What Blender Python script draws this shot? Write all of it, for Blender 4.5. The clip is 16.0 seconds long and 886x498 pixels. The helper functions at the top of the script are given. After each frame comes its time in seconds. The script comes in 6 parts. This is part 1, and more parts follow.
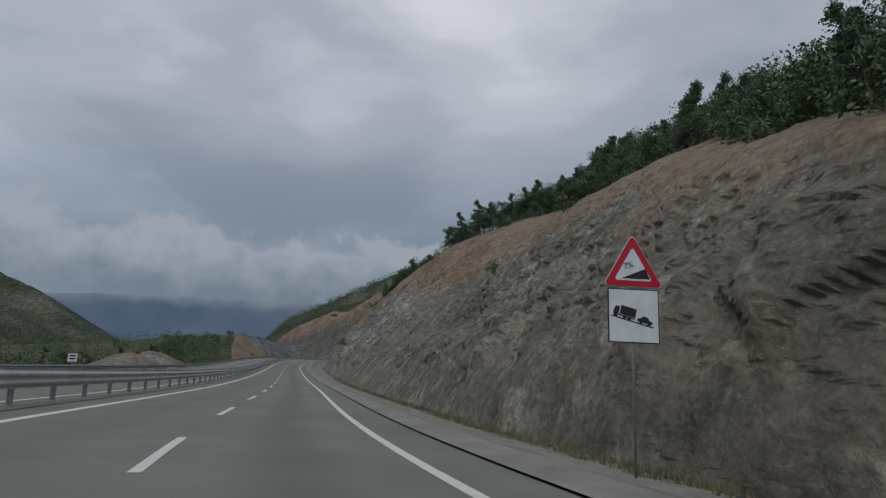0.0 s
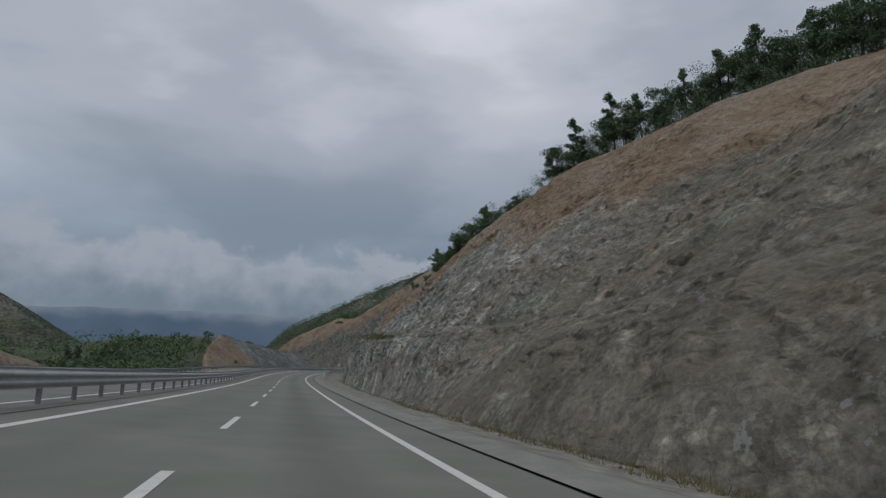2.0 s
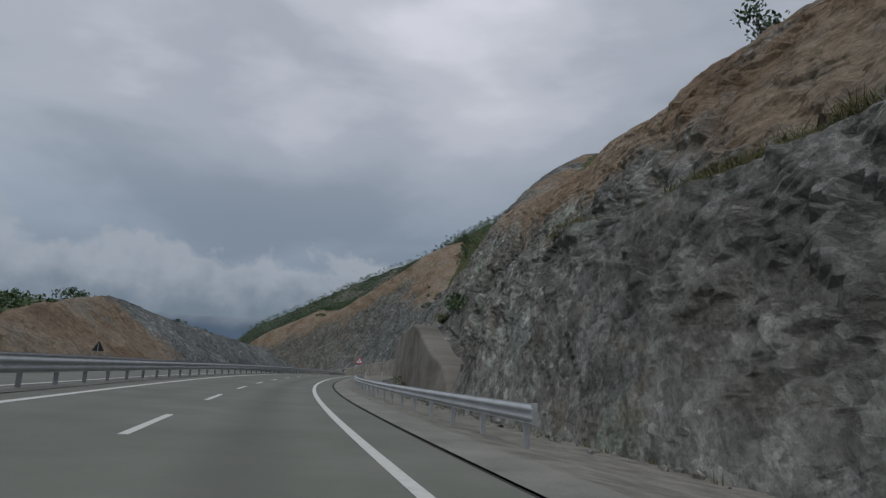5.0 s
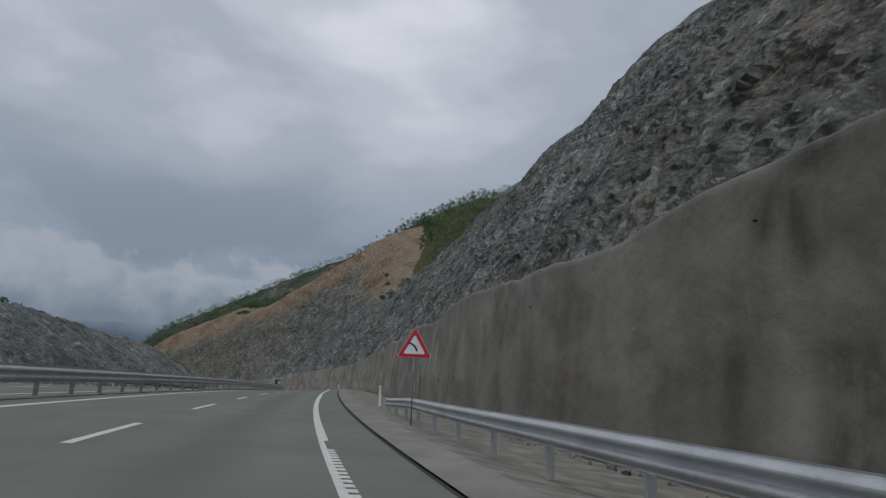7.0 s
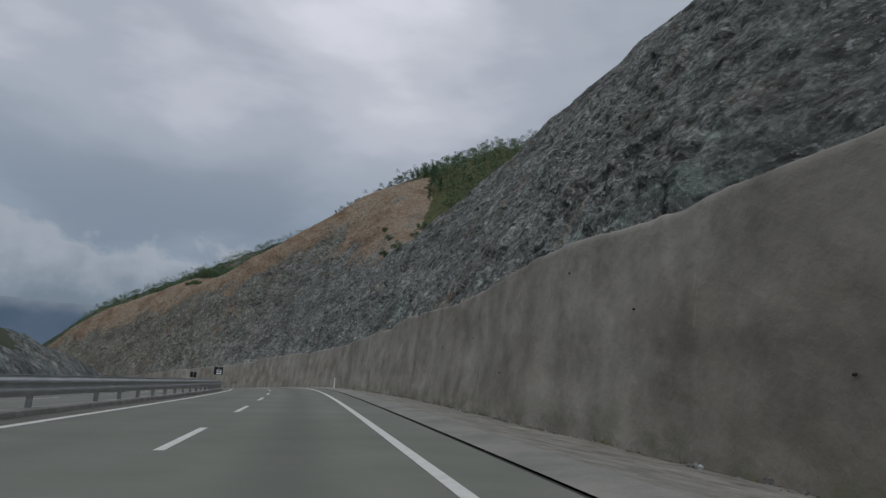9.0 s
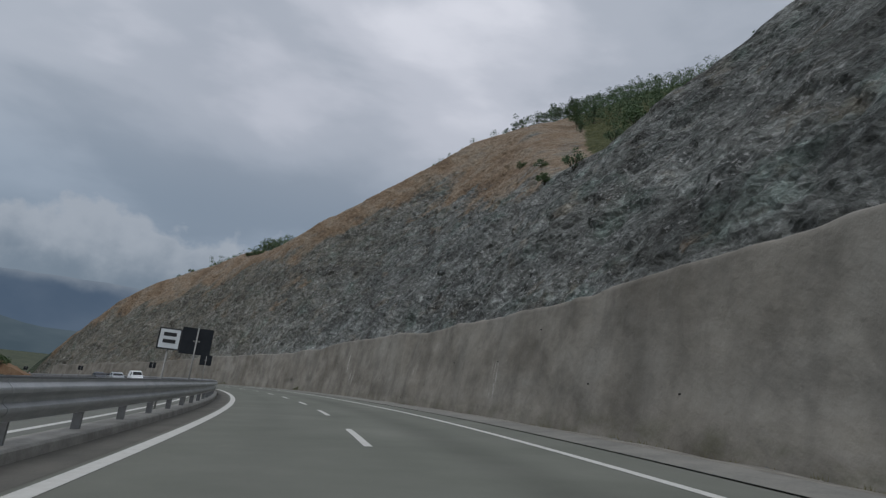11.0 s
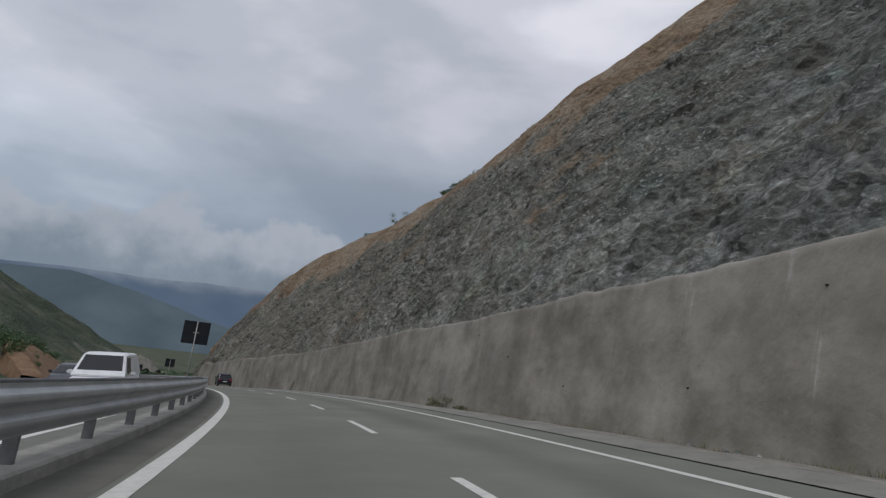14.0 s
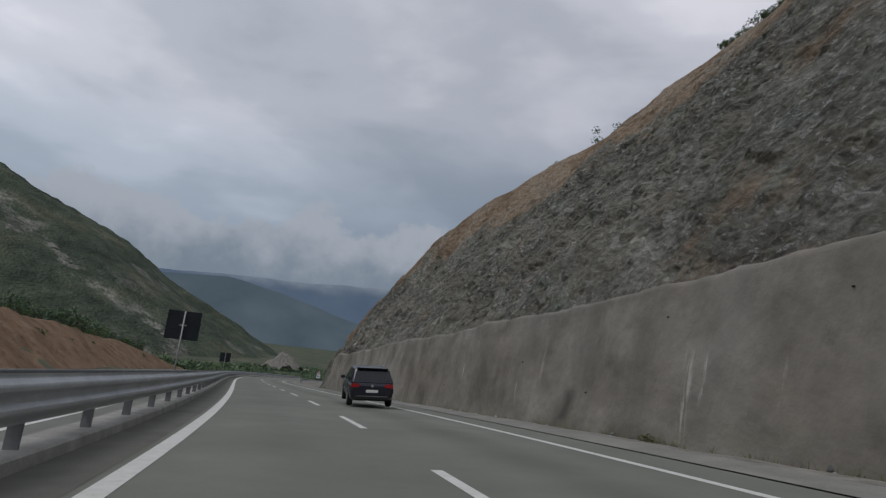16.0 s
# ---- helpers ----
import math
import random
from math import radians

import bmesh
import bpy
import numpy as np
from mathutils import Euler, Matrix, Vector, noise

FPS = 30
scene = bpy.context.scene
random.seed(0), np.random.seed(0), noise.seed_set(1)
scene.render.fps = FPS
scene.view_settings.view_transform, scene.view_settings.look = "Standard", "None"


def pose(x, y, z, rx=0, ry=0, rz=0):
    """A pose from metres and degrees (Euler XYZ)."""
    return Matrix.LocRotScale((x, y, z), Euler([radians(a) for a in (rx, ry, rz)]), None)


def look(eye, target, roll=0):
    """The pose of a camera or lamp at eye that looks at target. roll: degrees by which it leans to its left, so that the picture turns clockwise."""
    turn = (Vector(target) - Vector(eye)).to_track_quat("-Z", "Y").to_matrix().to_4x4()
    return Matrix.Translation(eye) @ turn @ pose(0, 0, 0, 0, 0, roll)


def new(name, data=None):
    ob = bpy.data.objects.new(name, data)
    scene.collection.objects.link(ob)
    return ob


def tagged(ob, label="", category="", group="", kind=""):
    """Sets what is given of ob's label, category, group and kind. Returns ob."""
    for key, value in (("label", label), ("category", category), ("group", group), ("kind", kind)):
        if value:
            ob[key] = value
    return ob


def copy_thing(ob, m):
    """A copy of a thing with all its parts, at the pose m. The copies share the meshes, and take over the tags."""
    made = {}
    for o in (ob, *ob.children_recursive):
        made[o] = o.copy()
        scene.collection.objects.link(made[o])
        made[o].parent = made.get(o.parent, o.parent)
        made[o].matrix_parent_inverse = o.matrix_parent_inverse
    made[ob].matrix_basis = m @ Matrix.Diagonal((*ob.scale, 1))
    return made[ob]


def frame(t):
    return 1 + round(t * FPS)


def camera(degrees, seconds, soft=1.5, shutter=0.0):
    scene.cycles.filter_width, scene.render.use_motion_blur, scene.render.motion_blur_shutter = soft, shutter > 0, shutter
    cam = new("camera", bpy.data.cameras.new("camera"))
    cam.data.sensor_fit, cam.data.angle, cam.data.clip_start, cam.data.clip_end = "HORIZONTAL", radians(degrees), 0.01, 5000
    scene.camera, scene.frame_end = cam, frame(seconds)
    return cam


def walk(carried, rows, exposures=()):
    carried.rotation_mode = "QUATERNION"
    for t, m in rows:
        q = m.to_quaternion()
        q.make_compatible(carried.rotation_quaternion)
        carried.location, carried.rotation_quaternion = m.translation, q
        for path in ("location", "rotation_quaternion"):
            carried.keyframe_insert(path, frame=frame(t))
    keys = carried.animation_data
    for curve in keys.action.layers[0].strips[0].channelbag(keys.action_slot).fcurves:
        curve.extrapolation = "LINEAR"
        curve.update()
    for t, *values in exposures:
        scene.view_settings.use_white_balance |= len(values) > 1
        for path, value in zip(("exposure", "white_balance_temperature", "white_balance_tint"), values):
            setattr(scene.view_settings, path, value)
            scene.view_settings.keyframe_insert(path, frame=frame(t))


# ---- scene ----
cam = camera(74.77, 16.0, soft=1.3)
# seconds, x, y, z, yaw, pitch, roll
PATH = [
    (0.0, 0.001, 0.001, 1.142, 0.026, 11.071, -1.103),
    (0.5, -4.098, 15.767, 0.670, -0.021, 11.478, -1.520),
    (1.0, -8.167, 31.607, 0.316, 0.254, 11.773, -1.594),
    (1.5, -12.245, 47.489, 0.050, 0.469, 12.129, -1.242),
    (2.0, -16.421, 63.351, -0.137, 0.027, 12.466, -0.996),
    (2.5, -20.601, 79.186, -0.251, 0.201, 12.500, -0.678),
    (3.0, -24.641, 94.985, -0.284, -0.189, 12.779, -0.832),
    (3.5, -28.561, 110.654, -0.267, -0.599, 12.796, -0.785),
    (4.0, -32.363, 126.108, -0.187, -0.939, 13.002, -1.118),
    (4.5, -36.047, 141.351, -0.049, -1.475, 12.896, -1.401),
    (5.0, -39.544, 156.440, 0.151, -2.738, 13.020, -1.217),
    (5.5, -42.751, 171.480, 0.396, -4.383, 13.277, -0.875),
    (6.0, -45.553, 186.580, 0.667, -6.170, 13.653, -0.603),
    (6.5, -47.853, 201.821, 0.939, -7.763, 14.239, -0.660),
    (7.0, -49.588, 217.212, 1.258, -9.905, 14.101, -1.075),
    (7.5, -50.798, 232.601, 1.602, -11.567, 14.274, -1.326),
    (8.0, -51.600, 247.907, 1.920, -12.669, 14.457, -1.767),
    (8.5, -52.181, 263.221, 2.222, -13.449, 13.894, -1.566),
    (9.0, -52.729, 278.532, 2.442, -13.195, 13.431, -2.190),
    (9.5, -53.386, 293.770, 2.578, -12.270, 13.107, -3.230),
    (10.0, -54.267, 308.854, 2.661, -10.897, 13.092, -4.433),
    (10.5, -55.478, 323.714, 2.715, -9.429, 13.707, -5.547),
    (11.0, -57.141, 338.350, 2.671, -7.192, 13.721, -6.287),
    (11.5, -59.313, 352.858, 2.478, -5.074, 13.579, -7.142),
    (12.0, -61.994, 367.395, 2.229, -2.491, 13.324, -6.795),
    (12.5, -65.260, 381.924, 1.938, 0.151, 13.282, -7.196),
    (13.0, -69.229, 396.323, 1.623, 3.134, 12.855, -7.152),
    (13.5, -73.940, 410.490, 1.242, 6.600, 12.665, -6.796),
    (14.0, -79.456, 424.347, 0.814, 10.081, 12.279, -6.609),
    (14.5, -85.830, 437.920, 0.303, 13.666, 12.030, -6.777),
    (15.0, -93.105, 451.224, -0.286, 16.930, 11.602, -7.297),
    (15.5, -101.200, 464.151, -0.951, 20.337, 11.424, -7.366),
    (16.0, -110.036, 476.664, -1.715, 22.960, 10.607, -6.541),
]
walk(cam, [(t, pose(x, y, z, 90 + pitch, roll, yaw)) for t, x, y, z, yaw, pitch, roll in PATH], [(t, e, 6230.0 if t < 13 else 6340.0, 10.5 if t < 13 else 12.5) for t, e in ((0.0, -0.07), (4.0, -0.09), (6.5, -0.03), (8.0, -0.03), (10.5, 0.0), (12.5, 0.05), (13.7, 0.14), (14.7, 0.07), (15.5, 0.0), (16.0, 0.0))])

# ---- world and light ----
SUN_EL, SUN_AZ = 52.0, 200.0
world = bpy.data.worlds.new("overcast")
scene.world = world
world.use_nodes = True
wt = world.node_tree
wt.nodes.clear()


def wn(kind, **values):
    n = wt.nodes.new(kind)
    for key, value in values.items():
        n.inputs[key].default_value = value
    return n


def wmath(op, a, b=None, c=None, clamp=False):
    n = wt.nodes.new("ShaderNodeMath")
    n.operation, n.use_clamp = op, clamp
    for i, v in enumerate((a, b, c)):
        if v is None:
            continue
        if isinstance(v, (int, float)):
            n.inputs[i].default_value = v
        else:
            wt.links.new(v, n.inputs[i])
    return n.outputs[0]


def wramp(fac, stops):
    n = wt.nodes.new("ShaderNodeValToRGB")
    n.color_ramp.interpolation = "EASE"
    while len(n.color_ramp.elements) < len(stops):
        n.color_ramp.elements.new(0.5)
    for e, (p, col) in zip(n.color_ramp.elements, stops):
        e.position, e.color = p, (*col, 1)
    wt.links.new(fac, n.inputs[0])
    return n.outputs[0]


def wmix(fac, a, b, mode="MIX"):
    n = wt.nodes.new("ShaderNodeMix")
    n.data_type, n.blend_type = "RGBA", mode
    for socket, v in ((n.inputs[0], fac), (n.inputs[6], a), (n.inputs[7], b)):
        if isinstance(v, (int, float)):
            socket.default_value = v
        elif isinstance(v, tuple):
            socket.default_value = (*v, 1)
        else:
            wt.links.new(v, socket)
    return n.outputs[2]


coord = wt.nodes.new("ShaderNodeTexCoord")
split = wt.nodes.new("ShaderNodeSeparateXYZ")
wt.links.new(coord.outputs["Generated"], split.inputs[0])
up = wmath("MAXIMUM", split.outputs[2], 0.0)
deck = wmath("ADD", up, 0.10)
flat = wt.nodes.new("ShaderNodeCombineXYZ")
wt.links.new(wmath("DIVIDE", split.outputs[0], deck), flat.inputs[0])
wt.links.new(wmath("DIVIDE", split.outputs[1], deck), flat.inputs[1])


def wnoise(vec, scale, detail, rough, distort=0.0, offset=(0, 0, 0)):
    m = wt.nodes.new("ShaderNodeMapping")
    m.inputs["Location"].default_value = offset
    wt.links.new(vec, m.inputs[0])
    n = wn("ShaderNodeTexNoise", Scale=scale, Detail=detail, Roughness=rough, Distortion=distort)
    wt.links.new(m.outputs[0], n.inputs["Vector"])
    return n.outputs["Fac"]


wide = wt.nodes.new("ShaderNodeMapping")
wide.inputs["Scale"].default_value = (1.0, 1.0, 2.3)
wt.links.new(coord.outputs["Generated"], wide.inputs[0])
big = wnoise(wide.outputs[0], 2.1, 6, 0.48, 0.15, (3.1, 1.7, 0))
small = wnoise(flat.outputs[0], 1.3, 6, 0.5, 0.2, (0.4, 5.2, 0))
veil = wmath("ADD", wmath("MULTIPLY", big, 0.86), wmath("MULTIPLY", small, 0.14))
tone = wramp(veil, [(0.34, (0.31, 0.345, 0.39)), (0.47, (0.40, 0.43, 0.475)), (0.57, (0.51, 0.53, 0.575)), (0.68, (0.66, 0.67, 0.71))])
# darker blue-grey layer low over the hills, brighter overhead
low = wramp(up, [(0.10, (0.52, 0.60, 0.67)), (0.22, (0.70, 0.755, 0.80)), (0.40, (1.0, 0.99, 0.99)), (1.0, (1.30, 1.28, 1.25))])
tone = wmix(1.0, tone, low, "MULTIPLY")
valley = wmath("MULTIPLY", wmath("SUBTRACT", wmath("MULTIPLY", split.outputs[0], -1.0), 0.30), 0.9, clamp=True)
lift = wt.nodes.new("ShaderNodeCombineColor")
for k in range(3):
    wt.links.new(wmath("ADD", wmath("MULTIPLY", valley, 0.45 if k < 2 else 0.40), 1.0), lift.inputs[k])
tone = wmix(1.0, tone, lift.outputs[0], "MULTIPLY")
# a bank of white cloud lying on the far ridge
puff = wnoise(coord.outputs["Generated"], 6.5, 7, 0.56, 0.2, (2.0, 0.3, 0.0))
fine = wnoise(coord.outputs["Generated"], 19.0, 5, 0.55, 0.1)
edge = wmath("ADD", wmath("MULTIPLY", wmath("SUBTRACT", puff, 0.5), 0.22), wmath("MULTIPLY", wmath("SUBTRACT", fine, 0.5), 0.05))
bank = wmath("SUBTRACT", 1.0, wmath("MULTIPLY", wmath("SUBTRACT", wmath("ADD", up, edge), 0.188), 62.0), clamp=True)
bank = wmath("MULTIPLY", bank, wmath("MULTIPLY", wmath("SUBTRACT", up, 0.03), 20.0, clamp=True))
bank_tone = wramp(wmath("ADD", wmath("MULTIPLY", up, 3.4), wmath("MULTIPLY", fine, 0.45)), [(0.50, (0.15, 0.185, 0.225)), (0.88, (0.36, 0.385, 0.415))])
tone = wmix(wmath("MULTIPLY", bank, 0.85), tone, bank_tone)
sky = wt.nodes.new("ShaderNodeTexSky")
sky.sky_type, sky.sun_disc = "NISHITA", False
sky.sun_elevation, sky.sun_rotation = radians(SUN_EL), radians(SUN_AZ)
blue = wmix(1.0, sky.outputs[0], (0.1, 0.1, 0.1), "MULTIPLY")
tone = wmix(0.94, blue, tone)
back = wn("ShaderNodeBackground", Strength=1.0)
wt.links.new(tone, back.inputs[0])
wout = wt.nodes.new("ShaderNodeOutputWorld")
wt.links.new(back.outputs[0], wout.inputs[0])

sun = new("sun", bpy.data.lights.new("sun", "SUN"))
sun.data.energy, sun.data.angle, sun.data.color = 0.9, radians(25), (1.0, 0.97, 0.93)
sun.matrix_world = look((0, 0, 0), (-math.sin(radians(SUN_AZ)) * math.cos(radians(SUN_EL)), -math.cos(radians(SUN_AZ)) * math.cos(radians(SUN_EL)), -math.sin(radians(SUN_EL))))


# ---- materials ----
def material(name, stops, scale=1.0, rough=0.85, metal=0.0, bump=0.3, grain=20.0, stretch=(1, 1, 1), bump_scale=None, spec=0.3, random_amount=0.0, distance=0.05, detail=8):
    """Object-space noise over a colour ramp, at two scales, with relief."""
    m = bpy.data.materials.new(name)
    m.use_nodes = True
    nt = m.node_tree
    b = nt.nodes["Principled BSDF"]
    tc = nt.nodes.new("ShaderNodeTexCoord")
    mp = nt.nodes.new("ShaderNodeMapping")
    mp.inputs["Scale"].default_value = stretch
    nt.links.new(tc.outputs["Object"], mp.inputs[0])
    n1 = nt.nodes.new("ShaderNodeTexNoise")
    n1.inputs["Scale"].default_value, n1.inputs["Detail"].default_value, n1.inputs["Roughness"].default_value = scale, detail, 0.62
    nt.links.new(mp.outputs[0], n1.inputs["Vector"])
    n2 = nt.nodes.new("ShaderNodeTexNoise")
    n2.inputs["Scale"].default_value, n2.inputs["Detail"].default_value = grain, 5
    nt.links.new(mp.outputs[0], n2.inputs["Vector"])
    add = nt.nodes.new("ShaderNodeMath")
    add.operation = "MULTIPLY_ADD"
    nt.links.new(n2.outputs[0], add.inputs[0])
    add.inputs[1].default_value = 0.35
    nt.links.new(n1.outputs[0], add.inputs[2])
    value = add.outputs[0]
    if random_amount:
        info = nt.nodes.new("ShaderNodeObjectInfo")
        r = nt.nodes.new("ShaderNodeMath")
        r.operation = "MULTIPLY_ADD"
        nt.links.new(info.outputs["Random"], r.inputs[0])
        r.inputs[1].default_value = random_amount
        nt.links.new(value, r.inputs[2])
        value = r.outputs[0]
    ramp = nt.nodes.new("ShaderNodeValToRGB")
    while len(ramp.color_ramp.elements) < len(stops):
        ramp.color_ramp.elements.new(0.5)
    for e, (p, col) in zip(ramp.color_ramp.elements, stops):
        e.position, e.color = p, (*col, 1)
    nt.links.new(value, ramp.inputs[0])
    nt.links.new(ramp.outputs[0], b.inputs["Base Color"])
    b.inputs["Roughness"].default_value, b.inputs["Metallic"].default_value = rough, metal
    b.inputs["Specular IOR Level"].default_value = spec
    if bump:
        bp = nt.nodes.new("ShaderNodeBump")
        bp.inputs["Strength"].default_value, bp.inputs["Distance"].default_value = bump, distance
        nt.links.new(value, bp.inputs["Height"])
        nt.links.new(bp.outputs[0], b.inputs["Normal"])
    return m


def plain(name, col, rough=0.5, metal=0.0, spec=0.5):
    v = 0.88
    return material(name, [(0.35, tuple(c * v for c in col)), (0.85, tuple(min(1, c / v) for c in col))], 3.0, rough, metal, 0.08, 40, spec=spec, distance=0.01)


asphalt = material("asphalt", [(0.40, (0.122, 0.128, 0.106)), (0.62, (0.150, 0.157, 0.131)), (0.72, (0.160, 0.166, 0.140)), (0.95, (0.195, 0.20, 0.170))], 0.35, 0.9, 0, 0.35, 60, distance=0.01)
nt_ = asphalt.node_tree
oil, oil_fac, oil_mix = nt_.nodes.new("ShaderNodeAttribute"), nt_.nodes.new("ShaderNodeMath"), nt_.nodes.new("ShaderNodeMix")
oil.attribute_name, oil_fac.operation, oil_mix.data_type, oil_mix.blend_type = "wear", "MULTIPLY_ADD", "RGBA", "MULTIPLY"
nt_.links.new(oil.outputs["Fac"], oil_fac.inputs[0])
oil_fac.inputs[1].default_value, oil_fac.inputs[2].default_value, oil_mix.inputs[0].default_value = -0.17, 1.0, 1.0
tint = nt_.nodes.new("ShaderNodeCombineColor")
for k in range(3):
    nt_.links.new(oil_fac.outputs[0], tint.inputs[k])
nt_.links.new(nt_.nodes["Color Ramp"].outputs[0], oil_mix.inputs[6])
nt_.links.new(tint.outputs[0], oil_mix.inputs[7])
nt_.links.new(oil_mix.outputs[2], nt_.nodes["Principled BSDF"].inputs["Base Color"])
asphalt_old = material("asphalt_shoulder", [(0.40, (0.12, 0.124, 0.107)), (0.9, (0.185, 0.19, 0.165))], 0.5, 0.92, 0, 0.35, 50, distance=0.01)
grime_mat = material("dirty_asphalt", [(0.40, (0.088, 0.087, 0.078)), (0.62, (0.118, 0.115, 0.102)), (0.95, (0.165, 0.158, 0.138))], 0.8, 0.95, 0, 0.4, 40, distance=0.01)
paint = material("road_paint", [(0.40, (0.38, 0.375, 0.345)), (0.55, (0.55, 0.545, 0.505)), (0.9, (0.64, 0.635, 0.60))], 6.0, 0.7, 0, 0.2, 45, distance=0.005)
seam = material("drain_slot", [(0.4, (0.018, 0.018, 0.018)), (0.8, (0.045, 0.045, 0.042))], 4.0, 0.9, 0, 0.2, 30)
concrete = material("gutter_concrete", [(0.40, (0.145, 0.142, 0.128)), (0.65, (0.20, 0.195, 0.175)), (0.9, (0.26, 0.25, 0.22))], 0.7, 0.93, 0, 0.4, 18, distance=0.02)
kerb_stone = material("kerb_concrete", [(0.40, (0.20, 0.196, 0.178)), (0.65, (0.30, 0.294, 0.27)), (0.9, (0.40, 0.39, 0.36))], 1.6, 0.9, 0, 0.4, 22, distance=0.012)
gravel = material("gravel_verge", [(0.40, (0.095, 0.09, 0.075)), (0.62, (0.18, 0.17, 0.145)), (0.9, (0.30, 0.285, 0.25))], 1.4, 0.97, 0, 0.9, 22, distance=0.05)
steel = material("galvanised_steel", [(0.35, (0.33, 0.345, 0.36)), (0.65, (0.43, 0.445, 0.455)), (0.9, (0.52, 0.53, 0.54))], 1.5, 0.5, 0.45, 0.1, 20, distance=0.01)
steel_dark = material("darker_steel", [(0.35, (0.17, 0.175, 0.18)), (0.9, (0.29, 0.295, 0.30))], 3.0, 0.6, 0.3, 0.1, 20, distance=0.01)
leaf_a = material("oak_leaves", [(0.40, (0.056, 0.092, 0.056)), (0.7, (0.092, 0.142, 0.080)), (0.95, (0.134, 0.188, 0.098))], 1.2, 0.8, 0, 0.0, 9, random_amount=0.12)
leaf_b = material("bush_leaves", [(0.40, (0.045, 0.078, 0.036)), (0.7, (0.078, 0.122, 0.055)), (0.95, (0.125, 0.165, 0.075))], 1.2, 0.8, 0, 0.0, 9, random_amount=0.12)
weed_leaf = material("weed_leaves", [(0.40, (0.070, 0.082, 0.042)), (0.7, (0.105, 0.115, 0.058)), (0.95, (0.150, 0.150, 0.082))], 1.6, 0.85, 0, 0.0, 9, random_amount=0.12)
bark = material("bark", [(0.4, (0.035, 0.03, 0.024)), (0.9, (0.10, 0.085, 0.07))], 3.0, 0.95, 0, 0.6, 25)
dry = material("dry_grass", [(0.4, (0.085, 0.088, 0.040)), (0.7, (0.145, 0.135, 0.066)), (0.95, (0.21, 0.19, 0.105))], 2.0, 0.95, 0, 0.0, 12, random_amount=0.1)
red = plain("sign_red", (0.42, 0.012, 0.03), 0.45)
white = plain("sign_white", (0.62, 0.66, 0.68), 0.45)
black = plain("sign_black", (0.015, 0.016, 0.018), 0.5)
board_back = material("board_back", [(0.4, (0.012, 0.015, 0.019)), (0.9, (0.024, 0.028, 0.034))], 3.0, 0.55, 0.2, 0.1, 20)
zinc = material("zinc_pole", [(0.35, (0.20, 0.20, 0.19)), (0.9, (0.33, 0.33, 0.32))], 4.0, 0.5, 0.5, 0.1, 20)
plastic = plain("white_plastic", (0.62, 0.62, 0.60), 0.5)
car_paint = plain("dark_car_paint", (0.022, 0.022, 0.032), 0.25, 0.2)
silver_paint = plain("silver_car_paint", (0.38, 0.40, 0.42), 0.3, 0.5)
van_paint = plain("white_van_paint", (0.68, 0.69, 0.70), 0.35)
grey_paint = plain("grey_car_paint", (0.05, 0.055, 0.065), 0.3, 0.3)
glass = plain("tinted_glass", (0.012, 0.014, 0.017), 0.08)
rubber = plain("tyre_rubber", (0.012, 0.012, 0.012), 0.85)
alloy = plain("alloy_rim", (0.30, 0.31, 0.32), 0.35, 0.7)
tail_red = plain("tail_light_red", (0.30, 0.012, 0.016), 0.2)
head_glass = plain("head_light_clear", (0.75, 0.78, 0.8), 0.15)
plate = plain("number_plate_white", (0.62, 0.62, 0.60), 0.5)
chrome = plain("chrome", (0.55, 0.56, 0.57), 0.2, 0.9)


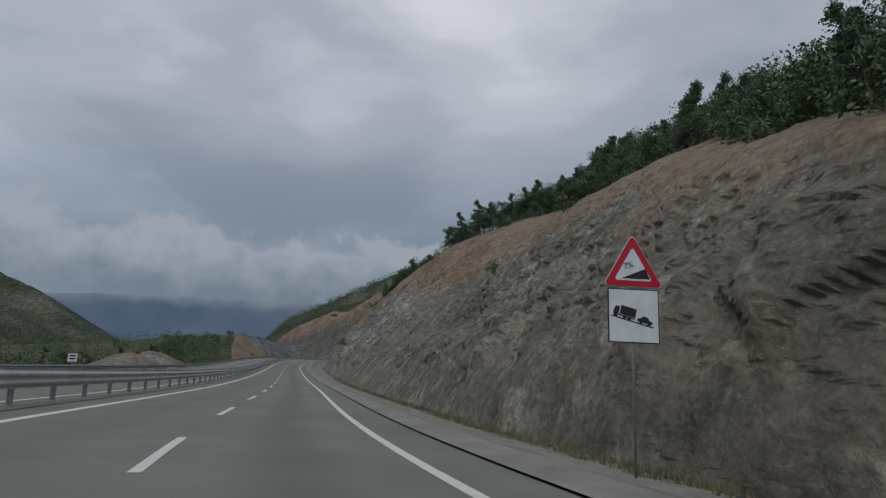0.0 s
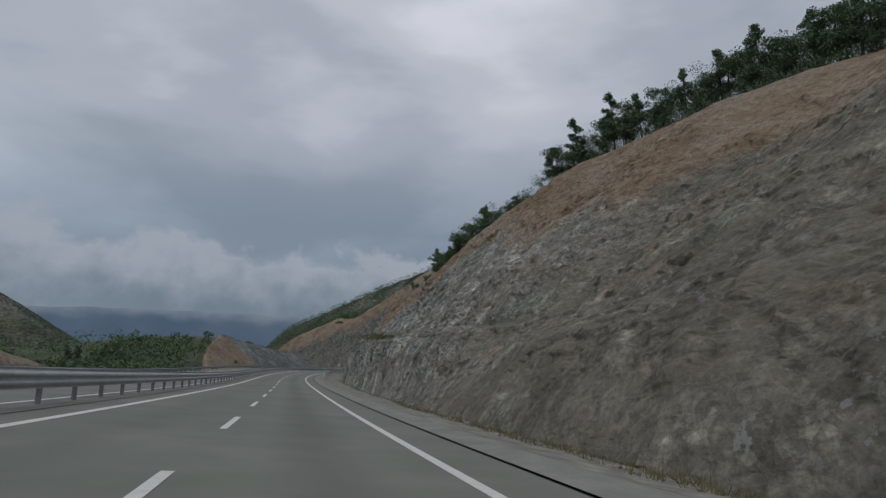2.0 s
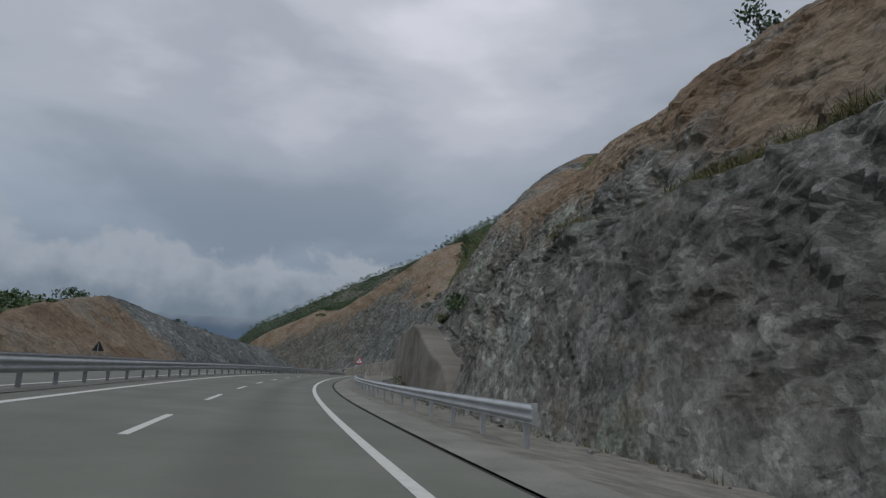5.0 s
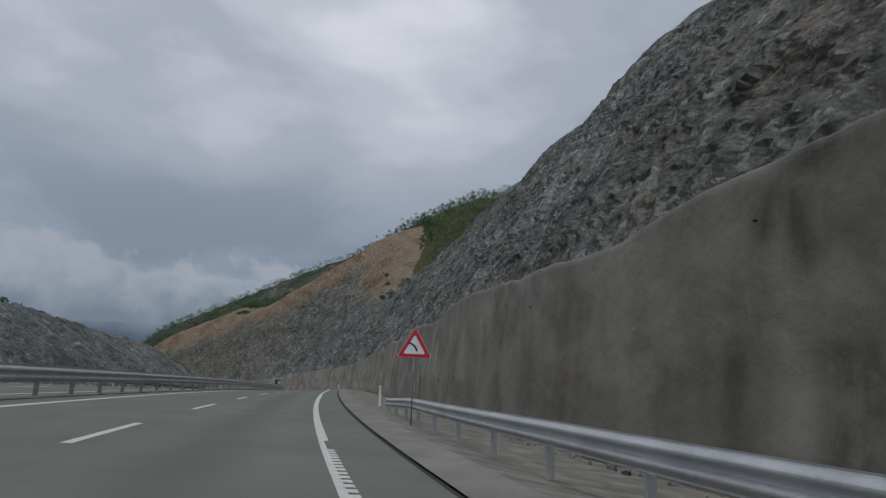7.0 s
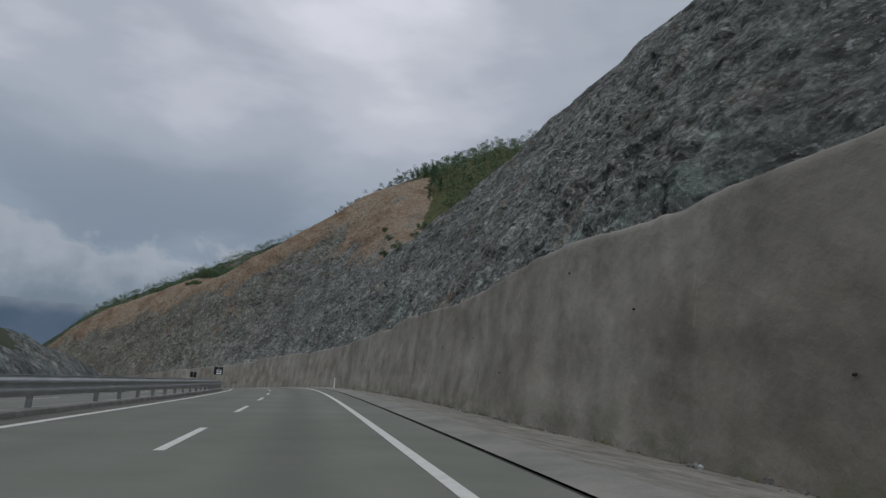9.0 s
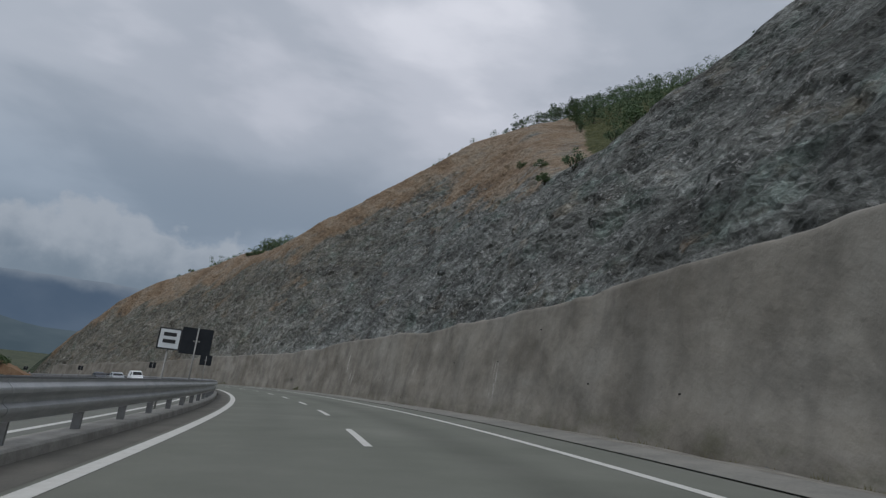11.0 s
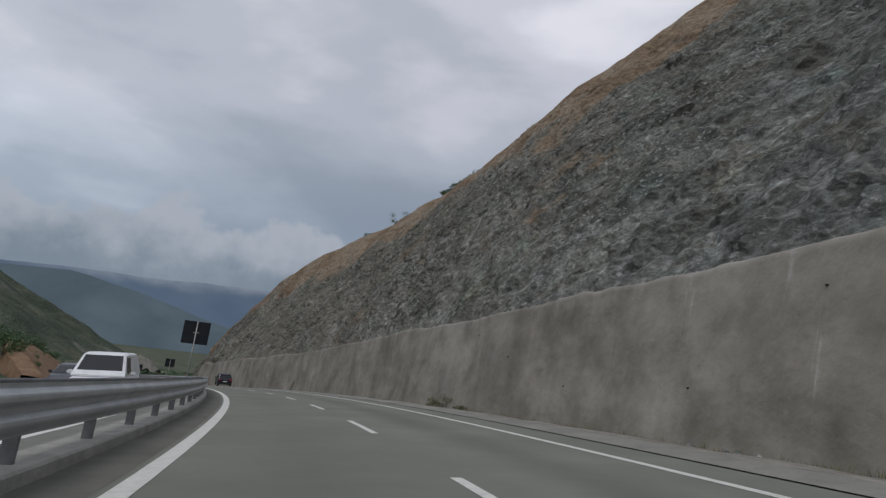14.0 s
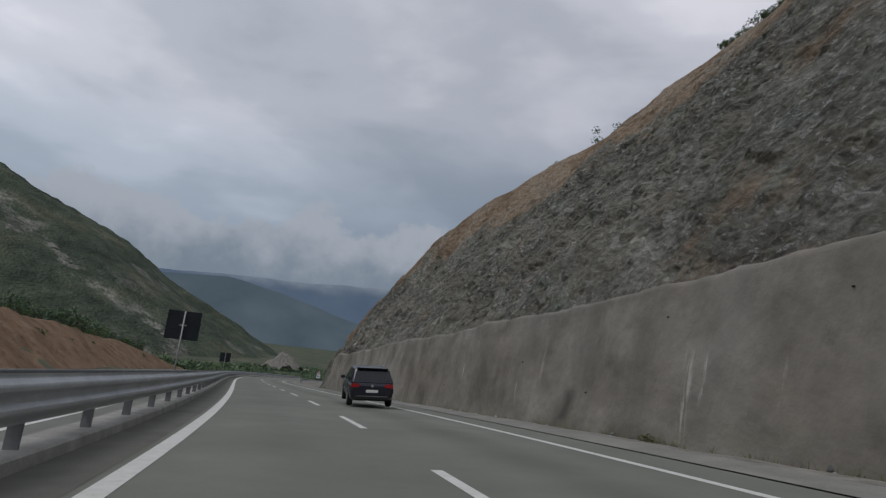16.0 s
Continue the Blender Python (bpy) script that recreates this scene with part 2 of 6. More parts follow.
def slope_material(name, upper, attr="earth"):
    """Broken grey schistose rock with pale streaks; ochre weathered soil where the earth attribute is high."""
    m = bpy.data.materials.new(name)
    m.use_nodes = True
    nt = m.node_tree
    L = nt.links.new
    b = nt.nodes["Principled BSDF"]

    # rock coordinates in metres: along the dip of the slabs, into the face, across the slabs
    fabric = nt.nodes.new("ShaderNodeAttribute")
    fabric.attribute_name = "fabric"

    def noise_at(scale, detail=8, rough=0.6, stretch=(0.55, 1.0, 1.1), rot=(0.2, 0.2, 0.3), distort=0.0):
        mp = nt.nodes.new("ShaderNodeMapping")
        mp.inputs["Scale"].default_value, mp.inputs["Rotation"].default_value = stretch, rot
        L(fabric.outputs["Vector"], mp.inputs[0])
        n = nt.nodes.new("ShaderNodeTexNoise")
        n.inputs["Scale"].default_value, n.inputs["Detail"].default_value, n.inputs["Roughness"].default_value = scale, detail, rough
        n.inputs["Distortion"].default_value = distort
        L(mp.outputs[0], n.inputs["Vector"])
        return n.outputs[0]

    def on_face(layer, sx, sy, detail=8, rough=0.62, distort=0.0):
        uv = nt.nodes.new("ShaderNodeUVMap")
        uv.uv_map = layer
        mp = nt.nodes.new("ShaderNodeMapping")
        mp.inputs["Scale"].default_value = (sx, sy, 1)
        L(uv.outputs[0], mp.inputs[0])
        n = nt.nodes.new("ShaderNodeTexNoise")
        n.inputs["Scale"].default_value, n.inputs["Detail"].default_value, n.inputs["Roughness"].default_value = 1.0, detail, rough
        n.inputs["Distortion"].default_value = distort
        L(mp.outputs[0], n.inputs["Vector"])
        return n.outputs[0]

    def ramp(fac, stops):
        n = nt.nodes.new("ShaderNodeValToRGB")
        while len(n.color_ramp.elements) < len(stops):
            n.color_ramp.elements.new(0.5)
        for e, (p, col) in zip(n.color_ramp.elements, stops):
            e.position, e.color = p, (*col, 1) if isinstance(col, tuple) else (col, col, col, 1)
        L(fac, n.inputs[0])
        return n.outputs[0]

    def mix(fac, a, c, mode="MIX"):
        n = nt.nodes.new("ShaderNodeMix")
        n.data_type, n.blend_type = "RGBA", mode
        for socket, v in ((n.inputs[0], fac), (n.inputs[6], a), (n.inputs[7], c)):
            if isinstance(v, (int, float)):
                socket.default_value = v
            elif isinstance(v, tuple):
                socket.default_value = (*v, 1)
            else:
                L(v, socket)
        return n.outputs[2]

    def cells(scale, feature, out, rot, stretch=(1, 1, 1), wobble=0.12):
        mp = nt.nodes.new("ShaderNodeMapping")
        mp.inputs["Scale"].default_value, mp.inputs["Rotation"].default_value = stretch, rot
        L(fabric.outputs["Vector"], mp.inputs[0])
        shake = nt.nodes.new("ShaderNodeTexNoise")
        shake.inputs["Scale"].default_value, shake.inputs["Detail"].default_value = scale * 1.2, 1
        L(mp.outputs[0], shake.inputs["Vector"])
        mv = nt.nodes.new("ShaderNodeMix")
        mv.data_type, mv.blend_type = "RGBA", "LINEAR_LIGHT"
        mv.inputs[0].default_value = wobble / scale
        L(mp.outputs[0], mv.inputs[6])
        L(shake.outputs["Color"], mv.inputs[7])
        v = nt.nodes.new("ShaderNodeTexVoronoi")
        v.feature = feature
        v.inputs["Scale"].default_value = scale
        L(mv.outputs[2], v.inputs["Vector"])
        return v.outputs[out]

    def attribute(name):
        n = nt.nodes.new("ShaderNodeAttribute")
        n.attribute_name = name
        return n.outputs["Fac"]

    def one(colour):
        n = nt.nodes.new("ShaderNodeSeparateColor")
        L(colour, n.inputs[0])
        return n.outputs[0]

    body = noise_at(0.14, 9, 0.66)
    crumb = noise_at(1.4, 10, 0.74)
    grit = noise_at(5.0, 7, 0.70)
    facet = attribute("facet")
    warm_at, schist_shade_at = attribute("warm"), attribute("schist_and_shade")
    rock = ramp(body, [(0.34, (0.195, 0.201, 0.195)), (0.47, (0.262, 0.267, 0.257)), (0.60, (0.318, 0.318, 0.302)), (0.78, (0.265, 0.288, 0.275))])
    rock = mix(warm_at, rock, mix(1.0, rock, (0.95, 0.86, 0.72), "MULTIPLY"))
    rock = mix(schist_shade_at, rock, mix(1.0, rock, (0.58, 0.61, 0.61), "MULTIPLY"))
    # greenish and rusty beds
    rock = mix(ramp(noise_at(0.19, 7, 0.6, rot=(0.4, 0.8, 0.1)), [(0.54, 0.0), (0.66, 0.55)]), rock, mix(1.0, rock, (0.82, 1.06, 0.98), "MULTIPLY"))
    rock = mix(ramp(noise_at(0.25, 7, 0.62, rot=(1.1, 0.3, 0.9)), [(0.57, 0.0), (0.68, 0.6)]), rock, mix(1.0, rock, (1.12, 0.92, 0.74), "MULTIPLY"))
    rock = mix(1.0, rock, ramp(noise_at(0.36, 8, 0.64), [(0.32, 0.66), (0.48, 0.98), (0.66, 1.30)]), "MULTIPLY")
    rock = mix(1.0, rock, ramp(noise_at(0.075, 5, 0.6), [(0.36, 0.72), (0.50, 1.0), (0.64, 1.22)]), "MULTIPLY")
    # every block, fragment and chip is its own shade
    rock = mix(1.0, rock, ramp(facet, [(0.22, 0.70), (0.48, 0.97), (0.62, 1.10), (0.82, 1.42)]), "MULTIPLY")
    rock = mix(1.0, rock, ramp(one(cells(1.3, "F1", "Color", (0, 0.15, 0), (0.6, 1.0, 1.3), 0.10)), [(0.0, 0.72), (0.45, 0.96), (0.82, 1.07), (1.0, 1.42)]), "MULTIPLY")
    rock = mix(1.0, rock, ramp(one(cells(3.4, "F1", "Color", (0, -0.1, 0), (0.6, 1.0, 1.3), 0.10)), [(0.0, 0.74), (0.4, 0.96), (0.80, 1.06), (1.0, 1.42)]), "MULTIPLY")
    rock = mix(1.0, rock, ramp(crumb, [(0.32, 0.70), (0.50, 1.0), (0.68, 1.28)]), "MULTIPLY")
    rock = mix(1.0, rock, ramp(grit, [(0.32, 0.76), (0.5, 1.0), (0.68, 1.28)]), "MULTIPLY")
    # dark crack lines aslant the face: crevice shade put into the colour
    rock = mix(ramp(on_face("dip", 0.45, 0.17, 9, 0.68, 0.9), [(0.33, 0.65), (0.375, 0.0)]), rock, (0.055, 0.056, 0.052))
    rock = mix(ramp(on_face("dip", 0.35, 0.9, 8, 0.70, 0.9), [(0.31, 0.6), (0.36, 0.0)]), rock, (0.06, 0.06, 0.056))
    # pale broken faces in swarms, thin quartz runs down the fall of the slope
    fleck = mix(1.0, ramp(noise_at(2.2, 5, 0.68), [(0.58, 0.0), (0.61, 0.85)]), ramp(on_face("face", 0.075, 0.09, 4, 0.55), [(0.40, 0.10), (0.58, 1.0)]), "MULTIPLY")
    rock = mix(fleck, rock, (0.40, 0.405, 0.39))
    run = mix(1.0, ramp(on_face("face", 0.55, 0.10, 8, 0.68, 0.5), [(0.62, 0.0), (0.70, 0.75)]), ramp(noise_at(1.1, 6, 0.7), [(0.45, 0.0), (0.58, 1.0)]), "MULTIPLY")
    rock = mix(run, rock, (0.45, 0.45, 0.43))
    brown = ramp(noise_at(0.22, 9, 0.62), [(0.32, (0.122, 0.110, 0.086)), (0.50, (0.180, 0.161, 0.125)), (0.68, (0.236, 0.216, 0.174))])
    brown = mix(1.0, brown, ramp(crumb, [(0.30, 0.72), (0.50, 1.0), (0.70, 1.25)]), "MULTIPLY")
    brown = mix(1.0, brown, ramp(grit, [(0.32, 0.80), (0.68, 1.22)]), "MULTIPLY")
    spread_ = nt.nodes.new("ShaderNodeMath")
    spread_.operation = "MULTIPLY"
    L(warm_at, spread_.inputs[0])
    L(ramp(noise_at(0.30, 8, 0.6), [(0.40, 0.95), (0.60, 0.15)]), spread_.inputs[1])
    rock = mix(spread_.outputs[0], rock, brown)
    soil = ramp(body, [(0.30, (0.165, 0.120, 0.082)), (0.45, (0.240, 0.174, 0.116)), (0.56, (0.290, 0.232, 0.168)), (0.68, (0.235, 0.208, 0.168))])
    soil = mix(1.0, soil, ramp(crumb, [(0.30, 0.55), (0.52, 1.0), (0.72, 1.3)]), "MULTIPLY")
    soil = mix(1.0, soil, ramp(grit, [(0.30, 0.75), (0.70, 1.25)]), "MULTIPLY")
    at = nt.nodes.new("ShaderNodeAttribute")
    at.attribute_name = attr
    sum_ = nt.nodes.new("ShaderNodeMath")
    sum_.operation = "MULTIPLY_ADD"
    L(noise_at(0.075, 11, 0.70, (1.0, 1.0, 0.8)), sum_.inputs[0])
    sum_.inputs[1].default_value = 1.35
    half = nt.nodes.new("ShaderNodeMath")
    half.operation = "MULTIPLY"
    L(at.outputs["Fac"], half.inputs[0])
    half.inputs[1].default_value = 0.40
    L(half.outputs[0], sum_.inputs[2])
    col = mix(ramp(sum_.outputs[0], [(0.80, 0.0), (0.95, 1.0)]), rock, soil)
    if upper:
        g = nt.nodes.new("ShaderNodeAttribute")
        g.attribute_name = "green"
        gs = nt.nodes.new("ShaderNodeMath")
        gs.operation = "MULTIPLY_ADD"
        L(noise_at(0.5, 8, 0.65), gs.inputs[0])
        gs.inputs[1].default_value = 0.8
        L(g.outputs["Fac"], gs.inputs[2])
        grass = ramp(crumb, [(0.3, (0.03, 0.045, 0.018)), (0.55, (0.085, 0.09, 0.035)), (0.75, (0.16, 0.14, 0.06))])
        col = mix(ramp(gs.outputs[0], [(0.78, 0.0), (0.95, 1.0)]), col, grass)
    L(col, b.inputs["Base Color"])
    b.inputs["Roughness"].default_value, b.inputs["Specular IOR Level"].default_value = 0.92, 0.2

    def math_(op, a, c):
        n = nt.nodes.new("ShaderNodeMath")
        n.operation = op
        for k, v in enumerate((a, c)):
            if isinstance(v, (int, float)):
                n.inputs[k].default_value = v
            else:
                L(v, n.inputs[k])
        return n.outputs[0]

    def facets(scale, rot, stretch, wobble):
        """Broken faces: each cell is a plane with a tilt of its own."""
        mp = nt.nodes.new("ShaderNodeMapping")
        mp.inputs["Scale"].default_value, mp.inputs["Rotation"].default_value = stretch, rot
        L(fabric.outputs["Vector"], mp.inputs[0])
        shake = nt.nodes.new("ShaderNodeTexNoise")
        shake.inputs["Scale"].default_value, shake.inputs["Detail"].default_value = scale * 1.2, 1
        L(mp.outputs[0], shake.inputs["Vector"])
        mv = nt.nodes.new("ShaderNodeMix")
        mv.data_type, mv.blend_type = "RGBA", "LINEAR_LIGHT"
        mv.inputs[0].default_value = wobble / scale
        L(mp.outputs[0], mv.inputs[6])
        L(shake.outputs["Color"], mv.inputs[7])
        v = nt.nodes.new("ShaderNodeTexVoronoi")
        v.inputs["Scale"].default_value = scale
        L(mv.outputs[2], v.inputs["Vector"])
        rel = nt.nodes.new("ShaderNodeVectorMath")
        rel.operation = "SUBTRACT"
        L(mv.outputs[2], rel.inputs[0])
        L(v.outputs["Position"], rel.inputs[1])
        lean_ = nt.nodes.new("ShaderNodeVectorMath")
        lean_.operation = "SUBTRACT"
        L(v.outputs["Color"], lean_.inputs[0])
        lean_.inputs[1].default_value = (0.5, 0.5, 0.5)
        dot = nt.nodes.new("ShaderNodeVectorMath")
        dot.operation = "DOT_PRODUCT"
        L(rel.outputs[0], dot.inputs[0])
        L(lean_.outputs[0], dot.inputs[1])
        return dot.outputs["Value"]

    big = facets(0.9, (0, 0.2, 0), (0.6, 1.0, 1.2), 0.10)
    little = facets(2.4, (0, -0.15, 0), (0.6, 1.0, 1.2), 0.10)
    tiny = facets(5.5, (0, 0.1, 0), (0.6, 1.0, 1.2), 0.08)
    relief = math_("ADD", math_("ADD", math_("MULTIPLY", big, 0.7), math_("MULTIPLY", little, 1.1)), math_("MULTIPLY", tiny, 0.8))
    relief = math_("ADD", relief, math_("MULTIPLY", crumb, 0.45))
    # soil and grass lie smoother over the broken rock
    calm = math_("SUBTRACT", 1.0, math_("MULTIPLY", ramp(sum_.outputs[0], [(0.80, 0.0), (0.95, 1.0)]), 0.25))
    calm = math_("MULTIPLY", calm, math_("SUBTRACT", 1.0, math_("MULTIPLY", spread_.outputs[0], 0.45)))
    relief = math_("MULTIPLY", relief, calm)
    bp = nt.nodes.new("ShaderNodeBump")
    bp.inputs["Strength"].default_value, bp.inputs["Distance"].default_value = 1.0, 1.0
    L(relief, bp.inputs["Height"])
    L(bp.outputs[0], b.inputs["Normal"])
    return m


orange_earth = material("orange_earth", [(0.42, (0.095, 0.064, 0.040)), (0.58, (0.180, 0.108, 0.062)), (0.74, (0.235, 0.150, 0.090)), (0.95, (0.27, 0.21, 0.15))], 0.55, 0.95, 0, 1.0, 2.6, distance=0.5, detail=10)
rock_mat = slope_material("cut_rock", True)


def shotcrete_material():
    m = bpy.data.materials.new("sprayed_concrete")
    m.use_nodes = True
    nt = m.node_tree
    L = nt.links.new
    b = nt.nodes["Principled BSDF"]
    uv = nt.nodes.new("ShaderNodeUVMap")

    def noise_at(sx, sy, detail=7, rough=0.6):
        mp = nt.nodes.new("ShaderNodeMapping")
        mp.inputs["Scale"].default_value = (sx, sy, 1)
        L(uv.outputs[0], mp.inputs[0])
        n = nt.nodes.new("ShaderNodeTexNoise")
        n.inputs["Scale"].default_value, n.inputs["Detail"].default_value, n.inputs["Roughness"].default_value = 1.0, detail, rough
        L(mp.outputs[0], n.inputs["Vector"])
        return n.outputs[0]

    def ramp(fac, stops):
        n = nt.nodes.new("ShaderNodeValToRGB")
        while len(n.color_ramp.elements) < len(stops):
            n.color_ramp.elements.new(0.5)
        for e, (p, col) in zip(n.color_ramp.elements, stops):
            e.position, e.color = p, (*col, 1) if isinstance(col, tuple) else (col, col, col, 1)
        L(fac, n.inputs[0])
        return n.outputs[0]

    def mix(fac, a, c, mode="MIX"):
        n = nt.nodes.new("ShaderNodeMix")
        n.data_type, n.blend_type = "RGBA", mode
        for socket, v in ((n.inputs[0], fac), (n.inputs[6], a), (n.inputs[7], c)):
            if isinstance(v, (int, float)):
                socket.default_value = v
            elif isinstance(v, tuple):
                socket.default_value = (*v, 1)
            else:
                L(v, socket)
        return n.outputs[2]

    def attribute(name):
        n = nt.nodes.new("ShaderNodeAttribute")
        n.attribute_name = name
        return n.outputs["Fac"]

    base = ramp(noise_at(0.10, 0.22), [(0.35, (0.196, 0.179, 0.150)), (0.52, (0.250, 0.233, 0.200)), (0.70, (0.292, 0.277, 0.243))])
    base = mix(1.0, base, ramp(noise_at(0.40, 0.34, 6, 0.58), [(0.34, 0.70), (0.50, 1.0), (0.66, 1.22)]), "MULTIPLY")
    base = mix(1.0, base, ramp(noise_at(2.4, 2.2, 6, 0.6), [(0.30, 0.92), (0.5, 1.0), (0.72, 1.07)]), "MULTIPLY")
    along = nt.nodes.new("ShaderNodeSeparateXYZ")
    L(uv.outputs[0], along.inputs[0])
    damp = nt.nodes.new("ShaderNodeMapRange")
    damp.inputs["From Min"].default_value, damp.inputs["From Max"].default_value = 225.0, 525.0
    damp.inputs["To Min"].default_value, damp.inputs["To Max"].default_value = 0.0, 1.0
    L(along.outputs[0], damp.inputs["Value"])
    base = mix(1.0, base, ramp(damp.outputs["Result"], [(0.0, 0.66), (0.17, 0.86), (0.36, 0.98), (0.72, 1.02), (1.0, 0.86)]), "MULTIPLY")
    # broad faint bands where water has run down, darker blots, thin drips
    base = mix(ramp(noise_at(0.42, 0.07, 5, 0.55), [(0.50, 0.0), (0.68, 0.42)]), base, (0.135, 0.128, 0.112))
    base = mix(ramp(noise_at(0.30, 0.05, 4, 0.5), [(0.52, 0.0), (0.70, 0.30)]), base, (0.31, 0.298, 0.268))
    base = mix(ramp(noise_at(0.55, 0.75, 8, 0.68), [(0.60, 0.0), (0.70, 0.55)]), base, (0.120, 0.114, 0.098))
    cluster = ramp(noise_at(0.09, 0.22, 4, 0.55), [(0.53, 0.0), (0.64, 1.0)])
    streak = ramp(noise_at(1.7, 0.14, 8, 0.70), [(0.60, 0.0), (0.68, 0.6)])
    base = mix(mix(1.0, cluster, streak, "MULTIPLY"), base, (0.44, 0.43, 0.40))
    base = mix(mix(1.0, attribute("damp"), ramp(noise_at(0.9, 0.5, 8, 0.68), [(0.36, 0.25), (0.56, 0.90)]), "MULTIPLY"), base, (0.072, 0.068, 0.058))
    lime = mix(1.0, attribute("lime"), ramp(noise_at(5.0, 0.30, 8, 0.70), [(0.50, 0.0), (0.60, 0.9)]), "MULTIPLY")
    base = mix(lime, base, (0.58, 0.57, 0.53))
    # moss and soil splashed up along the foot
    low_h = nt.nodes.new("ShaderNodeMapRange")
    low_h.inputs["From Min"].default_value, low_h.inputs["From Max"].default_value = 0.9, -0.5
    L(along.outputs[1], low_h.inputs["Value"])
    base = mix(mix(1.0, low_h.outputs["Result"], ramp(noise_at(0.6, 0.9, 8, 0.66), [(0.46, 0.0), (0.62, 0.75)]), "MULTIPLY"), base, (0.125, 0.124, 0.078))
    L(base, b.inputs["Base Color"])
    b.inputs["Roughness"].default_value, b.inputs["Specular IOR Level"].default_value = 0.93, 0.2
    bp = nt.nodes.new("ShaderNodeBump")
    bp.inputs["Strength"].default_value, bp.inputs["Distance"].default_value = 0.7, 0.16
    L(noise_at(1.1, 0.9, 9, 0.62), bp.inputs["Height"])
    L(bp.outputs[0], b.inputs["Normal"])
    return m


shotcrete = shotcrete_material()
ground_mat = material("valley_ground", [(0.38, (0.022, 0.034, 0.020)), (0.60, (0.042, 0.056, 0.030)), (0.80, (0.085, 0.088, 0.052)), (0.97, (0.19, 0.165, 0.115))], 0.05, 0.95, 0, 0.5, 0.9, distance=0.5)


def hill_material():
    """Wooded hillside: crowns darker towards the gaps between them, patches of paler scrub, bare scree running down in
    streaks.
    """
    m = bpy.data.materials.new("wooded_hill")
    m.use_nodes = True
    nt = m.node_tree
    L = nt.links.new
    b = nt.nodes["Principled BSDF"]
    tc = nt.nodes.new("ShaderNodeTexCoord")

    def noise_at(scale, detail=8, rough=0.6, stretch=(1, 1, 1), rot=(0, 0, 0)):
        mp = nt.nodes.new("ShaderNodeMapping")
        mp.inputs["Scale"].default_value, mp.inputs["Rotation"].default_value = stretch, rot
        L(tc.outputs["Object"], mp.inputs[0])
        n = nt.nodes.new("ShaderNodeTexNoise")
        n.inputs["Scale"].default_value, n.inputs["Detail"].default_value, n.inputs["Roughness"].default_value = scale, detail, rough
        L(mp.outputs[0], n.inputs["Vector"])
        return n.outputs[0]

    def ramp(fac, stops):
        n = nt.nodes.new("ShaderNodeValToRGB")
        while len(n.color_ramp.elements) < len(stops):
            n.color_ramp.elements.new(0.5)
        for e, (p, col) in zip(n.color_ramp.elements, stops):
            e.position, e.color = p, (*col, 1) if isinstance(col, tuple) else (col, col, col, 1)
        L(fac, n.inputs[0])
        return n.outputs[0]

    def mix(fac, a, c, mode="MIX"):
        n = nt.nodes.new("ShaderNodeMix")
        n.data_type, n.blend_type = "RGBA", mode
        for socket, v in ((n.inputs[0], fac), (n.inputs[6], a), (n.inputs[7], c)):
            if isinstance(v, float):
                socket.default_value = v
            elif isinstance(v, tuple):
                socket.default_value = (*v, 1)
            else:
                L(v, socket)
        return n.outputs[2]

    col = ramp(noise_at(0.011, 9, 0.62), [(0.36, (0.042, 0.056, 0.040)), (0.52, (0.068, 0.084, 0.056)), (0.66, (0.112, 0.116, 0.076))])
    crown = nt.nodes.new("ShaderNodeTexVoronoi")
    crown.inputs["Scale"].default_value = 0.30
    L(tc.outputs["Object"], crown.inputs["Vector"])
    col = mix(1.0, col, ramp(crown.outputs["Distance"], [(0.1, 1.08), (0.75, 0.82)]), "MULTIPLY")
    col = mix(1.0, col, ramp(noise_at(0.05, 8, 0.66), [(0.34, 0.66), (0.66, 1.34)]), "MULTIPLY")
    bare = ramp(noise_at(0.0105, 10, 0.66, (1.0, 1.0, 0.55)), [(0.56, 0.0), (0.63, 0.85)])
    stone = ramp(noise_at(0.12, 8, 0.7), [(0.35, (0.085, 0.085, 0.070)), (0.55, (0.17, 0.16, 0.135)), (0.72, (0.30, 0.28, 0.245))])
    col = mix(bare, col, stone)
    scree = nt.nodes.new("ShaderNodeAttribute")
    scree.attribute_name = "scree"
    loose = ramp(noise_at(0.10, 8, 0.7), [(0.35, (0.15, 0.145, 0.12)), (0.55, (0.27, 0.26, 0.225)), (0.72, (0.42, 0.40, 0.355))])
    col = mix(mix(1.0, scree.outputs["Fac"], ramp(noise_at(0.055, 9, 0.68), [(0.47, 0.0), (0.58, 0.85)]), "MULTIPLY"), col, loose)
    L(col, b.inputs["Base Color"])
    b.inputs["Roughness"].default_value, b.inputs["Specular IOR Level"].default_value = 0.95, 0.15
    bp = nt.nodes.new("ShaderNodeBump")
    bp.inputs["Strength"].default_value, bp.inputs["Distance"].default_value = 0.8, 3.0
    L(crown.outputs["Distance"], bp.inputs["Height"])
    bp.invert = True
    L(bp.outputs[0], b.inputs["Normal"])
    return m


hill_mat = hill_material()


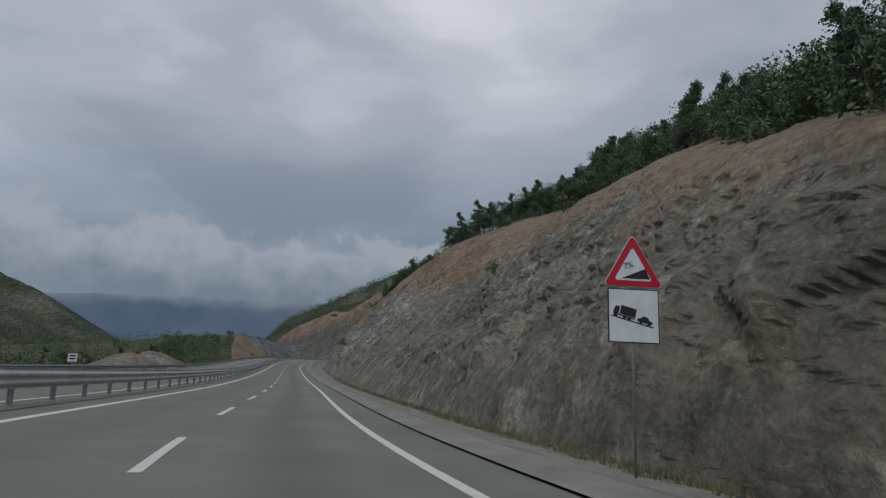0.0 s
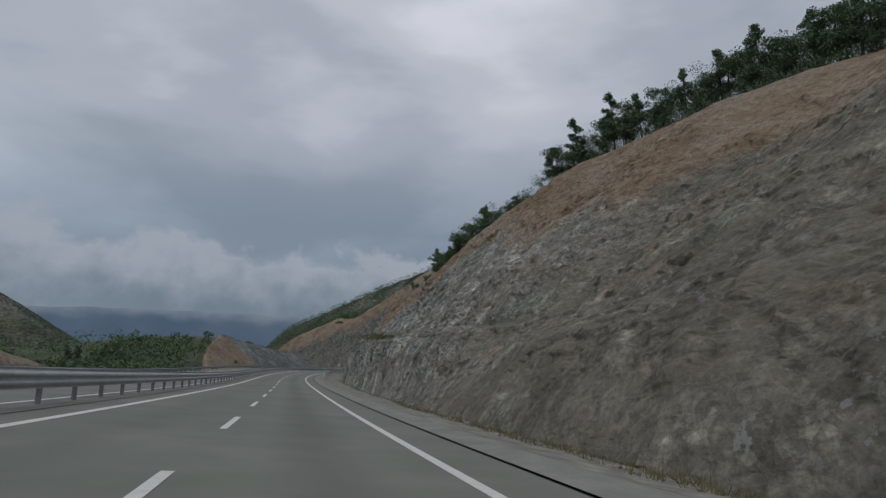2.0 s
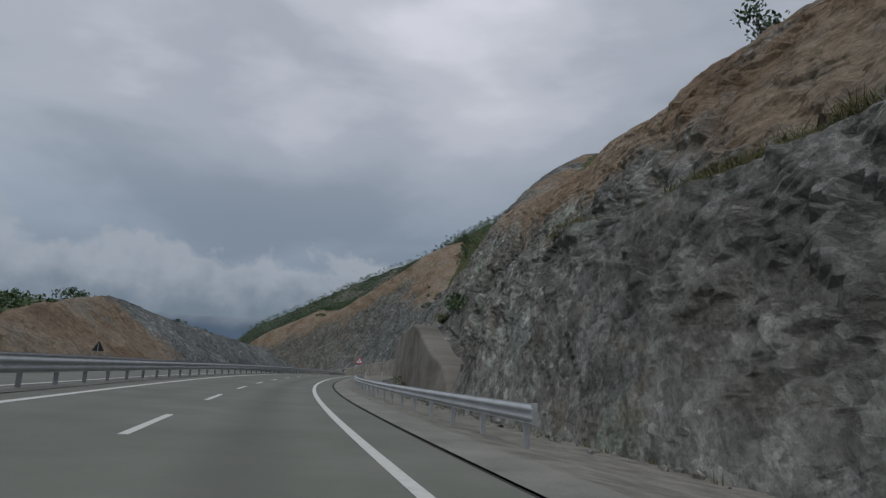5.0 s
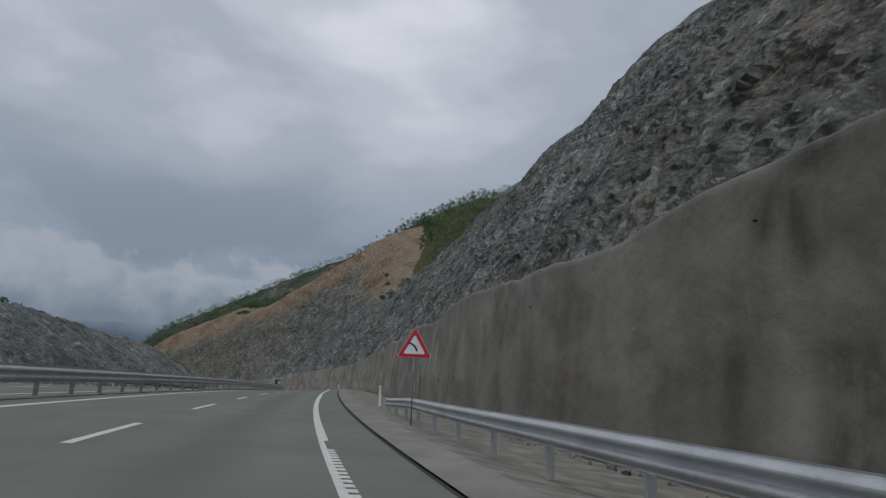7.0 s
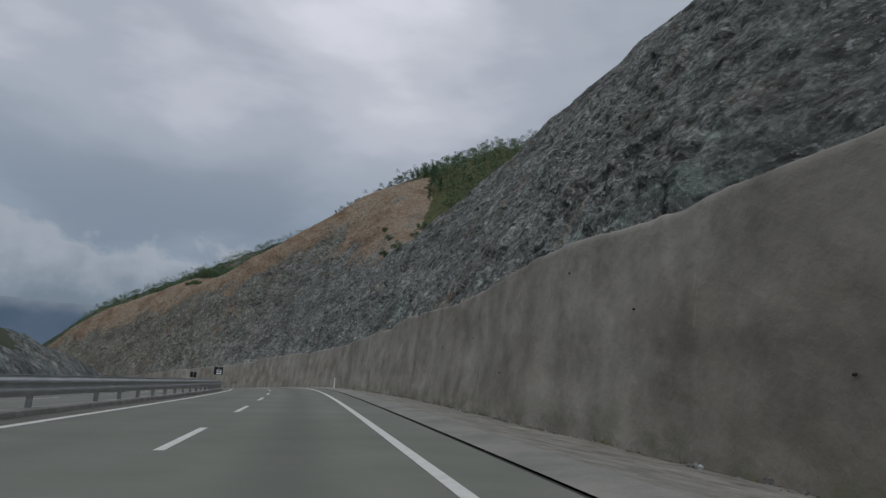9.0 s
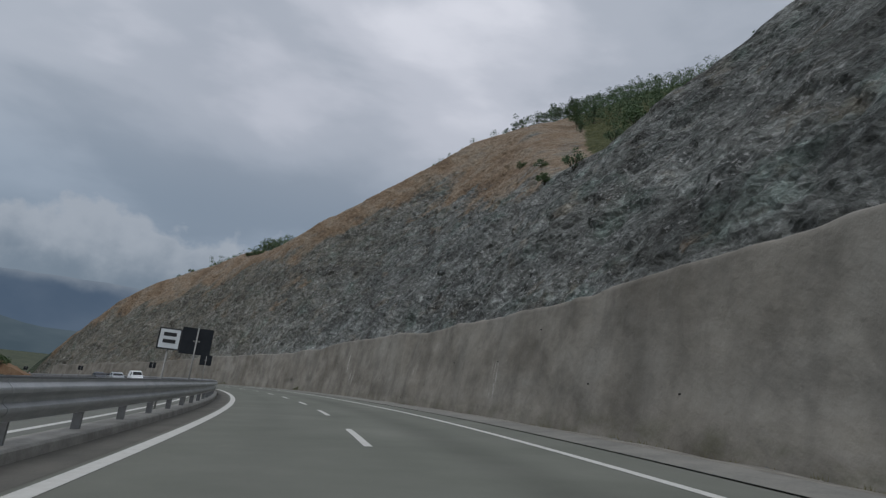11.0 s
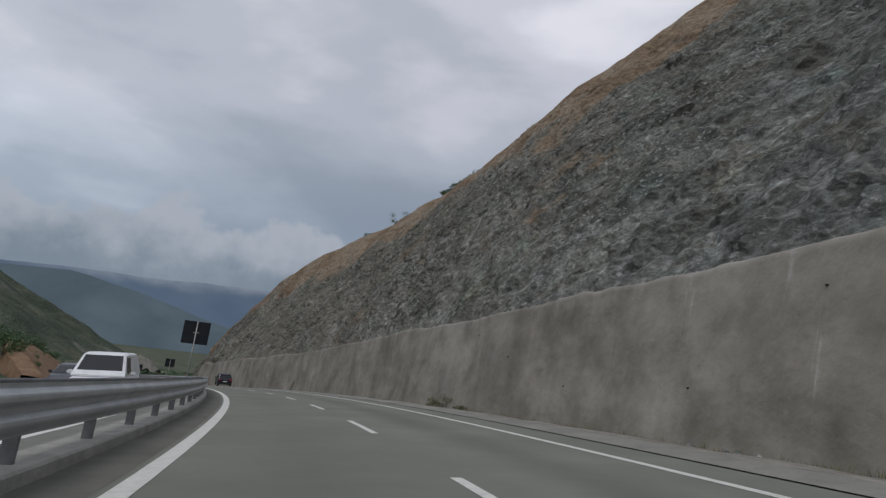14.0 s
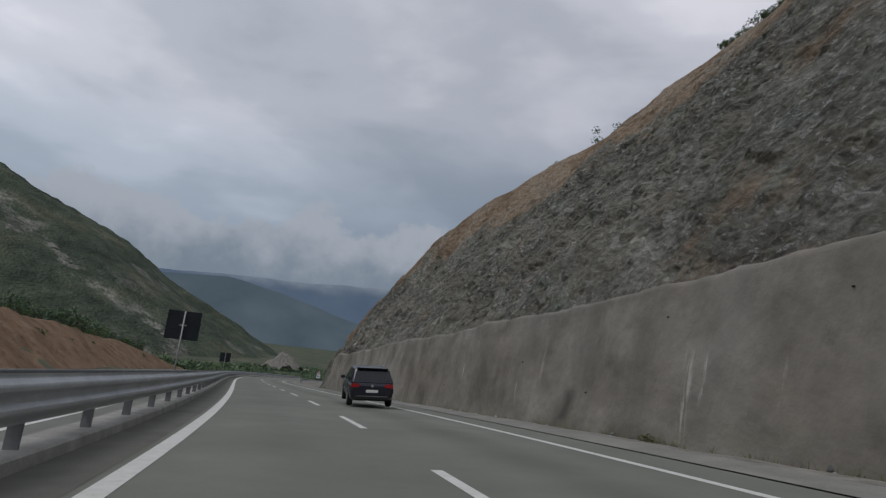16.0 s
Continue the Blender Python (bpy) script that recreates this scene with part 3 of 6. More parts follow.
# Backdrop that glows by itself: distance haze is put into the emission colour.
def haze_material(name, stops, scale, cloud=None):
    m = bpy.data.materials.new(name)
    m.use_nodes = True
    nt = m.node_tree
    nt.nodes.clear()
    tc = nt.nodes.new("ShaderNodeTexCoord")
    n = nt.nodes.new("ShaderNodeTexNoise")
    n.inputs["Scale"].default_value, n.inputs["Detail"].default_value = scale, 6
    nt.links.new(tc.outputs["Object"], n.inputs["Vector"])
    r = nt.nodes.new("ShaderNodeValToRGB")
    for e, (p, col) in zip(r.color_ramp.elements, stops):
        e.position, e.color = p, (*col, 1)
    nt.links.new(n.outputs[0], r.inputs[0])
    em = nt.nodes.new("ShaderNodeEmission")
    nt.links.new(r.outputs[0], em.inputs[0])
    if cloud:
        # low cloud round the summits is painted into the emission colour
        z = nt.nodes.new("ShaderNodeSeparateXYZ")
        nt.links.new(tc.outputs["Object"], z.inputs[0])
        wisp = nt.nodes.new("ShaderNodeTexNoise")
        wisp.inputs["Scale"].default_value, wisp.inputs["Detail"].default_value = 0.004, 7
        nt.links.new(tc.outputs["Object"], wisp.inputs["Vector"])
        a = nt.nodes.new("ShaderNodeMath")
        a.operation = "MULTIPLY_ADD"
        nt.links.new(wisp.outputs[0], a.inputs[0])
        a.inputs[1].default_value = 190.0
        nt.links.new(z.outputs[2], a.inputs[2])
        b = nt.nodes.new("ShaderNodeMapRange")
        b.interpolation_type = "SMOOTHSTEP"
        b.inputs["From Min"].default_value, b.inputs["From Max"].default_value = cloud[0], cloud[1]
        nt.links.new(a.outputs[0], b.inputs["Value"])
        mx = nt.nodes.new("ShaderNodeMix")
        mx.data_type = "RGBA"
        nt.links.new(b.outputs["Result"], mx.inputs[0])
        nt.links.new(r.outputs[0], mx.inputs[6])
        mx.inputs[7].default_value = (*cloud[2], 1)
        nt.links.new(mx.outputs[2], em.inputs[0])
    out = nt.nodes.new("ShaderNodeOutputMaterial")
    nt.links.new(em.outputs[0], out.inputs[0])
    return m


far_mat = haze_material("far_mountain_haze", [(0.35, (0.072, 0.104, 0.150)), (0.70, (0.100, 0.134, 0.180))], 0.0018, (450.0, 580.0, (0.19, 0.222, 0.26)))
mid_mat = haze_material("middle_mountain_haze", [(0.35, (0.058, 0.082, 0.100)), (0.70, (0.082, 0.108, 0.126))], 0.004)

# ---- the road's line ----
STEP, S_LOW = 20.0, -20.0
BEND = [-20.016, -9.898, -1.235, 1.46, 0.283, -0.22, -0.036, 0.218, -0.198, -1.061, -1.982, -2.77, -2.999, -2.337, -1.185, -0.45, 0.192, 1.421, 3.094, 3.975, 3.79, 3.522, 3.944, 3.817, 3.816, 4.055, 3.507, 1.591, 0.033, -0.44, -0.6, -1.5, -3.5, -4.0, -4.0, -4.0, -4.0, -4.0, -4.0, -4.0]
LEVEL = [0.572, 0.001, -0.512, -0.922, -1.189, -1.361, -1.387, -1.34, -1.2, -0.935, -0.581, -0.182, 0.226, 0.616, 0.986, 1.281, 1.42, 1.518, 1.643, 1.522, 1.126, 0.75, 0.27, -0.346, -1.059, -1.921, -2.948, -4.118, -5.336, -6.531, -7.705, -8.869, -10.0, -11.1, -12.2, -13.3, -14.4, -15.5, -16.6, -17.7]
BANK = [3.145, 2.69, 2.28, 2.581, 2.906, 2.855, 2.809, 2.537, 2.373, 2.51, 2.718, 3.171, 3.462, 2.987, 1.871, 0.466, -0.745, -1.849, -3.06, -3.659, -3.813, -3.721, -3.655, -3.659, -3.67, -3.376, -2.772, -1.606, -0.727, -0.175, 0.185, 0.475, 0.6, 0.6, 0.6, 0.6, 0.6, 0.6, 0.6, 0.6]


def spline(values, s):
    u = (np.asarray(s, float)[..., None] - S_LOW) / STEP - np.arange(len(values))
    d = np.abs(u)
    wgt = np.where(d < 1, 2 / 3 - d * d * (1 - d / 2), np.where(d < 2, (2 - d) ** 3 / 6, 0))
    return (wgt * np.array(values)).sum(-1) / wgt.sum(-1)


LINE_S = np.arange(-20.0, 741.0, 1.0)
_k = np.where(LINE_S < 0, 0, spline(BEND, LINE_S)) / 1000
_h = np.concatenate([[0], np.cumsum((_k[1:] + _k[:-1]) / 2)])
_h += 0.36127 - _h[20]
_dx, _dy = -np.sin(_h), np.cos(_h)
_x = np.concatenate([[0], np.cumsum((_dx[1:] + _dx[:-1]) / 2)])
_y = np.concatenate([[0], np.cumsum((_dy[1:] + _dy[:-1]) / 2)])
LINE_X, LINE_Y, LINE_H = _x - _x[20] - 1.1573, _y - _y[20], _h
LINE_Z, LINE_B = spline(LEVEL, LINE_S), np.tan(np.radians(spline(BANK, LINE_S)))


def at(s, o, h=0.0, banked=1.0):
    """World place of station s, offset o to the right of the lane line and height h over the carriageway's plane."""
    s, o, h = np.broadcast_arrays(np.asarray(s, float), np.asarray(o, float), np.asarray(h, float))
    x, y, a = np.interp(s, LINE_S, LINE_X), np.interp(s, LINE_S, LINE_Y), np.interp(s, LINE_S, LINE_H)
    z, b = np.interp(s, LINE_S, LINE_Z), np.interp(s, LINE_S, LINE_B)
    # off the carriageway the ground returns to level
    e = np.clip(o, -16.0, 7.5)
    over = np.minimum(s - LINE_S[0], 0) + np.maximum(s - LINE_S[-1], 0)
    return np.stack([x + np.cos(a) * o - np.sin(a) * over, y + np.sin(a) * o + np.cos(a) * over, z - b * e * banked + h], -1)


def heading(s):
    return math.degrees(np.interp(s, LINE_S, LINE_H))


def stand(s, o, h=0.0, turn=0.0, lean=0.0):
    p = at(s, o, h)
    return pose(p[0], p[1], p[2], 0, lean, heading(s) + turn)


# ---- mesh helpers ----
def mesh_object(name, verts, faces, mats, smooth=False, indices=None):
    me = bpy.data.meshes.new(name)
    me.from_pydata([tuple(v) for v in verts], [], [tuple(int(i) for i in f) for f in faces])
    for m in (mats if isinstance(mats, (list, tuple)) else [mats]):
        me.materials.append(m)
    if indices is not None:
        me.polygons.foreach_set("material_index", np.asarray(indices, np.int32))
    if smooth:
        me.polygons.foreach_set("use_smooth", np.ones(len(me.polygons), bool))
    me.update()
    return new(name, me)


def grid_faces(n, m):
    i = np.arange((n - 1) * (m - 1))
    a = i // (m - 1) * m + i % (m - 1)
    return np.stack([a, a + 1, a + m + 1, a + m], 1)


def sheet(name, points, mat, smooth=True):
    """points: array n x m x 3."""
    n, m = points.shape[:2]
    return mesh_object(name, points.reshape(-1, 3), grid_faces(n, m)[:, ::-1], mat, smooth)


def strip(name, s0, s1, o0, o1, h0, h1, mat, step=2.0, cols=2, smooth=True):
    s = np.linspace(s0, s1, max(2, int((s1 - s0) / step) + 1))
    f = np.linspace(0, 1, cols)
    return sheet(name, at(s[:, None], o0 + (o1 - o0) * f, h0 + (h1 - h0) * f), mat, smooth)


def sweep(name, stations, outline, mat, offset=0.0, closed=True, smooth=False, lift=0.0):
    """A bar of the given outline (o, h pairs) along the road."""
    stations = np.asarray(stations, float)
    out = np.array(outline, float)
    off = np.broadcast_to(np.asarray(offset, float), stations.shape)
    pts = at(stations[:, None], out[:, 0] + off[:, None], out[:, 1] + np.broadcast_to(np.asarray(lift, float), stations.shape)[:, None])
    n, m = pts.shape[:2]
    faces = []
    for i in range(n - 1):
        for j in range(m if closed else m - 1):
            k = (j + 1) % m
            faces.append((i * m + j, i * m + k, (i + 1) * m + k, (i + 1) * m + j))
    if closed:
        faces += [tuple(range(m)), tuple((n - 1) * m + j for j in reversed(range(m)))]
    ob = mesh_object(name, pts.reshape(-1, 3), faces, mat, smooth)
    if closed and smooth:
        flags = np.ones(len(faces), bool)
        flags[-2:] = False
        ob.data.polygons.foreach_set("use_smooth", flags)
    return ob


def box(bm, sx, sy, sz, m=Matrix()):
    bmesh.ops.create_cube(bm, size=1, matrix=m @ Matrix.Diagonal((sx, sy, sz, 1)))


def part(name, bm, mat, parent, label="", smooth=False):
    me = bpy.data.meshes.new(name)
    bm.to_mesh(me)
    bm.free()
    me.materials.append(mat)
    if smooth:
        me.polygons.foreach_set("use_smooth", np.ones(len(me.polygons), bool))
    ob = new(name, me)
    ob.parent = parent
    if label:
        ob["label"] = label
    return ob


def adopt(ob, parent, label=""):
    ob.parent = parent
    ob.matrix_parent_inverse = parent.matrix_basis.inverted()
    if label:
        ob["label"] = label
    return ob


def tube(bm, a, b, r0, r1=None, sides=8):
    a, b = Vector(a), Vector(b)
    r1 = r0 if r1 is None else r1
    d = b - a
    m = Matrix.Translation((a + b) / 2) @ d.to_track_quat("Z", "Y").to_matrix().to_4x4()
    bmesh.ops.create_cone(bm, cap_ends=True, segments=sides, radius1=r0, radius2=r1, depth=d.length, matrix=m)


def prism(bm, outline, depth, m=Matrix()):
    """A plate: outline in x, z, thickness along y, its face towards -y."""
    front = [bm.verts.new(m @ Vector((x, -depth / 2, z))) for x, z in outline]
    rear = [bm.verts.new(m @ Vector((x, depth / 2, z))) for x, z in outline]
    bm.faces.new(front)
    bm.faces.new(rear[::-1])
    n = len(outline)
    for i in range(n):
        j = (i + 1) % n
        bm.faces.new((front[j], front[i], rear[i], rear[j]))


# ---- smooth random fields ----
_rng = np.random.RandomState(7)
_lat = _rng.rand(64, 64, 64).astype(np.float32)


def field(p, octaves=4, gain=0.5, ridged=False):
    p = np.asarray(p, float)
    total, amp, norm = np.zeros(p.shape[:-1]), 1.0, 0.0
    for k in range(octaves):
        q = p * 2.0 ** k + 17.3 * k
        i = np.floor(q).astype(int)
        f = q - i
        f = f * f * (3 - 2 * f)
        v = 0
        for a in (0, 1):
            for b in (0, 1):
                for c in (0, 1):
                    wgt = (f[..., 0] if a else 1 - f[..., 0]) * (f[..., 1] if b else 1 - f[..., 1]) * (f[..., 2] if c else 1 - f[..., 2])
                    v = v + wgt * _lat[(i[..., 0] + a) % 64, (i[..., 1] + b) % 64, (i[..., 2] + c) % 64]
        v = v * 2 - 1
        if ridged:
            v = 1 - 2 * np.abs(v)
        total, norm, amp = total + amp * v, norm + amp, amp * gain
    return total / norm

# ---- ground and carriageways ----
CREST_S = [-40, -20, -6, 8, 22, 36, 50, 64, 78, 92, 106, 120, 130, 140, 150, 160, 170, 180, 190, 200, 210, 220, 230, 240, 250, 260, 270, 280, 290, 300, 310, 320, 330, 340, 350, 360, 370, 380, 390, 400, 410, 420, 430, 440, 450, 460, 470, 480, 492, 504, 516, 528, 540, 552, 564, 576, 588, 608, 616, 624, 632, 640, 648, 660, 700]
CREST_H = [1.5, 2.0, 5.8, 9.6, 14.0, 20.6, 23.5, 26.3, 29.9, 32.9, 34.7, 37.1, 36.1, 35.2, 31.8, 24.1, 21.2, 20.2, 19.9, 20.3, 21.1, 22.4, 23.9, 28.9, 34.7, 40.0, 44.4, 46.0, 45.7, 45.0, 44.8, 44.3, 47.0, 51.1, 54.0, 55.0, 53.8, 50.6, 41.1, 36.6, 37.4, 44.6, 54.7, 65.9, 75.9, 82.0, 81.2, 70.9, 59.9, 53.4, 50.9, 49.8, 51.4, 53.8, 55.8, 56.2, 52.2, 46.6, 41.0, 34.5, 25.0, 14.0, 6.0, 0.8, 0.6]
LEAN_S = [20, 60, 100, 140, 180, 220, 260, 300, 340, 400, 460, 500, 540, 580, 620]
LEAN_M = [0.88, 0.84, 0.71, 1.00, 1.11, 1.17, 1.23, 1.30, 1.31, 1.21, 1.20, 1.42, 1.19, 1.09, 1.36]
FOOT_S = [-40, 60, 100, 170, 200, 300, 330, 420, 520, 560, 600, 700]
FOOT_O = [10.0, 10.0, 10.2, 11.0, 11.5, 11.6, 11.4, 11.4, 11.4, 11.4, 11.4, 11.8]
FOOT_H = [-0.65, -0.65, -0.62, -0.59, -0.66, -0.70, -0.57, -0.35, -0.38, -0.5, -0.6, -0.6]
WALL_S = [197, 201, 206, 211, 214, 222, 230, 240, 250, 260, 270, 280, 295, 310, 325, 340, 355, 370, 385, 400, 420, 440, 460, 480, 500, 520, 540, 560, 580, 600, 606]
WALL_H = [0.05, 1.7, 3.7, 5.0, 5.4, 5.6, 5.85, 5.65, 6.0, 6.5, 5.9, 6.3, 6.1, 6.85, 6.3, 6.75, 6.3, 6.15, 6.25, 6.4, 6.55, 6.0, 6.15, 6.15, 5.9, 5.5, 5.4, 5.5, 5.2, 5.6, 5.2]


def foot(s):
    return np.interp(s, FOOT_S, FOOT_O)


def foot_level(s):
    return np.interp(s, FOOT_S, FOOT_H)


def nearest(x, y):
    """Station and offset of places in the plan."""
    x, y = np.asarray(x, float).ravel(), np.asarray(y, float).ravel()
    s, o = np.empty(len(x)), np.empty(len(x))
    for a in range(0, len(x), 4000):
        xa, ya = x[a:a + 4000], y[a:a + 4000]
        j = ((xa[:, None] - LINE_X[::4]) ** 2 + (ya[:, None] - LINE_Y[::4]) ** 2).argmin(1) * 4
        dx, dy, hd = xa - LINE_X[j], ya - LINE_Y[j], LINE_H[j]
        o[a:a + 4000] = dx * np.cos(hd) + dy * np.sin(hd)
        s[a:a + 4000] = LINE_S[j] - dx * np.sin(hd) + dy * np.cos(hd)
    return s, o


LEFT_S = [-60, 60, 90, 110, 125, 140, 190, 205, 235, 250, 270, 300, 330, 380, 400, 485, 500, 515, 545, 600, 625, 700]
LEFT_H = [-3, -2, 1.0, 1.2, 0.8, -2, -2, 2, 7.6, 10.0, 8.5, 7.5, 7.5, 2.8, -3, -4, -0.5, 0.8, 2.6, 1.6, -3, -8]


def left_height(s, d):
    """Ground over the road at d metres beyond the far carriageway's edge."""
    top = np.interp(s, LEFT_S, LEFT_H)
    rise = np.minimum(0.78 * np.maximum(d, 0), top)
    wooded = np.clip((300 - s) / 60, 0, 1)
    grade = 0.30 - 0.23 * wooded
    fall = np.where(top > 0, np.maximum(d - top / 0.78 - 12, 0) * grade, np.maximum(d - 2, 0) * grade)
    h = np.where(top > 0, rise, 0) - fall
    return np.maximum(h, -26 + 16 * wooded - 0.02 * np.maximum(d, 0))


def axis(lo, hi, a, b, fine, coarse):
    out = [a]
    while out[-1] < b:
        out.append(out[-1] + fine)
    step = fine
    while out[-1] < hi:
        step = min(step * 1.25, coarse)
        out.append(out[-1] + step)
    step = fine
    while out[0] > lo:
        step = min(step * 1.25, coarse)
        out.insert(0, out[0] - step)
    return np.array(out)


gx, gy = np.meshgrid(axis(-4800, 4800, -260, 120, 4.0, 300), axis(-4800, 4800, -60, 640, 4.0, 300), indexing="ij")
gs, go = nearest(gx, gy)
gs, go = gs.reshape(gx.shape), go.reshape(gx.shape)
road_z = np.interp(gs, LINE_S, LINE_Z) - np.interp(gs, LINE_S, LINE_B) * np.clip(go, -16, 7.5)
gd = -17.0 - go
rough = field(np.stack([gx / 22, gy / 22, gx * 0], -1), 4) * np.clip(gd / 6, 0, 1) * 1.6
gz = np.where(go < -16.5, road_z - 0.35 + left_height(gs, gd) + rough, road_z - 0.9)
gz = np.where(go > 12, np.minimum(gz, road_z - 0.9 - 0.02 * (go - 12)), gz)
outside = np.clip(np.maximum(np.maximum(gs - 700, -40 - gs), 0) / 60, 0, 1)
gz = gz * (1 - outside) + (-30.0) * outside
ground = sheet("ground", np.stack([gx, gy, gz], -1), ground_mat)
tagged(ground, "green scrubby valley ground beside the motorway", "ground", kind="structure")

road = strip("road", -20, 740, -4.75, 5.0, 0, 0, asphalt, 2.0, 40)
tagged(road, "worn grey asphalt two-lane motorway carriageway", "road", kind="structure")
lane_o = np.broadcast_to(np.linspace(-4.75, 5.0, 40), (len(road.data.vertices) // 40, 40))
wear = np.exp(-((lane_o - 1.85) / 0.55) ** 2) + 0.5 * np.exp(-((lane_o + 1.85) / 0.55) ** 2) - 0.35 * np.exp(-((lane_o - 0.85) / 0.4) ** 2) - 0.35 * np.exp(-((lane_o - 2.85) / 0.4) ** 2)
road.data.attributes.new("wear", "FLOAT", "POINT").data.foreach_set("value", wear.ravel().astype(np.float32))
far_road = strip("road_opposite", -20, 740, -16.3, -5.6, 0, 0, asphalt_old, 2.0, 8)
tagged(far_road, "grey asphalt opposite carriageway beyond the median rail", "road", kind="structure")
slot = strip("drain_slot", -20, 740, 5.0, 5.14, -0.03, -0.03, seam)
tagged(slot, "narrow dark drainage slot along the shoulder", "drain", kind="structure")
gutter = strip("gutter", -20, 740, 5.14, 6.05, 0.0, 0.06, concrete, 2.0, 3)
tagged(gutter, "pale weathered concrete gutter beside the road", "gutter", kind="structure")
s_ = np.arange(-20, 741, 1.0)
vf = np.linspace(0, 1, 9)


def verge_height(s, o):
    f = np.clip((o - 6.05) / (foot(s) - 6.05), 0, 1.3)
    return 0.06 + (foot_level(s) - 0.06) * f + 0.09 * field(np.stack([s / 1.3 + o * 0, o / 0.9 + s * 0, o * 0 + s * 0], -1), 3) * (f > 0.03)


vo = 6.05 + (foot(s_)[:, None] + 1.0 - 6.05) * vf
vh = verge_height(s_[:, None] + 0 * vo, vo)
verge = sheet("verge", at(s_[:, None], vo, vh), gravel)
tagged(verge, "strip of grey gravel and dirt below the slope", "verge", kind="structure")
median = strip("median", -20, 740, -5.62, -4.73, 0.02, 0.02, concrete, 2.0, 2)
tagged(median, "narrow concrete median strip under the guard rails", "median", kind="structure")
kerb_s = np.arange(270.0, 740.0, 2.0)
kerb = sweep("kerb", kerb_s, [(-0.42, -0.05), (-0.42, 0.165), (0.11, 0.165), (0.145, 0.135), (0.17, -0.05)], kerb_stone, -4.72)
tagged(kerb, "raised grey concrete kerb along the median", "kerb", kind="structure")


def marking(name, s0, s1, o, width, label, h=0.006):
    st = np.linspace(s0, s1, max(2, int((s1 - s0) / 2) + 1))
    mid = o(st)[:, None] if callable(o) else o
    ob = sheet(name, at(st[:, None], mid + np.array([-0.5, 0.5]) * width, h), paint)
    return tagged(ob, label, "road marking", kind="structure")


def inner_line(s):
    return np.interp(s, [0, 340, 470, 502, 512, 740], [-3.66, -3.63, -3.62, -3.58, -3.55, -3.55])


marking("edge_line", -20, 740, inner_line, 0.25, "solid white line along the median side of the road")
for s0, s1, o, wd in ((-20, 225.5, 3.75, 0.20), (225.5, 235.5, 3.71, 0.11), (235.5, 271.7, 3.76, 0.20), (271.7, 740, 3.73, 0.20)):
    marking("edge_line", s0, s1, o, wd, "solid white line along the shoulder")
# raised ribs on the repainted stretches
rib_v, rib_f = [], []
for s0 in np.concatenate([np.arange(214.0, 225.0, 0.32), np.arange(225.8, 234.0, 0.32), np.arange(255.0, 268.0, 0.32)]):
    base = len(rib_v)
    rib_v += [tuple(at(s0 + a, 3.80 + b, h)) for a, b, h in ((0, -0.07, 0.006), (0.17, -0.07, 0.006), (0.17, 0.09, 0.006), (0, 0.09, 0.006), (0.03, -0.06, 0.016), (0.14, -0.06, 0.016), (0.14, 0.08, 0.016), (0.03, 0.08, 0.016))]
    rib_f += [[base + i for i in f] for f in ((4, 5, 6, 7), (0, 1, 5, 4), (1, 2, 6, 5), (2, 3, 7, 6), (3, 0, 4, 7))]
tagged(mesh_object("edge_ribs", rib_v, rib_f, paint), "raised white ribs along the shoulder line", "road marking", kind="structure")
marking("edge_line", -20, 740, -6.2, 0.18, "solid white inner line of the opposite carriageway")
marking("edge_line", -20, 740, -13.6, 0.18, "solid white outer line of the opposite carriageway")
# dirt swept against the kerb
grime_s = np.arange(270.0, 740.0, 2.0)
grime = sheet("dirt_strip", at(grime_s[:, None], np.stack([0 * grime_s - 4.70, inner_line(grime_s) - 0.22], -1), 0.004), grime_mat)
tagged(grime, "dark dusty asphalt strip between kerb and white line", "road", kind="structure")
for n in range(-2, 70):
    a = 7.52 + 10.25 * n
    if -18 < a < 730:
        d = strip("lane_dash", a, a + 4.1, -0.08, 0.08, 0.006, 0.006, paint, 2.05)
        d.parent = road
        d = strip("lane_dash", a, a + 4.1, -9.98, -9.82, 0.006, 0.006, paint, 2.05)
        d.parent = far_road

def face_uv(ob, along, climb, deep, high):
    """Layers in metres on a rock face: along and up it, the same turned by 45 degrees, and the frame of the dipping slabs."""
    me = ob.data
    reach_s = np.where(along < 210, 1.6 * along, 336 + 1.25 * (along - 210))
    slab_frame = np.stack([0.857 * (reach_s + 0.6 * high), deep, 0.857 * (high - 0.6 * along)], -1).reshape(-1, 3)
    me.attributes.new("fabric", "FLOAT_VECTOR", "POINT").data.foreach_set("vector", slab_frame.ravel().astype(np.float32))
    index = np.empty(len(me.loops), np.int32)
    me.loops.foreach_get("vertex_index", index)
    for nm, pair in (("face", (along, climb)), ("dip", ((along + climb) * 0.7071, (climb - along) * 0.7071))):
        me.uv_layers.new(name=nm).data.foreach_set("uv", np.stack(pair, -1).reshape(-1, 2)[index].ravel().astype(np.float32))


# ---- the cut slope ----
vs = np.concatenate([np.arange(-40.0, -8.0, 0.8), np.arange(-8.0, 214.0, 0.28), np.arange(214.0, 560.0, 0.38), np.arange(560.0, 640.0, 0.5), np.arange(640.0, 690.0, 1.5)])
nv = 262
vv = np.linspace(0, 1, nv)
top_h = np.interp(vs, CREST_S, CREST_H) - 0.9 + 1.5 * field(np.stack([vs / 9, vs * 0, vs * 0 + 3], -1), 5, 0.6)
top_h = np.maximum(top_h, 0.4)
lean = np.interp(vs, LEAN_S, LEAN_M)
wall_h = np.interp(vs, WALL_S, WALL_H, left=0, right=0)
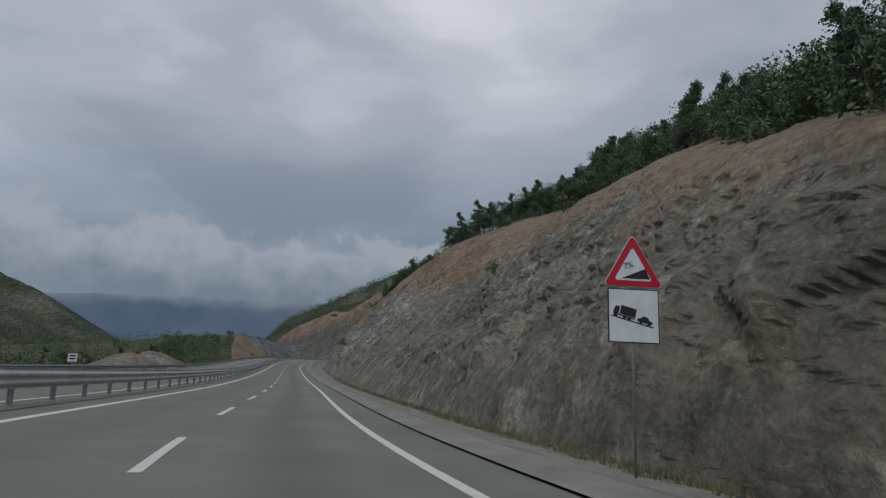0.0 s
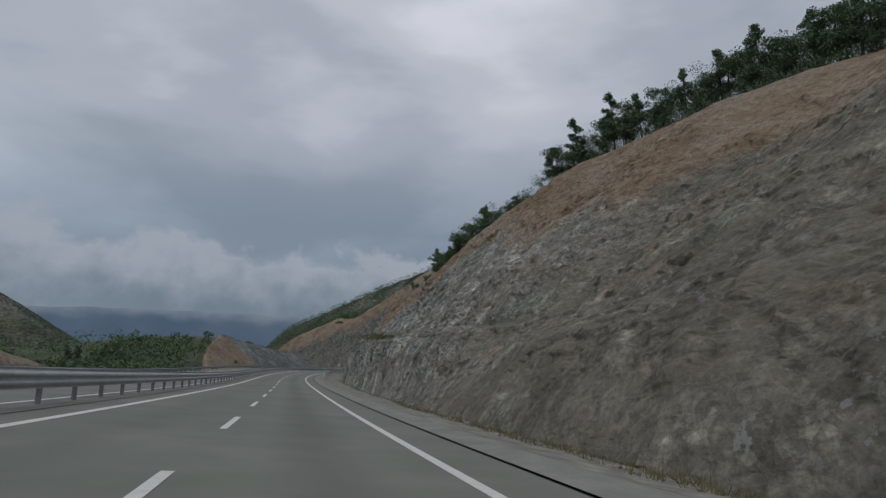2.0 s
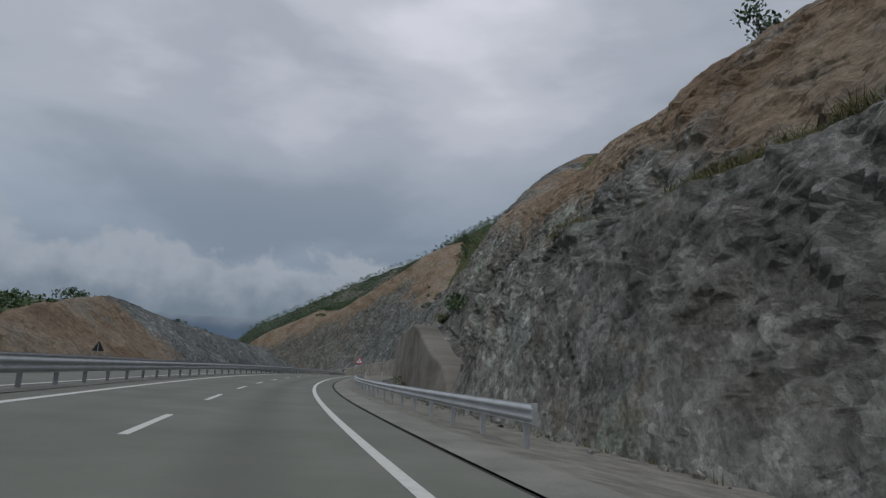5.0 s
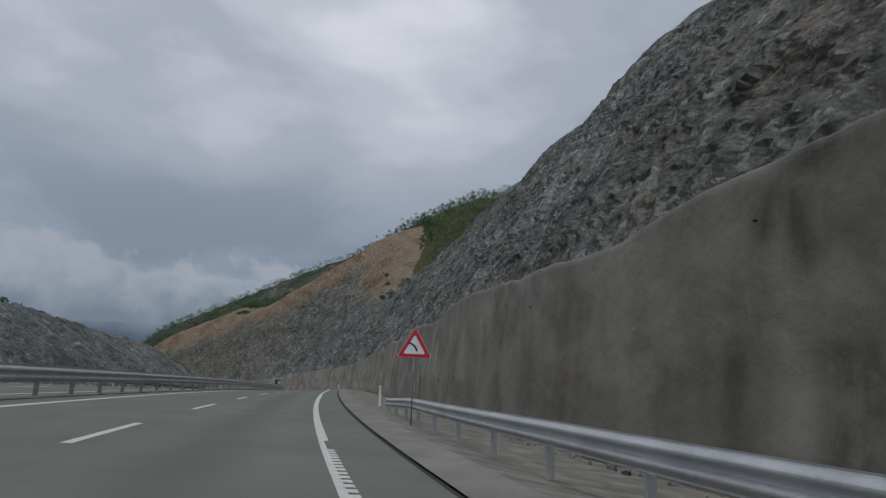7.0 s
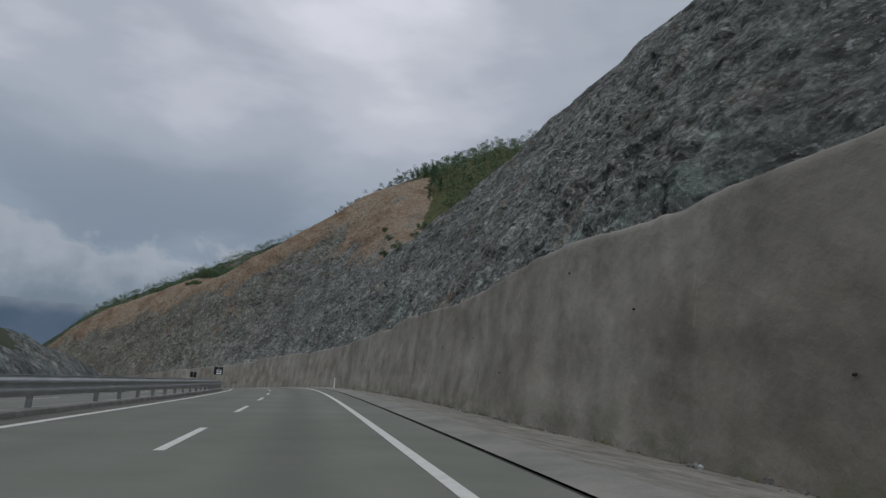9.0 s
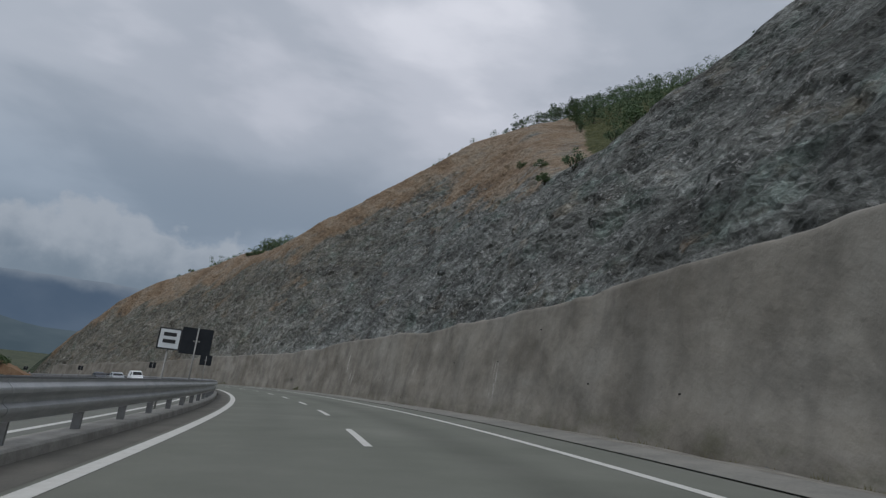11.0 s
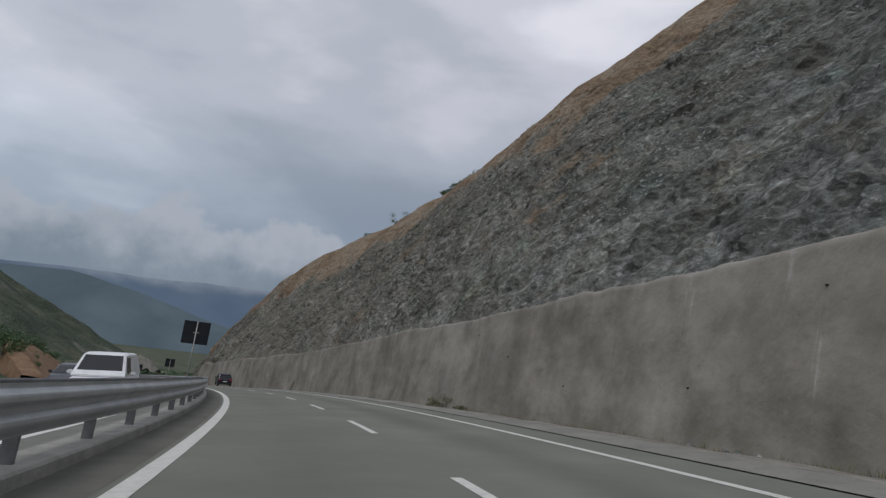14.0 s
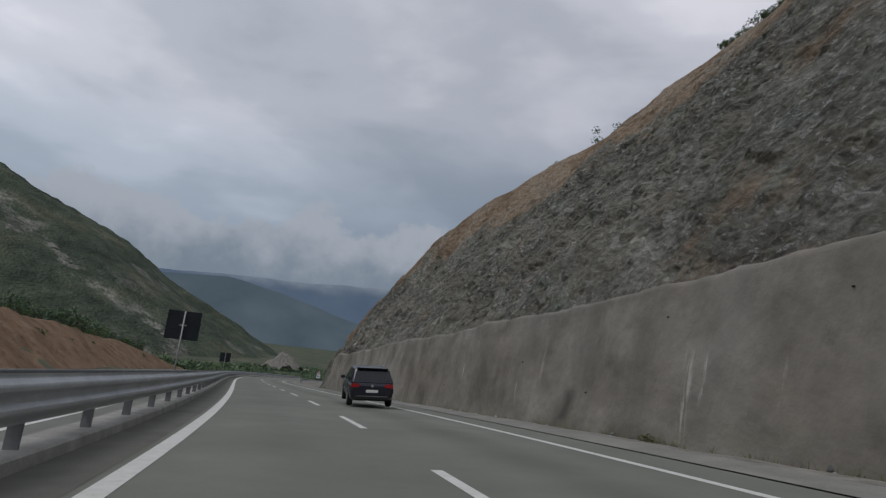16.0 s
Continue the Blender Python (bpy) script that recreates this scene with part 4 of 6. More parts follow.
fo = foot(vs)
# lower rows climb the face, the others run over the hill behind it
face_n = 236
fv = (np.arange(face_n) / (face_n - 1)) ** 1.45
H = top_h[:, None] * fv[None]
crest_o = 7.3 + top_h / lean
plane = fo[:, None] + np.maximum(crest_o - fo, 0.5)[:, None] * fv[None]
# steep cut below a narrow ledge, flatter slope above it
ledge_h = np.interp(vs, [120, 143, 158, 170, 200], [5.5, 6.1, 6.9, 7.4, 8.2])[:, None]
ledge_o = fo[:, None] + 0.42 * ledge_h
low_part = fo[:, None] + 0.42 * H
high_part = ledge_o + 1.0 * np.clip((H - ledge_h) / 0.35, 0, 1) + np.maximum(crest_o[:, None] - ledge_o - 1.0, 0.5) * np.clip((H - ledge_h) / np.maximum(top_h[:, None] - ledge_h, 1.0), 0, 1)
stepped = np.where(H < ledge_h, low_part, high_part)
ledge = np.interp(vs, [100, 135, 200], [0, 1, 1])[:, None]
bare = plane * (1 - ledge) + stepped * ledge - 0.8 * np.sin(np.clip(H / 6, 0, 1) * math.pi) * (1 - ledge)
wall_o = fo + wall_h / 8 + 0.4
frac = np.clip((H - wall_h[:, None]) / np.maximum(top_h - wall_h, 1.0)[:, None], 0, 1)
lined = np.where(H < wall_h[:, None], fo[:, None] + 0.9 + H / 8, wall_o[:, None] + 2.0 * np.clip((H - wall_h[:, None]) / 0.8, 0, 1) + np.maximum(crest_o - wall_o - 2.0, 0.5)[:, None] * frac)
O = np.where(wall_h[:, None] > 0, lined, bare)
H = H + foot_level(vs)[:, None] * (1 - fv[None])
round_ = np.clip((fv - 0.86) / 0.14, 0, 1) ** 2
O = O + round_[None] * top_h[:, None] * 0.10
place = np.stack([np.broadcast_to(vs[:, None], O.shape), O, H], -1)


def block_field(p, size, stretch, seed, dip):
    """Rock broken into blocks along a dipping fabric: each cell of a jittered lattice has its own depth, tilt and shade."""
    q = p @ np.array(Euler((0.2, dip, 0.3)).to_matrix()) * (np.array(stretch) / size)
    q = q + 0.34 * np.stack([field(p / size * 1.1 + seed + 9 * k, 3, 0.6) for k in range(3)], -1)
    i = np.floor(q).astype(int)
    best, depth_, shade = np.full(q.shape[:-1], 9e9), np.zeros(q.shape[:-1]), np.zeros(q.shape[:-1])
    for dx in (-1, 0, 1):
        for dy in (-1, 0, 1):
            for dz in (-1, 0, 1):
                c = i + [dx, dy, dz]
                j0, j1, j2 = (c[..., 0] + seed) % 64, c[..., 1] % 64, c[..., 2] % 64
                jit = np.stack([_lat[j0, j1, j2], _lat[j1, j2, j0], _lat[j2, j0, j1]], -1)
                off = q - c - jit
                d = (off ** 2).sum(-1)
                near = d < best
                best = np.where(near, d, best)
                own = _lat[(j0 + 31) % 64, (j1 + 7) % 64, (j2 + 11) % 64]
                t0, t1 = _lat[(j0 + 5) % 64, (j1 + 19) % 64, j2] - 0.5, _lat[(j0 + 43) % 64, j1, (j2 + 23) % 64] - 0.5
                depth_ = np.where(near, 2 * own - 1 + 1.3 * t0 * off[..., 0] + 1.3 * t1 * off[..., 2], depth_)
                shade = np.where(near, _lat[(j0 + 13) % 64, (j1 + 29) % 64, (j2 + 3) % 64], shade)
    return depth_, shade


ridge = field(place / 9.0, 5, 0.55, True)
slabs, slab_shade = block_field(place, 3.4, (1.4, 1.0, 0.6), 5, 0.75)
blocks, block_shade = block_field(place, 1.5, (1.4, 1.0, 0.7), 3, 0.7)
chips, chip_shade = block_field(place, 0.75, (1.3, 1.0, 0.75), 12, 0.7)
rasp = field(place / 1.1 + 200, 2, 0.7, True)
broken = np.interp(vs, [-40, 20, 60, 75, 110, 130, 200, 240], [0.95, 0.95, 0.85, 0.7, 0.75, 0.9, 0.85, 0.8])[:, None]
gully = field(np.stack([vs / 14, vs * 0, vs * 0 + 9], -1), 3)[:, None]
# open joints climb the face aslant
sj = place[..., 0] + 0.85 * place[..., 2] + 2.2 * field(place / 5.0 + 31, 3)
joint = np.abs(((sj / 6.5 + 0.6 * field(place / 14.0 + 8, 2)) % 1.0) - 0.5)
joint = np.clip(1 - joint / 0.045, 0, 1) * np.clip(1.6 * field(place / 6.0 + 77, 3) + 0.25, 0, 1)
patchy = 0.35 + 0.9 * np.clip(0.5 + 1.3 * field(place / 11.0 + 120, 3), 0, 1)
soft = 1 - 0.5 * np.clip((fv[None] - 0.62) * 4, 0, 1)
depth = (0.65 * ridge + (0.34 * slabs + 0.24 * blocks * patchy + 0.17 * chips * patchy - np.interp(vs, [0, 50, 100], [0.45, 0.45, 0.45])[:, None] * joint + 0.16 * rasp) * soft * broken) * np.clip(H / 3, 0.3, 1) + gully * np.clip(H / 12, 0, 1.4)
worn = depth.copy()
for k in range(2):
    worn[1:-1] = 0.25 * worn[:-2] + 0.5 * worn[1:-1] + 0.25 * worn[2:]
    worn[:, 1:-1] = 0.25 * worn[:, :-2] + 0.5 * worn[:, 1:-1] + 0.25 * worn[:, 2:]
edge_wear = np.interp(vs, [60, 85, 160, 210], [0.55, 0.3, 0.3, 0.1])[:, None]
depth = depth * (1 - edge_wear) + worn * edge_wear
facet = 0.30 * slab_shade + 0.35 * block_shade + 0.35 * chip_shade
depth = depth * (1 - 0.65 * np.clip((fv[None] - 0.84) / 0.14, 0, 1))
step_in = np.clip((H - wall_h[:, None] - 0.3) / 2.5, 0, 1)
depth = np.where(wall_h[:, None] > 0, depth * step_in - 0.5 * (H < wall_h[:, None] + 0.2), depth)
O = O - 0.75 * depth
H = H + 0.55 * depth * np.clip(H / 2, 0, 1)
back_n = nv - face_n
bv = np.linspace(0, 1, back_n + 1)[1:] ** 1.6
rise = np.interp(vs, [-40, 60, 130, 190, 300, 360, 385, 440, 455, 472, 500, 520, 560, 600, 640], [0.34, 0.34, 0.30, 0.22, 0.10, 0.15, 0.66, 0.68, 0.64, 0.60, 0.34, 0.28, 0.26, 0.24, 0.0])
reach = np.interp(vs, [590, 640], [150, 20])
OB = O[:, -1:] + reach[:, None] * bv
shelf = np.interp(vs, [-40, 200, 300, 375, 390, 430, 445, 470, 510, 640], [150, 150, 60, 45, 52, 52, 34, 30, 75, 70])
HB = H[:, -1:] + rise[:, None] * np.minimum(reach[:, None] * bv, shelf[:, None] + 0.15 * reach[:, None] * bv) + 0.8 * field(np.stack([np.broadcast_to(vs[:, None], OB.shape) / 16, OB / 16, OB * 0], -1), 3)
O, H = np.concatenate([O, OB], 1), np.concatenate([H, HB], 1)
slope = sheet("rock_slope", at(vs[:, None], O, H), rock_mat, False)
tagged(slope, "high cut slope of broken grey rock with ochre soil on top", "rock slope", kind="structure")
share = np.concatenate([np.broadcast_to(fv, (len(vs), face_n)), np.ones((len(vs), back_n))], 1)
ochre_line = np.interp(vs, [-40, 60, 100, 140, 170, 200, 230, 260, 330, 380, 410, 440, 470, 520, 600, 640], [0.72, 0.66, 0.58, 0.52, 0.50, 0.60, 0.92, 1.05, 1.3, 1.3, 0.92, 0.62, 0.66, 0.74, 0.62, 0.66])
earth = np.clip((share - ochre_line[:, None]) * 3 + 0.5, 0, 1)
behind = np.concatenate([np.zeros((len(vs), face_n)), np.broadcast_to(np.clip(bv * 30, 0, 1), (len(vs), back_n))], 1)
# grass on a narrow ledge half way up, and thin grass low on the brown stretch
bench_h = np.interp(vs, [136, 143, 158, 170, 186], [5.6, 6.1, 6.9, 7.4, 7.8])
on_bench = np.interp(vs, [134, 144, 178, 190], [0, 1, 1, 0])
bench = np.clip(1 - np.abs(H - bench_h[:, None] - 0.3) / 1.1, 0, 1) * on_bench[:, None] * 0.75
tuft = np.clip(field(place / 6.0 + 50, 4), 0, 1)
tuft = np.concatenate([tuft, np.zeros((len(vs), back_n))], 1)
bench = np.maximum(bench, tuft * np.interp(vs, [-40, 90, 130], [0.75, 0.6, 0])[:, None])
# stations 34 to 62 are coloured darker for the shade of a hollow
warm = np.broadcast_to(np.interp(vs, [-40, 26, 36, 58, 66, 95, 135, 190, 225, 260, 440, 480, 540], [1.0, 1.0, 0.6, 0.6, 1.0, 1.0, 0.35, 0.25, 0.4, 0.1, 0.1, 0.35, 0.6])[:, None], O.shape)
schist_and_shade = np.broadcast_to(np.interp(vs, [-10, 24, 34, 62, 78, 100, 120, 150, 190, 230, 260], [0.0, 0.05, 0.55, 0.55, 0.45, 0.30, 0.10, 0.0, 0.2, 0.8, 1.0])[:, None], O.shape)
smooth_o = np.concatenate([place[:, :, 1], OB], 1)
smooth_h = np.concatenate([place[:, :, 2], HB], 1)
climb = np.concatenate([np.zeros((len(vs), 1)), np.cumsum(np.hypot(np.diff(smooth_o, axis=1), np.diff(smooth_h, axis=1)), 1)], 1)
along = np.broadcast_to(vs[:, None], O.shape)
face_uv(slope, along, climb, O, H)
for nm, val in (("earth", earth), ("green", np.maximum(behind, bench)), ("warm", warm), ("schist_and_shade", schist_and_shade), ("facet", np.concatenate([facet, np.full((len(vs), back_n), 0.5)], 1))):
    slope.data.attributes.new(nm, "FLOAT", "POINT").data.foreach_set("value", val.ravel().astype(np.float32))

# ---- sprayed concrete lining ----
ws = np.arange(197.0, 606.5, 0.2)
wn_ = 44
wv = np.linspace(0, 1, wn_)
wh = np.interp(ws, WALL_S, WALL_H) + np.clip((ws - 197) / 8, 0, 1) * (0.30 * field(np.stack([ws / 6, ws * 0, ws * 0 + 30], -1), 4) + 0.10 * field(np.stack([ws / 1.1, ws * 0, ws * 0 + 60], -1), 3))
WH = wh[:, None] * wv
WO = foot(ws)[:, None] - 0.1 + WH / 8
WH = WH + foot_level(ws)[:, None] * (1 - wv)
wide_s = np.broadcast_to(ws[:, None], WO.shape)
bulge = field(np.stack([wide_s / 4.5, WH / 7.0, WH * 0], -1), 5, 0.5)
ribs = field(np.stack([wide_s / 1.5, WH / 9.0, WH * 0 + 15], -1), 3, 0.5)
WO = WO - (0.42 * bulge + 0.10 * ribs) * np.clip(WH / 1.5, 0.2, 1) + np.clip((205 - ws) / 8, 0, 1)[:, None] * (0.3 + 0.22 * WH)
# the lip is rounded and its uneven top shows
WO, WH = np.concatenate([WO, WO[:, -1:] + 0.12, WO[:, -1:] + 0.5, WO[:, -1:] + 1.9], 1), np.concatenate([WH, WH[:, -1:] + 0.10, WH[:, -1:] + 0.14, WH[:, -1:] + 0.02], 1)
lining = sheet("retaining_wall", at(ws[:, None], WO, WH), shotcrete)
tagged(lining, "sloping grey sprayed-concrete lining with water stains", "retaining wall", kind="structure")
uvs = lining.data.uv_layers.new(name="uv")
vi = np.empty(len(lining.data.loops), np.int32)
lining.data.loops.foreach_get("vertex_index", vi)
wide_s = np.broadcast_to(ws[:, None], WO.shape)
flat_uv = np.stack([wide_s, WH], -1).reshape(-1, 2)
uvs.data.foreach_set("uv", flat_uv[vi].ravel().astype(np.float32))
# pale lime runs and dark damp patches: station, top, bottom, half width
LIME = [(276.0, 1.5, -0.1, 0.45), (274.9, 1.4, 0.0, 0.22), (273.3, 2.0, 0.2, 0.16), (272.2, 3.7, 2.1, 0.12), (270.6, 2.7, 0.1, 0.20), (270.2, 3.4, 1.6, 0.13), (267.2, 3.6, 2.6, 0.10), (266.2, 4.2, 2.2, 0.13), (265.2, 4.0, 1.6, 0.13), (264.0, 2.1, 0.6, 0.26), (417.0, 5.2, 2.6, 0.40), (415.0, 3.2, 1.2, 0.60), (396.0, 0.8, -0.1, 0.45), (395.1, 4.3, 1.4, 0.16), (513.0, 3.1, -0.3, 0.03), (512.2, 2.9, 1.0, 0.02), (379.5, 3.4, 0.8, 0.45), (535.2, 3.0, 1.6, 0.06)]
DAMP = [(231.0, 6.2, 5.0, 0.9), (232.4, 5.6, 4.0, 0.35), (231.7, 5.4, 3.2, 0.30), (233.5, 2.7, -0.6, 0.35), (230.8, 2.4, -0.6, 0.8), (229.4, 2.2, -0.2, 0.22), (521.0, 1.7, -0.4, 0.45), (441.0, 2.0, 1.0, 1.6)]
for nm, runs in (("lime", LIME), ("damp", DAMP)):
    mask = np.zeros(WO.shape)
    for s0, hi, lo, hw in runs:
        across = np.clip(1.25 - np.abs(wide_s + 0.10 * np.sin(WH * 2.3 + s0) - s0) / (hw + 0.12), 0, 1)
        mask = np.maximum(mask, across * np.clip((hi - WH) / 0.35, 0, 1) * np.clip((WH - lo) / 0.6, 0, 1))
    lining.data.attributes.new(nm, "FLOAT", "POINT").data.foreach_set("value", mask.ravel().astype(np.float32))
# short drain pipes stick out of the lining
pipe_rng = np.random.RandomState(41)
bm = bmesh.new()
tube(bm, (0.12, 0, 0.02), (-0.07, 0, -0.02), 0.030, sides=8)
pipe_mesh = bpy.data.meshes.new("drain_pipe")
bm.to_mesh(pipe_mesh)
bm.free()
pipe_mesh.materials.append(rubber)
for k in range(64):
    i = int(np.searchsorted(ws, 214 + 6.1 * k + 2.5 * pipe_rng.rand()))
    if i < len(ws):
        j = int(wn_ * pipe_rng.choice([0.12, 0.34, 0.58, 0.80]) + pipe_rng.randint(-1, 2))
        pipe = new("drain_pipe", pipe_mesh)
        p = at(ws[i], WO[i, j], WH[i, j])
        pipe.matrix_basis = pose(p[0], p[1], p[2], 0, 0, heading(ws[i]))
        pipe.parent = lining

# ---- hills and mountains ----
def hillside(ridge_line, x0, x1, y0, y1, step, grade, label, rough_h):
    ridge_line = np.array(ridge_line, float)
    hx, hy = np.meshgrid(np.arange(x0, x1, step), np.arange(y0, y1, step), indexing="ij")
    hz = np.full(hx.shape, -60.0)
    for a, b in zip(ridge_line[:-1], ridge_line[1:]):
        ab = b - a
        u = np.clip(((hx - a[0]) * ab[0] + (hy - a[1]) * ab[1]) / (ab[0] ** 2 + ab[1] ** 2), 0, 1)
        dist = np.hypot(hx - a[0] - u * ab[0], hy - a[1] - u * ab[1])
        hz = np.maximum(hz, a[2] + u * ab[2] - grade * dist)
    hp = np.stack([hx / 150, hy / 150, hx * 0], -1)
    hz = hz + np.clip((hz + 60) / 60, 0, 1) * rough_h * (16 * field(hp, 4) + 3.0 * field(hp * 9, 3))
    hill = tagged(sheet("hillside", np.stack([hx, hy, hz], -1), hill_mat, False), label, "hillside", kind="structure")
    # gullies of loose scree down the hillside: line in plan and half width
    scree = np.zeros(hx.shape)
    for (ax, ay), (bx, by), wide_ in (((-860, 872), (-800, 882), 15), ((-800, 882), (-690, 884), 8), ((-690, 884), (-655, 912), 13), ((-655, 918), (-590, 926), 11), ((-735, 1190), (-660, 1230), 18)):
        u = np.clip(((hx - ax) * (bx - ax) + (hy - ay) * (by - ay)) / ((bx - ax) ** 2 + (by - ay) ** 2), 0, 1)
        scree = np.maximum(scree, np.clip(1.6 - np.hypot(hx - ax - u * (bx - ax), hy - ay - u * (by - ay)) / wide_, 0, 1))
    hill.data.attributes.new("scree", "FLOAT", "POINT").data.foreach_set("value", scree.ravel().astype(np.float32))
    return hill


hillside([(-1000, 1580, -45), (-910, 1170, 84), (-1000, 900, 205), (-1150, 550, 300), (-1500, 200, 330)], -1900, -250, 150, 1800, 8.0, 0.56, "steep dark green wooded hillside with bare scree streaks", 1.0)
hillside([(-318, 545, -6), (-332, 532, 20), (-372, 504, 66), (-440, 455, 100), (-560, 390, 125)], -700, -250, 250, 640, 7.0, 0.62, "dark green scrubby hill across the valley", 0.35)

hillside([(-226, 760, 26), (-202, 750, 51), (-180, 740, 60), (-150, 725, 71), (-120, 710, 82), (-90, 690, 92), (-60, 670, 101), (-20, 640, 110), (60, 590, 118)], -250, 120, 600, 860, 6.0, 0.95, "wooded green ridge behind the end of the cut", 0.12)


def range_of_hills(name, radius, az, el, mat, label, seed, rough_el):
    """A far chain of mountains as a long ridge, its height given as degrees over the horizon."""
    a = np.arange(-180.0, 180.5, 0.5)
    top = np.interp(a, az, el) + rough_el * field(np.stack([a / 7 + 200, a * 0 + seed, a * 0], -1), 5)
    rows = np.array([-3.0, 0.0, 0.35, 0.7, 1.0])
    el_ = np.where(rows < 0, rows, 0)[None] + np.clip(rows, 0, 1)[None] * top[:, None]
    r = radius * (1 + 0.10 * np.clip(rows, 0, 1))
    x, y = -np.sin(np.radians(a))[:, None] * r, np.cos(np.radians(a))[:, None] * r
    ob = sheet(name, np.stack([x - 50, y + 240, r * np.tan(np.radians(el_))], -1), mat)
    return tagged(ob, label, "mountains", kind="structure")


range_of_hills("backdrop_far", 4200, [-180, 0, 20, 32, 42, 55, 180], [5, 5.4, 5.8, 5.5, 4.8, 4.4, 4.4], far_mat, "glowing backdrop of distant mountains, blue haze and cloud painted in", 3, 0.7)
range_of_hills("backdrop_near", 3000, [-180, 5, 20, 27, 31, 37, 42, 47, 60, 180], [1, 1.0, 1.5, 1.5, 2.2, 3.8, 4.6, 4.4, 4.4, 1], mid_mat, "glowing backdrop of a forested mountain spur across the valley, blue-green haze painted in", 8, 0.30)

# ---- guard rails ----
def w_profile(low, high, deep, humps, thick=0.012):
    """Corrugated beam with rolled creases: face towards +o, from low to high."""
    wave = [(0.0, 0.10), (0.05, 0.02), (0.09, 0.10), (0.20, 0.84), (0.245, 0.98), (0.29, 1.0), (0.33, 0.95), (0.43, 0.20), (0.47, 0.10)]
    wave += [(1 - b, a) for b, a in reversed(wave)]
    front = [(deep * a, low + (high - low) * b) for b, a in wave]
    return front + [(a - thick, b) for a, b in reversed(front)]


def guard_rail(label, s0, s1, offset, low, high, humps, spacing, double, phase=0.0, mat=steel, facing=1, drop=lambda s: np.asarray(s) * 0.0, stations=None):
    base = at((s0 + s1) / 2, float(offset((s0 + s1) / 2)), 0)
    rail = new("guard_rail")
    rail.matrix_basis = Matrix.Translation(base)
    tagged(rail, label, "guard rail", group="guard rails")
    prof = w_profile(low, high, 0.085, humps)
    if facing < 0:
        prof = [(-x, z) for x, z in prof][::-1]
    n = max(1, round((s1 - s0) / 12.0))
    cuts = np.linspace(s0, s1, n + 1)
    for a, b in zip(cuts[:-1], cuts[1:]):
        st = np.linspace(a - 0.12, b, 8)
        adopt(sweep("beam", st, prof, mat, offset(st) + 0.03 * facing + 0.006 * (int(a * 10) % 2), smooth=False, lift=-drop(st)), rail)
        if double:
            # the rear beam's shade is put in through a darker steel colour
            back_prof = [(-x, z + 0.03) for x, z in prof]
            adopt(sweep("rear_beam", st, back_prof[::-1], steel_dark, offset(st) - 0.28, smooth=True), rail, "rear beam of darker steel, its shade put into the colour")
    for s in (np.arange(s0 + phase, s1, spacing) if stations is None else stations):
        o = float(offset(s))
        for k, (da, db) in enumerate([(-0.20, -0.02) if double else ((-0.16, 0.0) if facing > 0 else (-0.04, 0.12))]):
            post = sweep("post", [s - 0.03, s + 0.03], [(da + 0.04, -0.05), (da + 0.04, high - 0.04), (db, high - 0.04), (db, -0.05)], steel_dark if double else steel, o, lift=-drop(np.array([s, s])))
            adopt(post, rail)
    if not double:
        for e, d in ((s0, -1), (s1, 1)):
            adopt(sweep("end_cap", [e, e + d * 0.10] if d > 0 else [e - 0.10, e], [(0.0, low - 0.02), (0.10 * facing, low), (0.10 * facing, high), (0.0, high + 0.02)][::facing], mat, float(offset(e)), lift=-float(drop(e))), rail, "rounded steel end piece")
    return rail


def median_offset(s):
    return np.interp(s, [0, 150, 200, 280, 320, 420, 500, 560], [-5.28, -5.40, -5.30, -5.0, -4.80, -4.78, -4.72, -4.75])


guard_rail("long double-sided galvanised steel median rail, dull grey", -18, 700, median_offset, 0.46, 0.98, 2, 2.85, True, stations=np.concatenate([np.arange(-16.31, 305.0, 2.873), np.arange(307.74, 698.0, 2.68)]))
guard_rail("galvanised steel guard rail below the concrete lining", 172, 251, lambda s: np.interp(s, [172, 200, 240, 251], [7.15, 7.1, 6.95, 7.0]), 0.45, 0.84, 2, 2.7, False, 0.6, steel, -1, lambda s: np.interp(s, [232, 244, 251], [0, 0.06, 0.30]))
guard_rail("grey steel rail along the far edge of the opposite road", 30, 400, lambda s: np.asarray(s) * 0 - 15.4, 0.36, 0.76, 2, 4.0, False, 1.0, steel_dark)
guard_rail("grey steel guard rail on the bend beyond the slope", 612, 700, lambda s: np.asarray(s) * 0 + 7.0, 0.47, 0.83, 2, 4.0, False, 1.0, steel, -1)


# ---- signs ----
def triangle(side, z0, inset=0.0):
    """Rounded triangle outline standing on z0."""
    h = side * math.sqrt(3) / 2
    c = Vector((0, z0 + h / 3))
    pts = []
    for k in range(3):
        a = radians(90 + 120 * k)
        tip = c + Vector((math.cos(a), math.sin(a))) * (2 * h / 3 - inset * 2)
        r = 0.05 * side
        centre = c + (tip - c) * (1 - 2 * r / (2 * h / 3))
        for j in range(-3, 4):
            b = a + radians(20 * j)
            pts.append((centre + Vector((math.cos(b), math.sin(b))) * r)[:])
    return pts[::-1]


def plate_part(name, outline, y, depth, mat, parent, label=""):
    bm = bmesh.new()
    prism(bm, outline, depth, Matrix.Translation((0, y, 0)))
    bmesh.ops.recalc_face_normals(bm, faces=bm.faces[:])
    return part(name, bm, mat, parent, label)


def rect(x0, x1, z0, z1):
    return [(x0, z0), (x1, z0), (x1, z1), (x0, z1)]


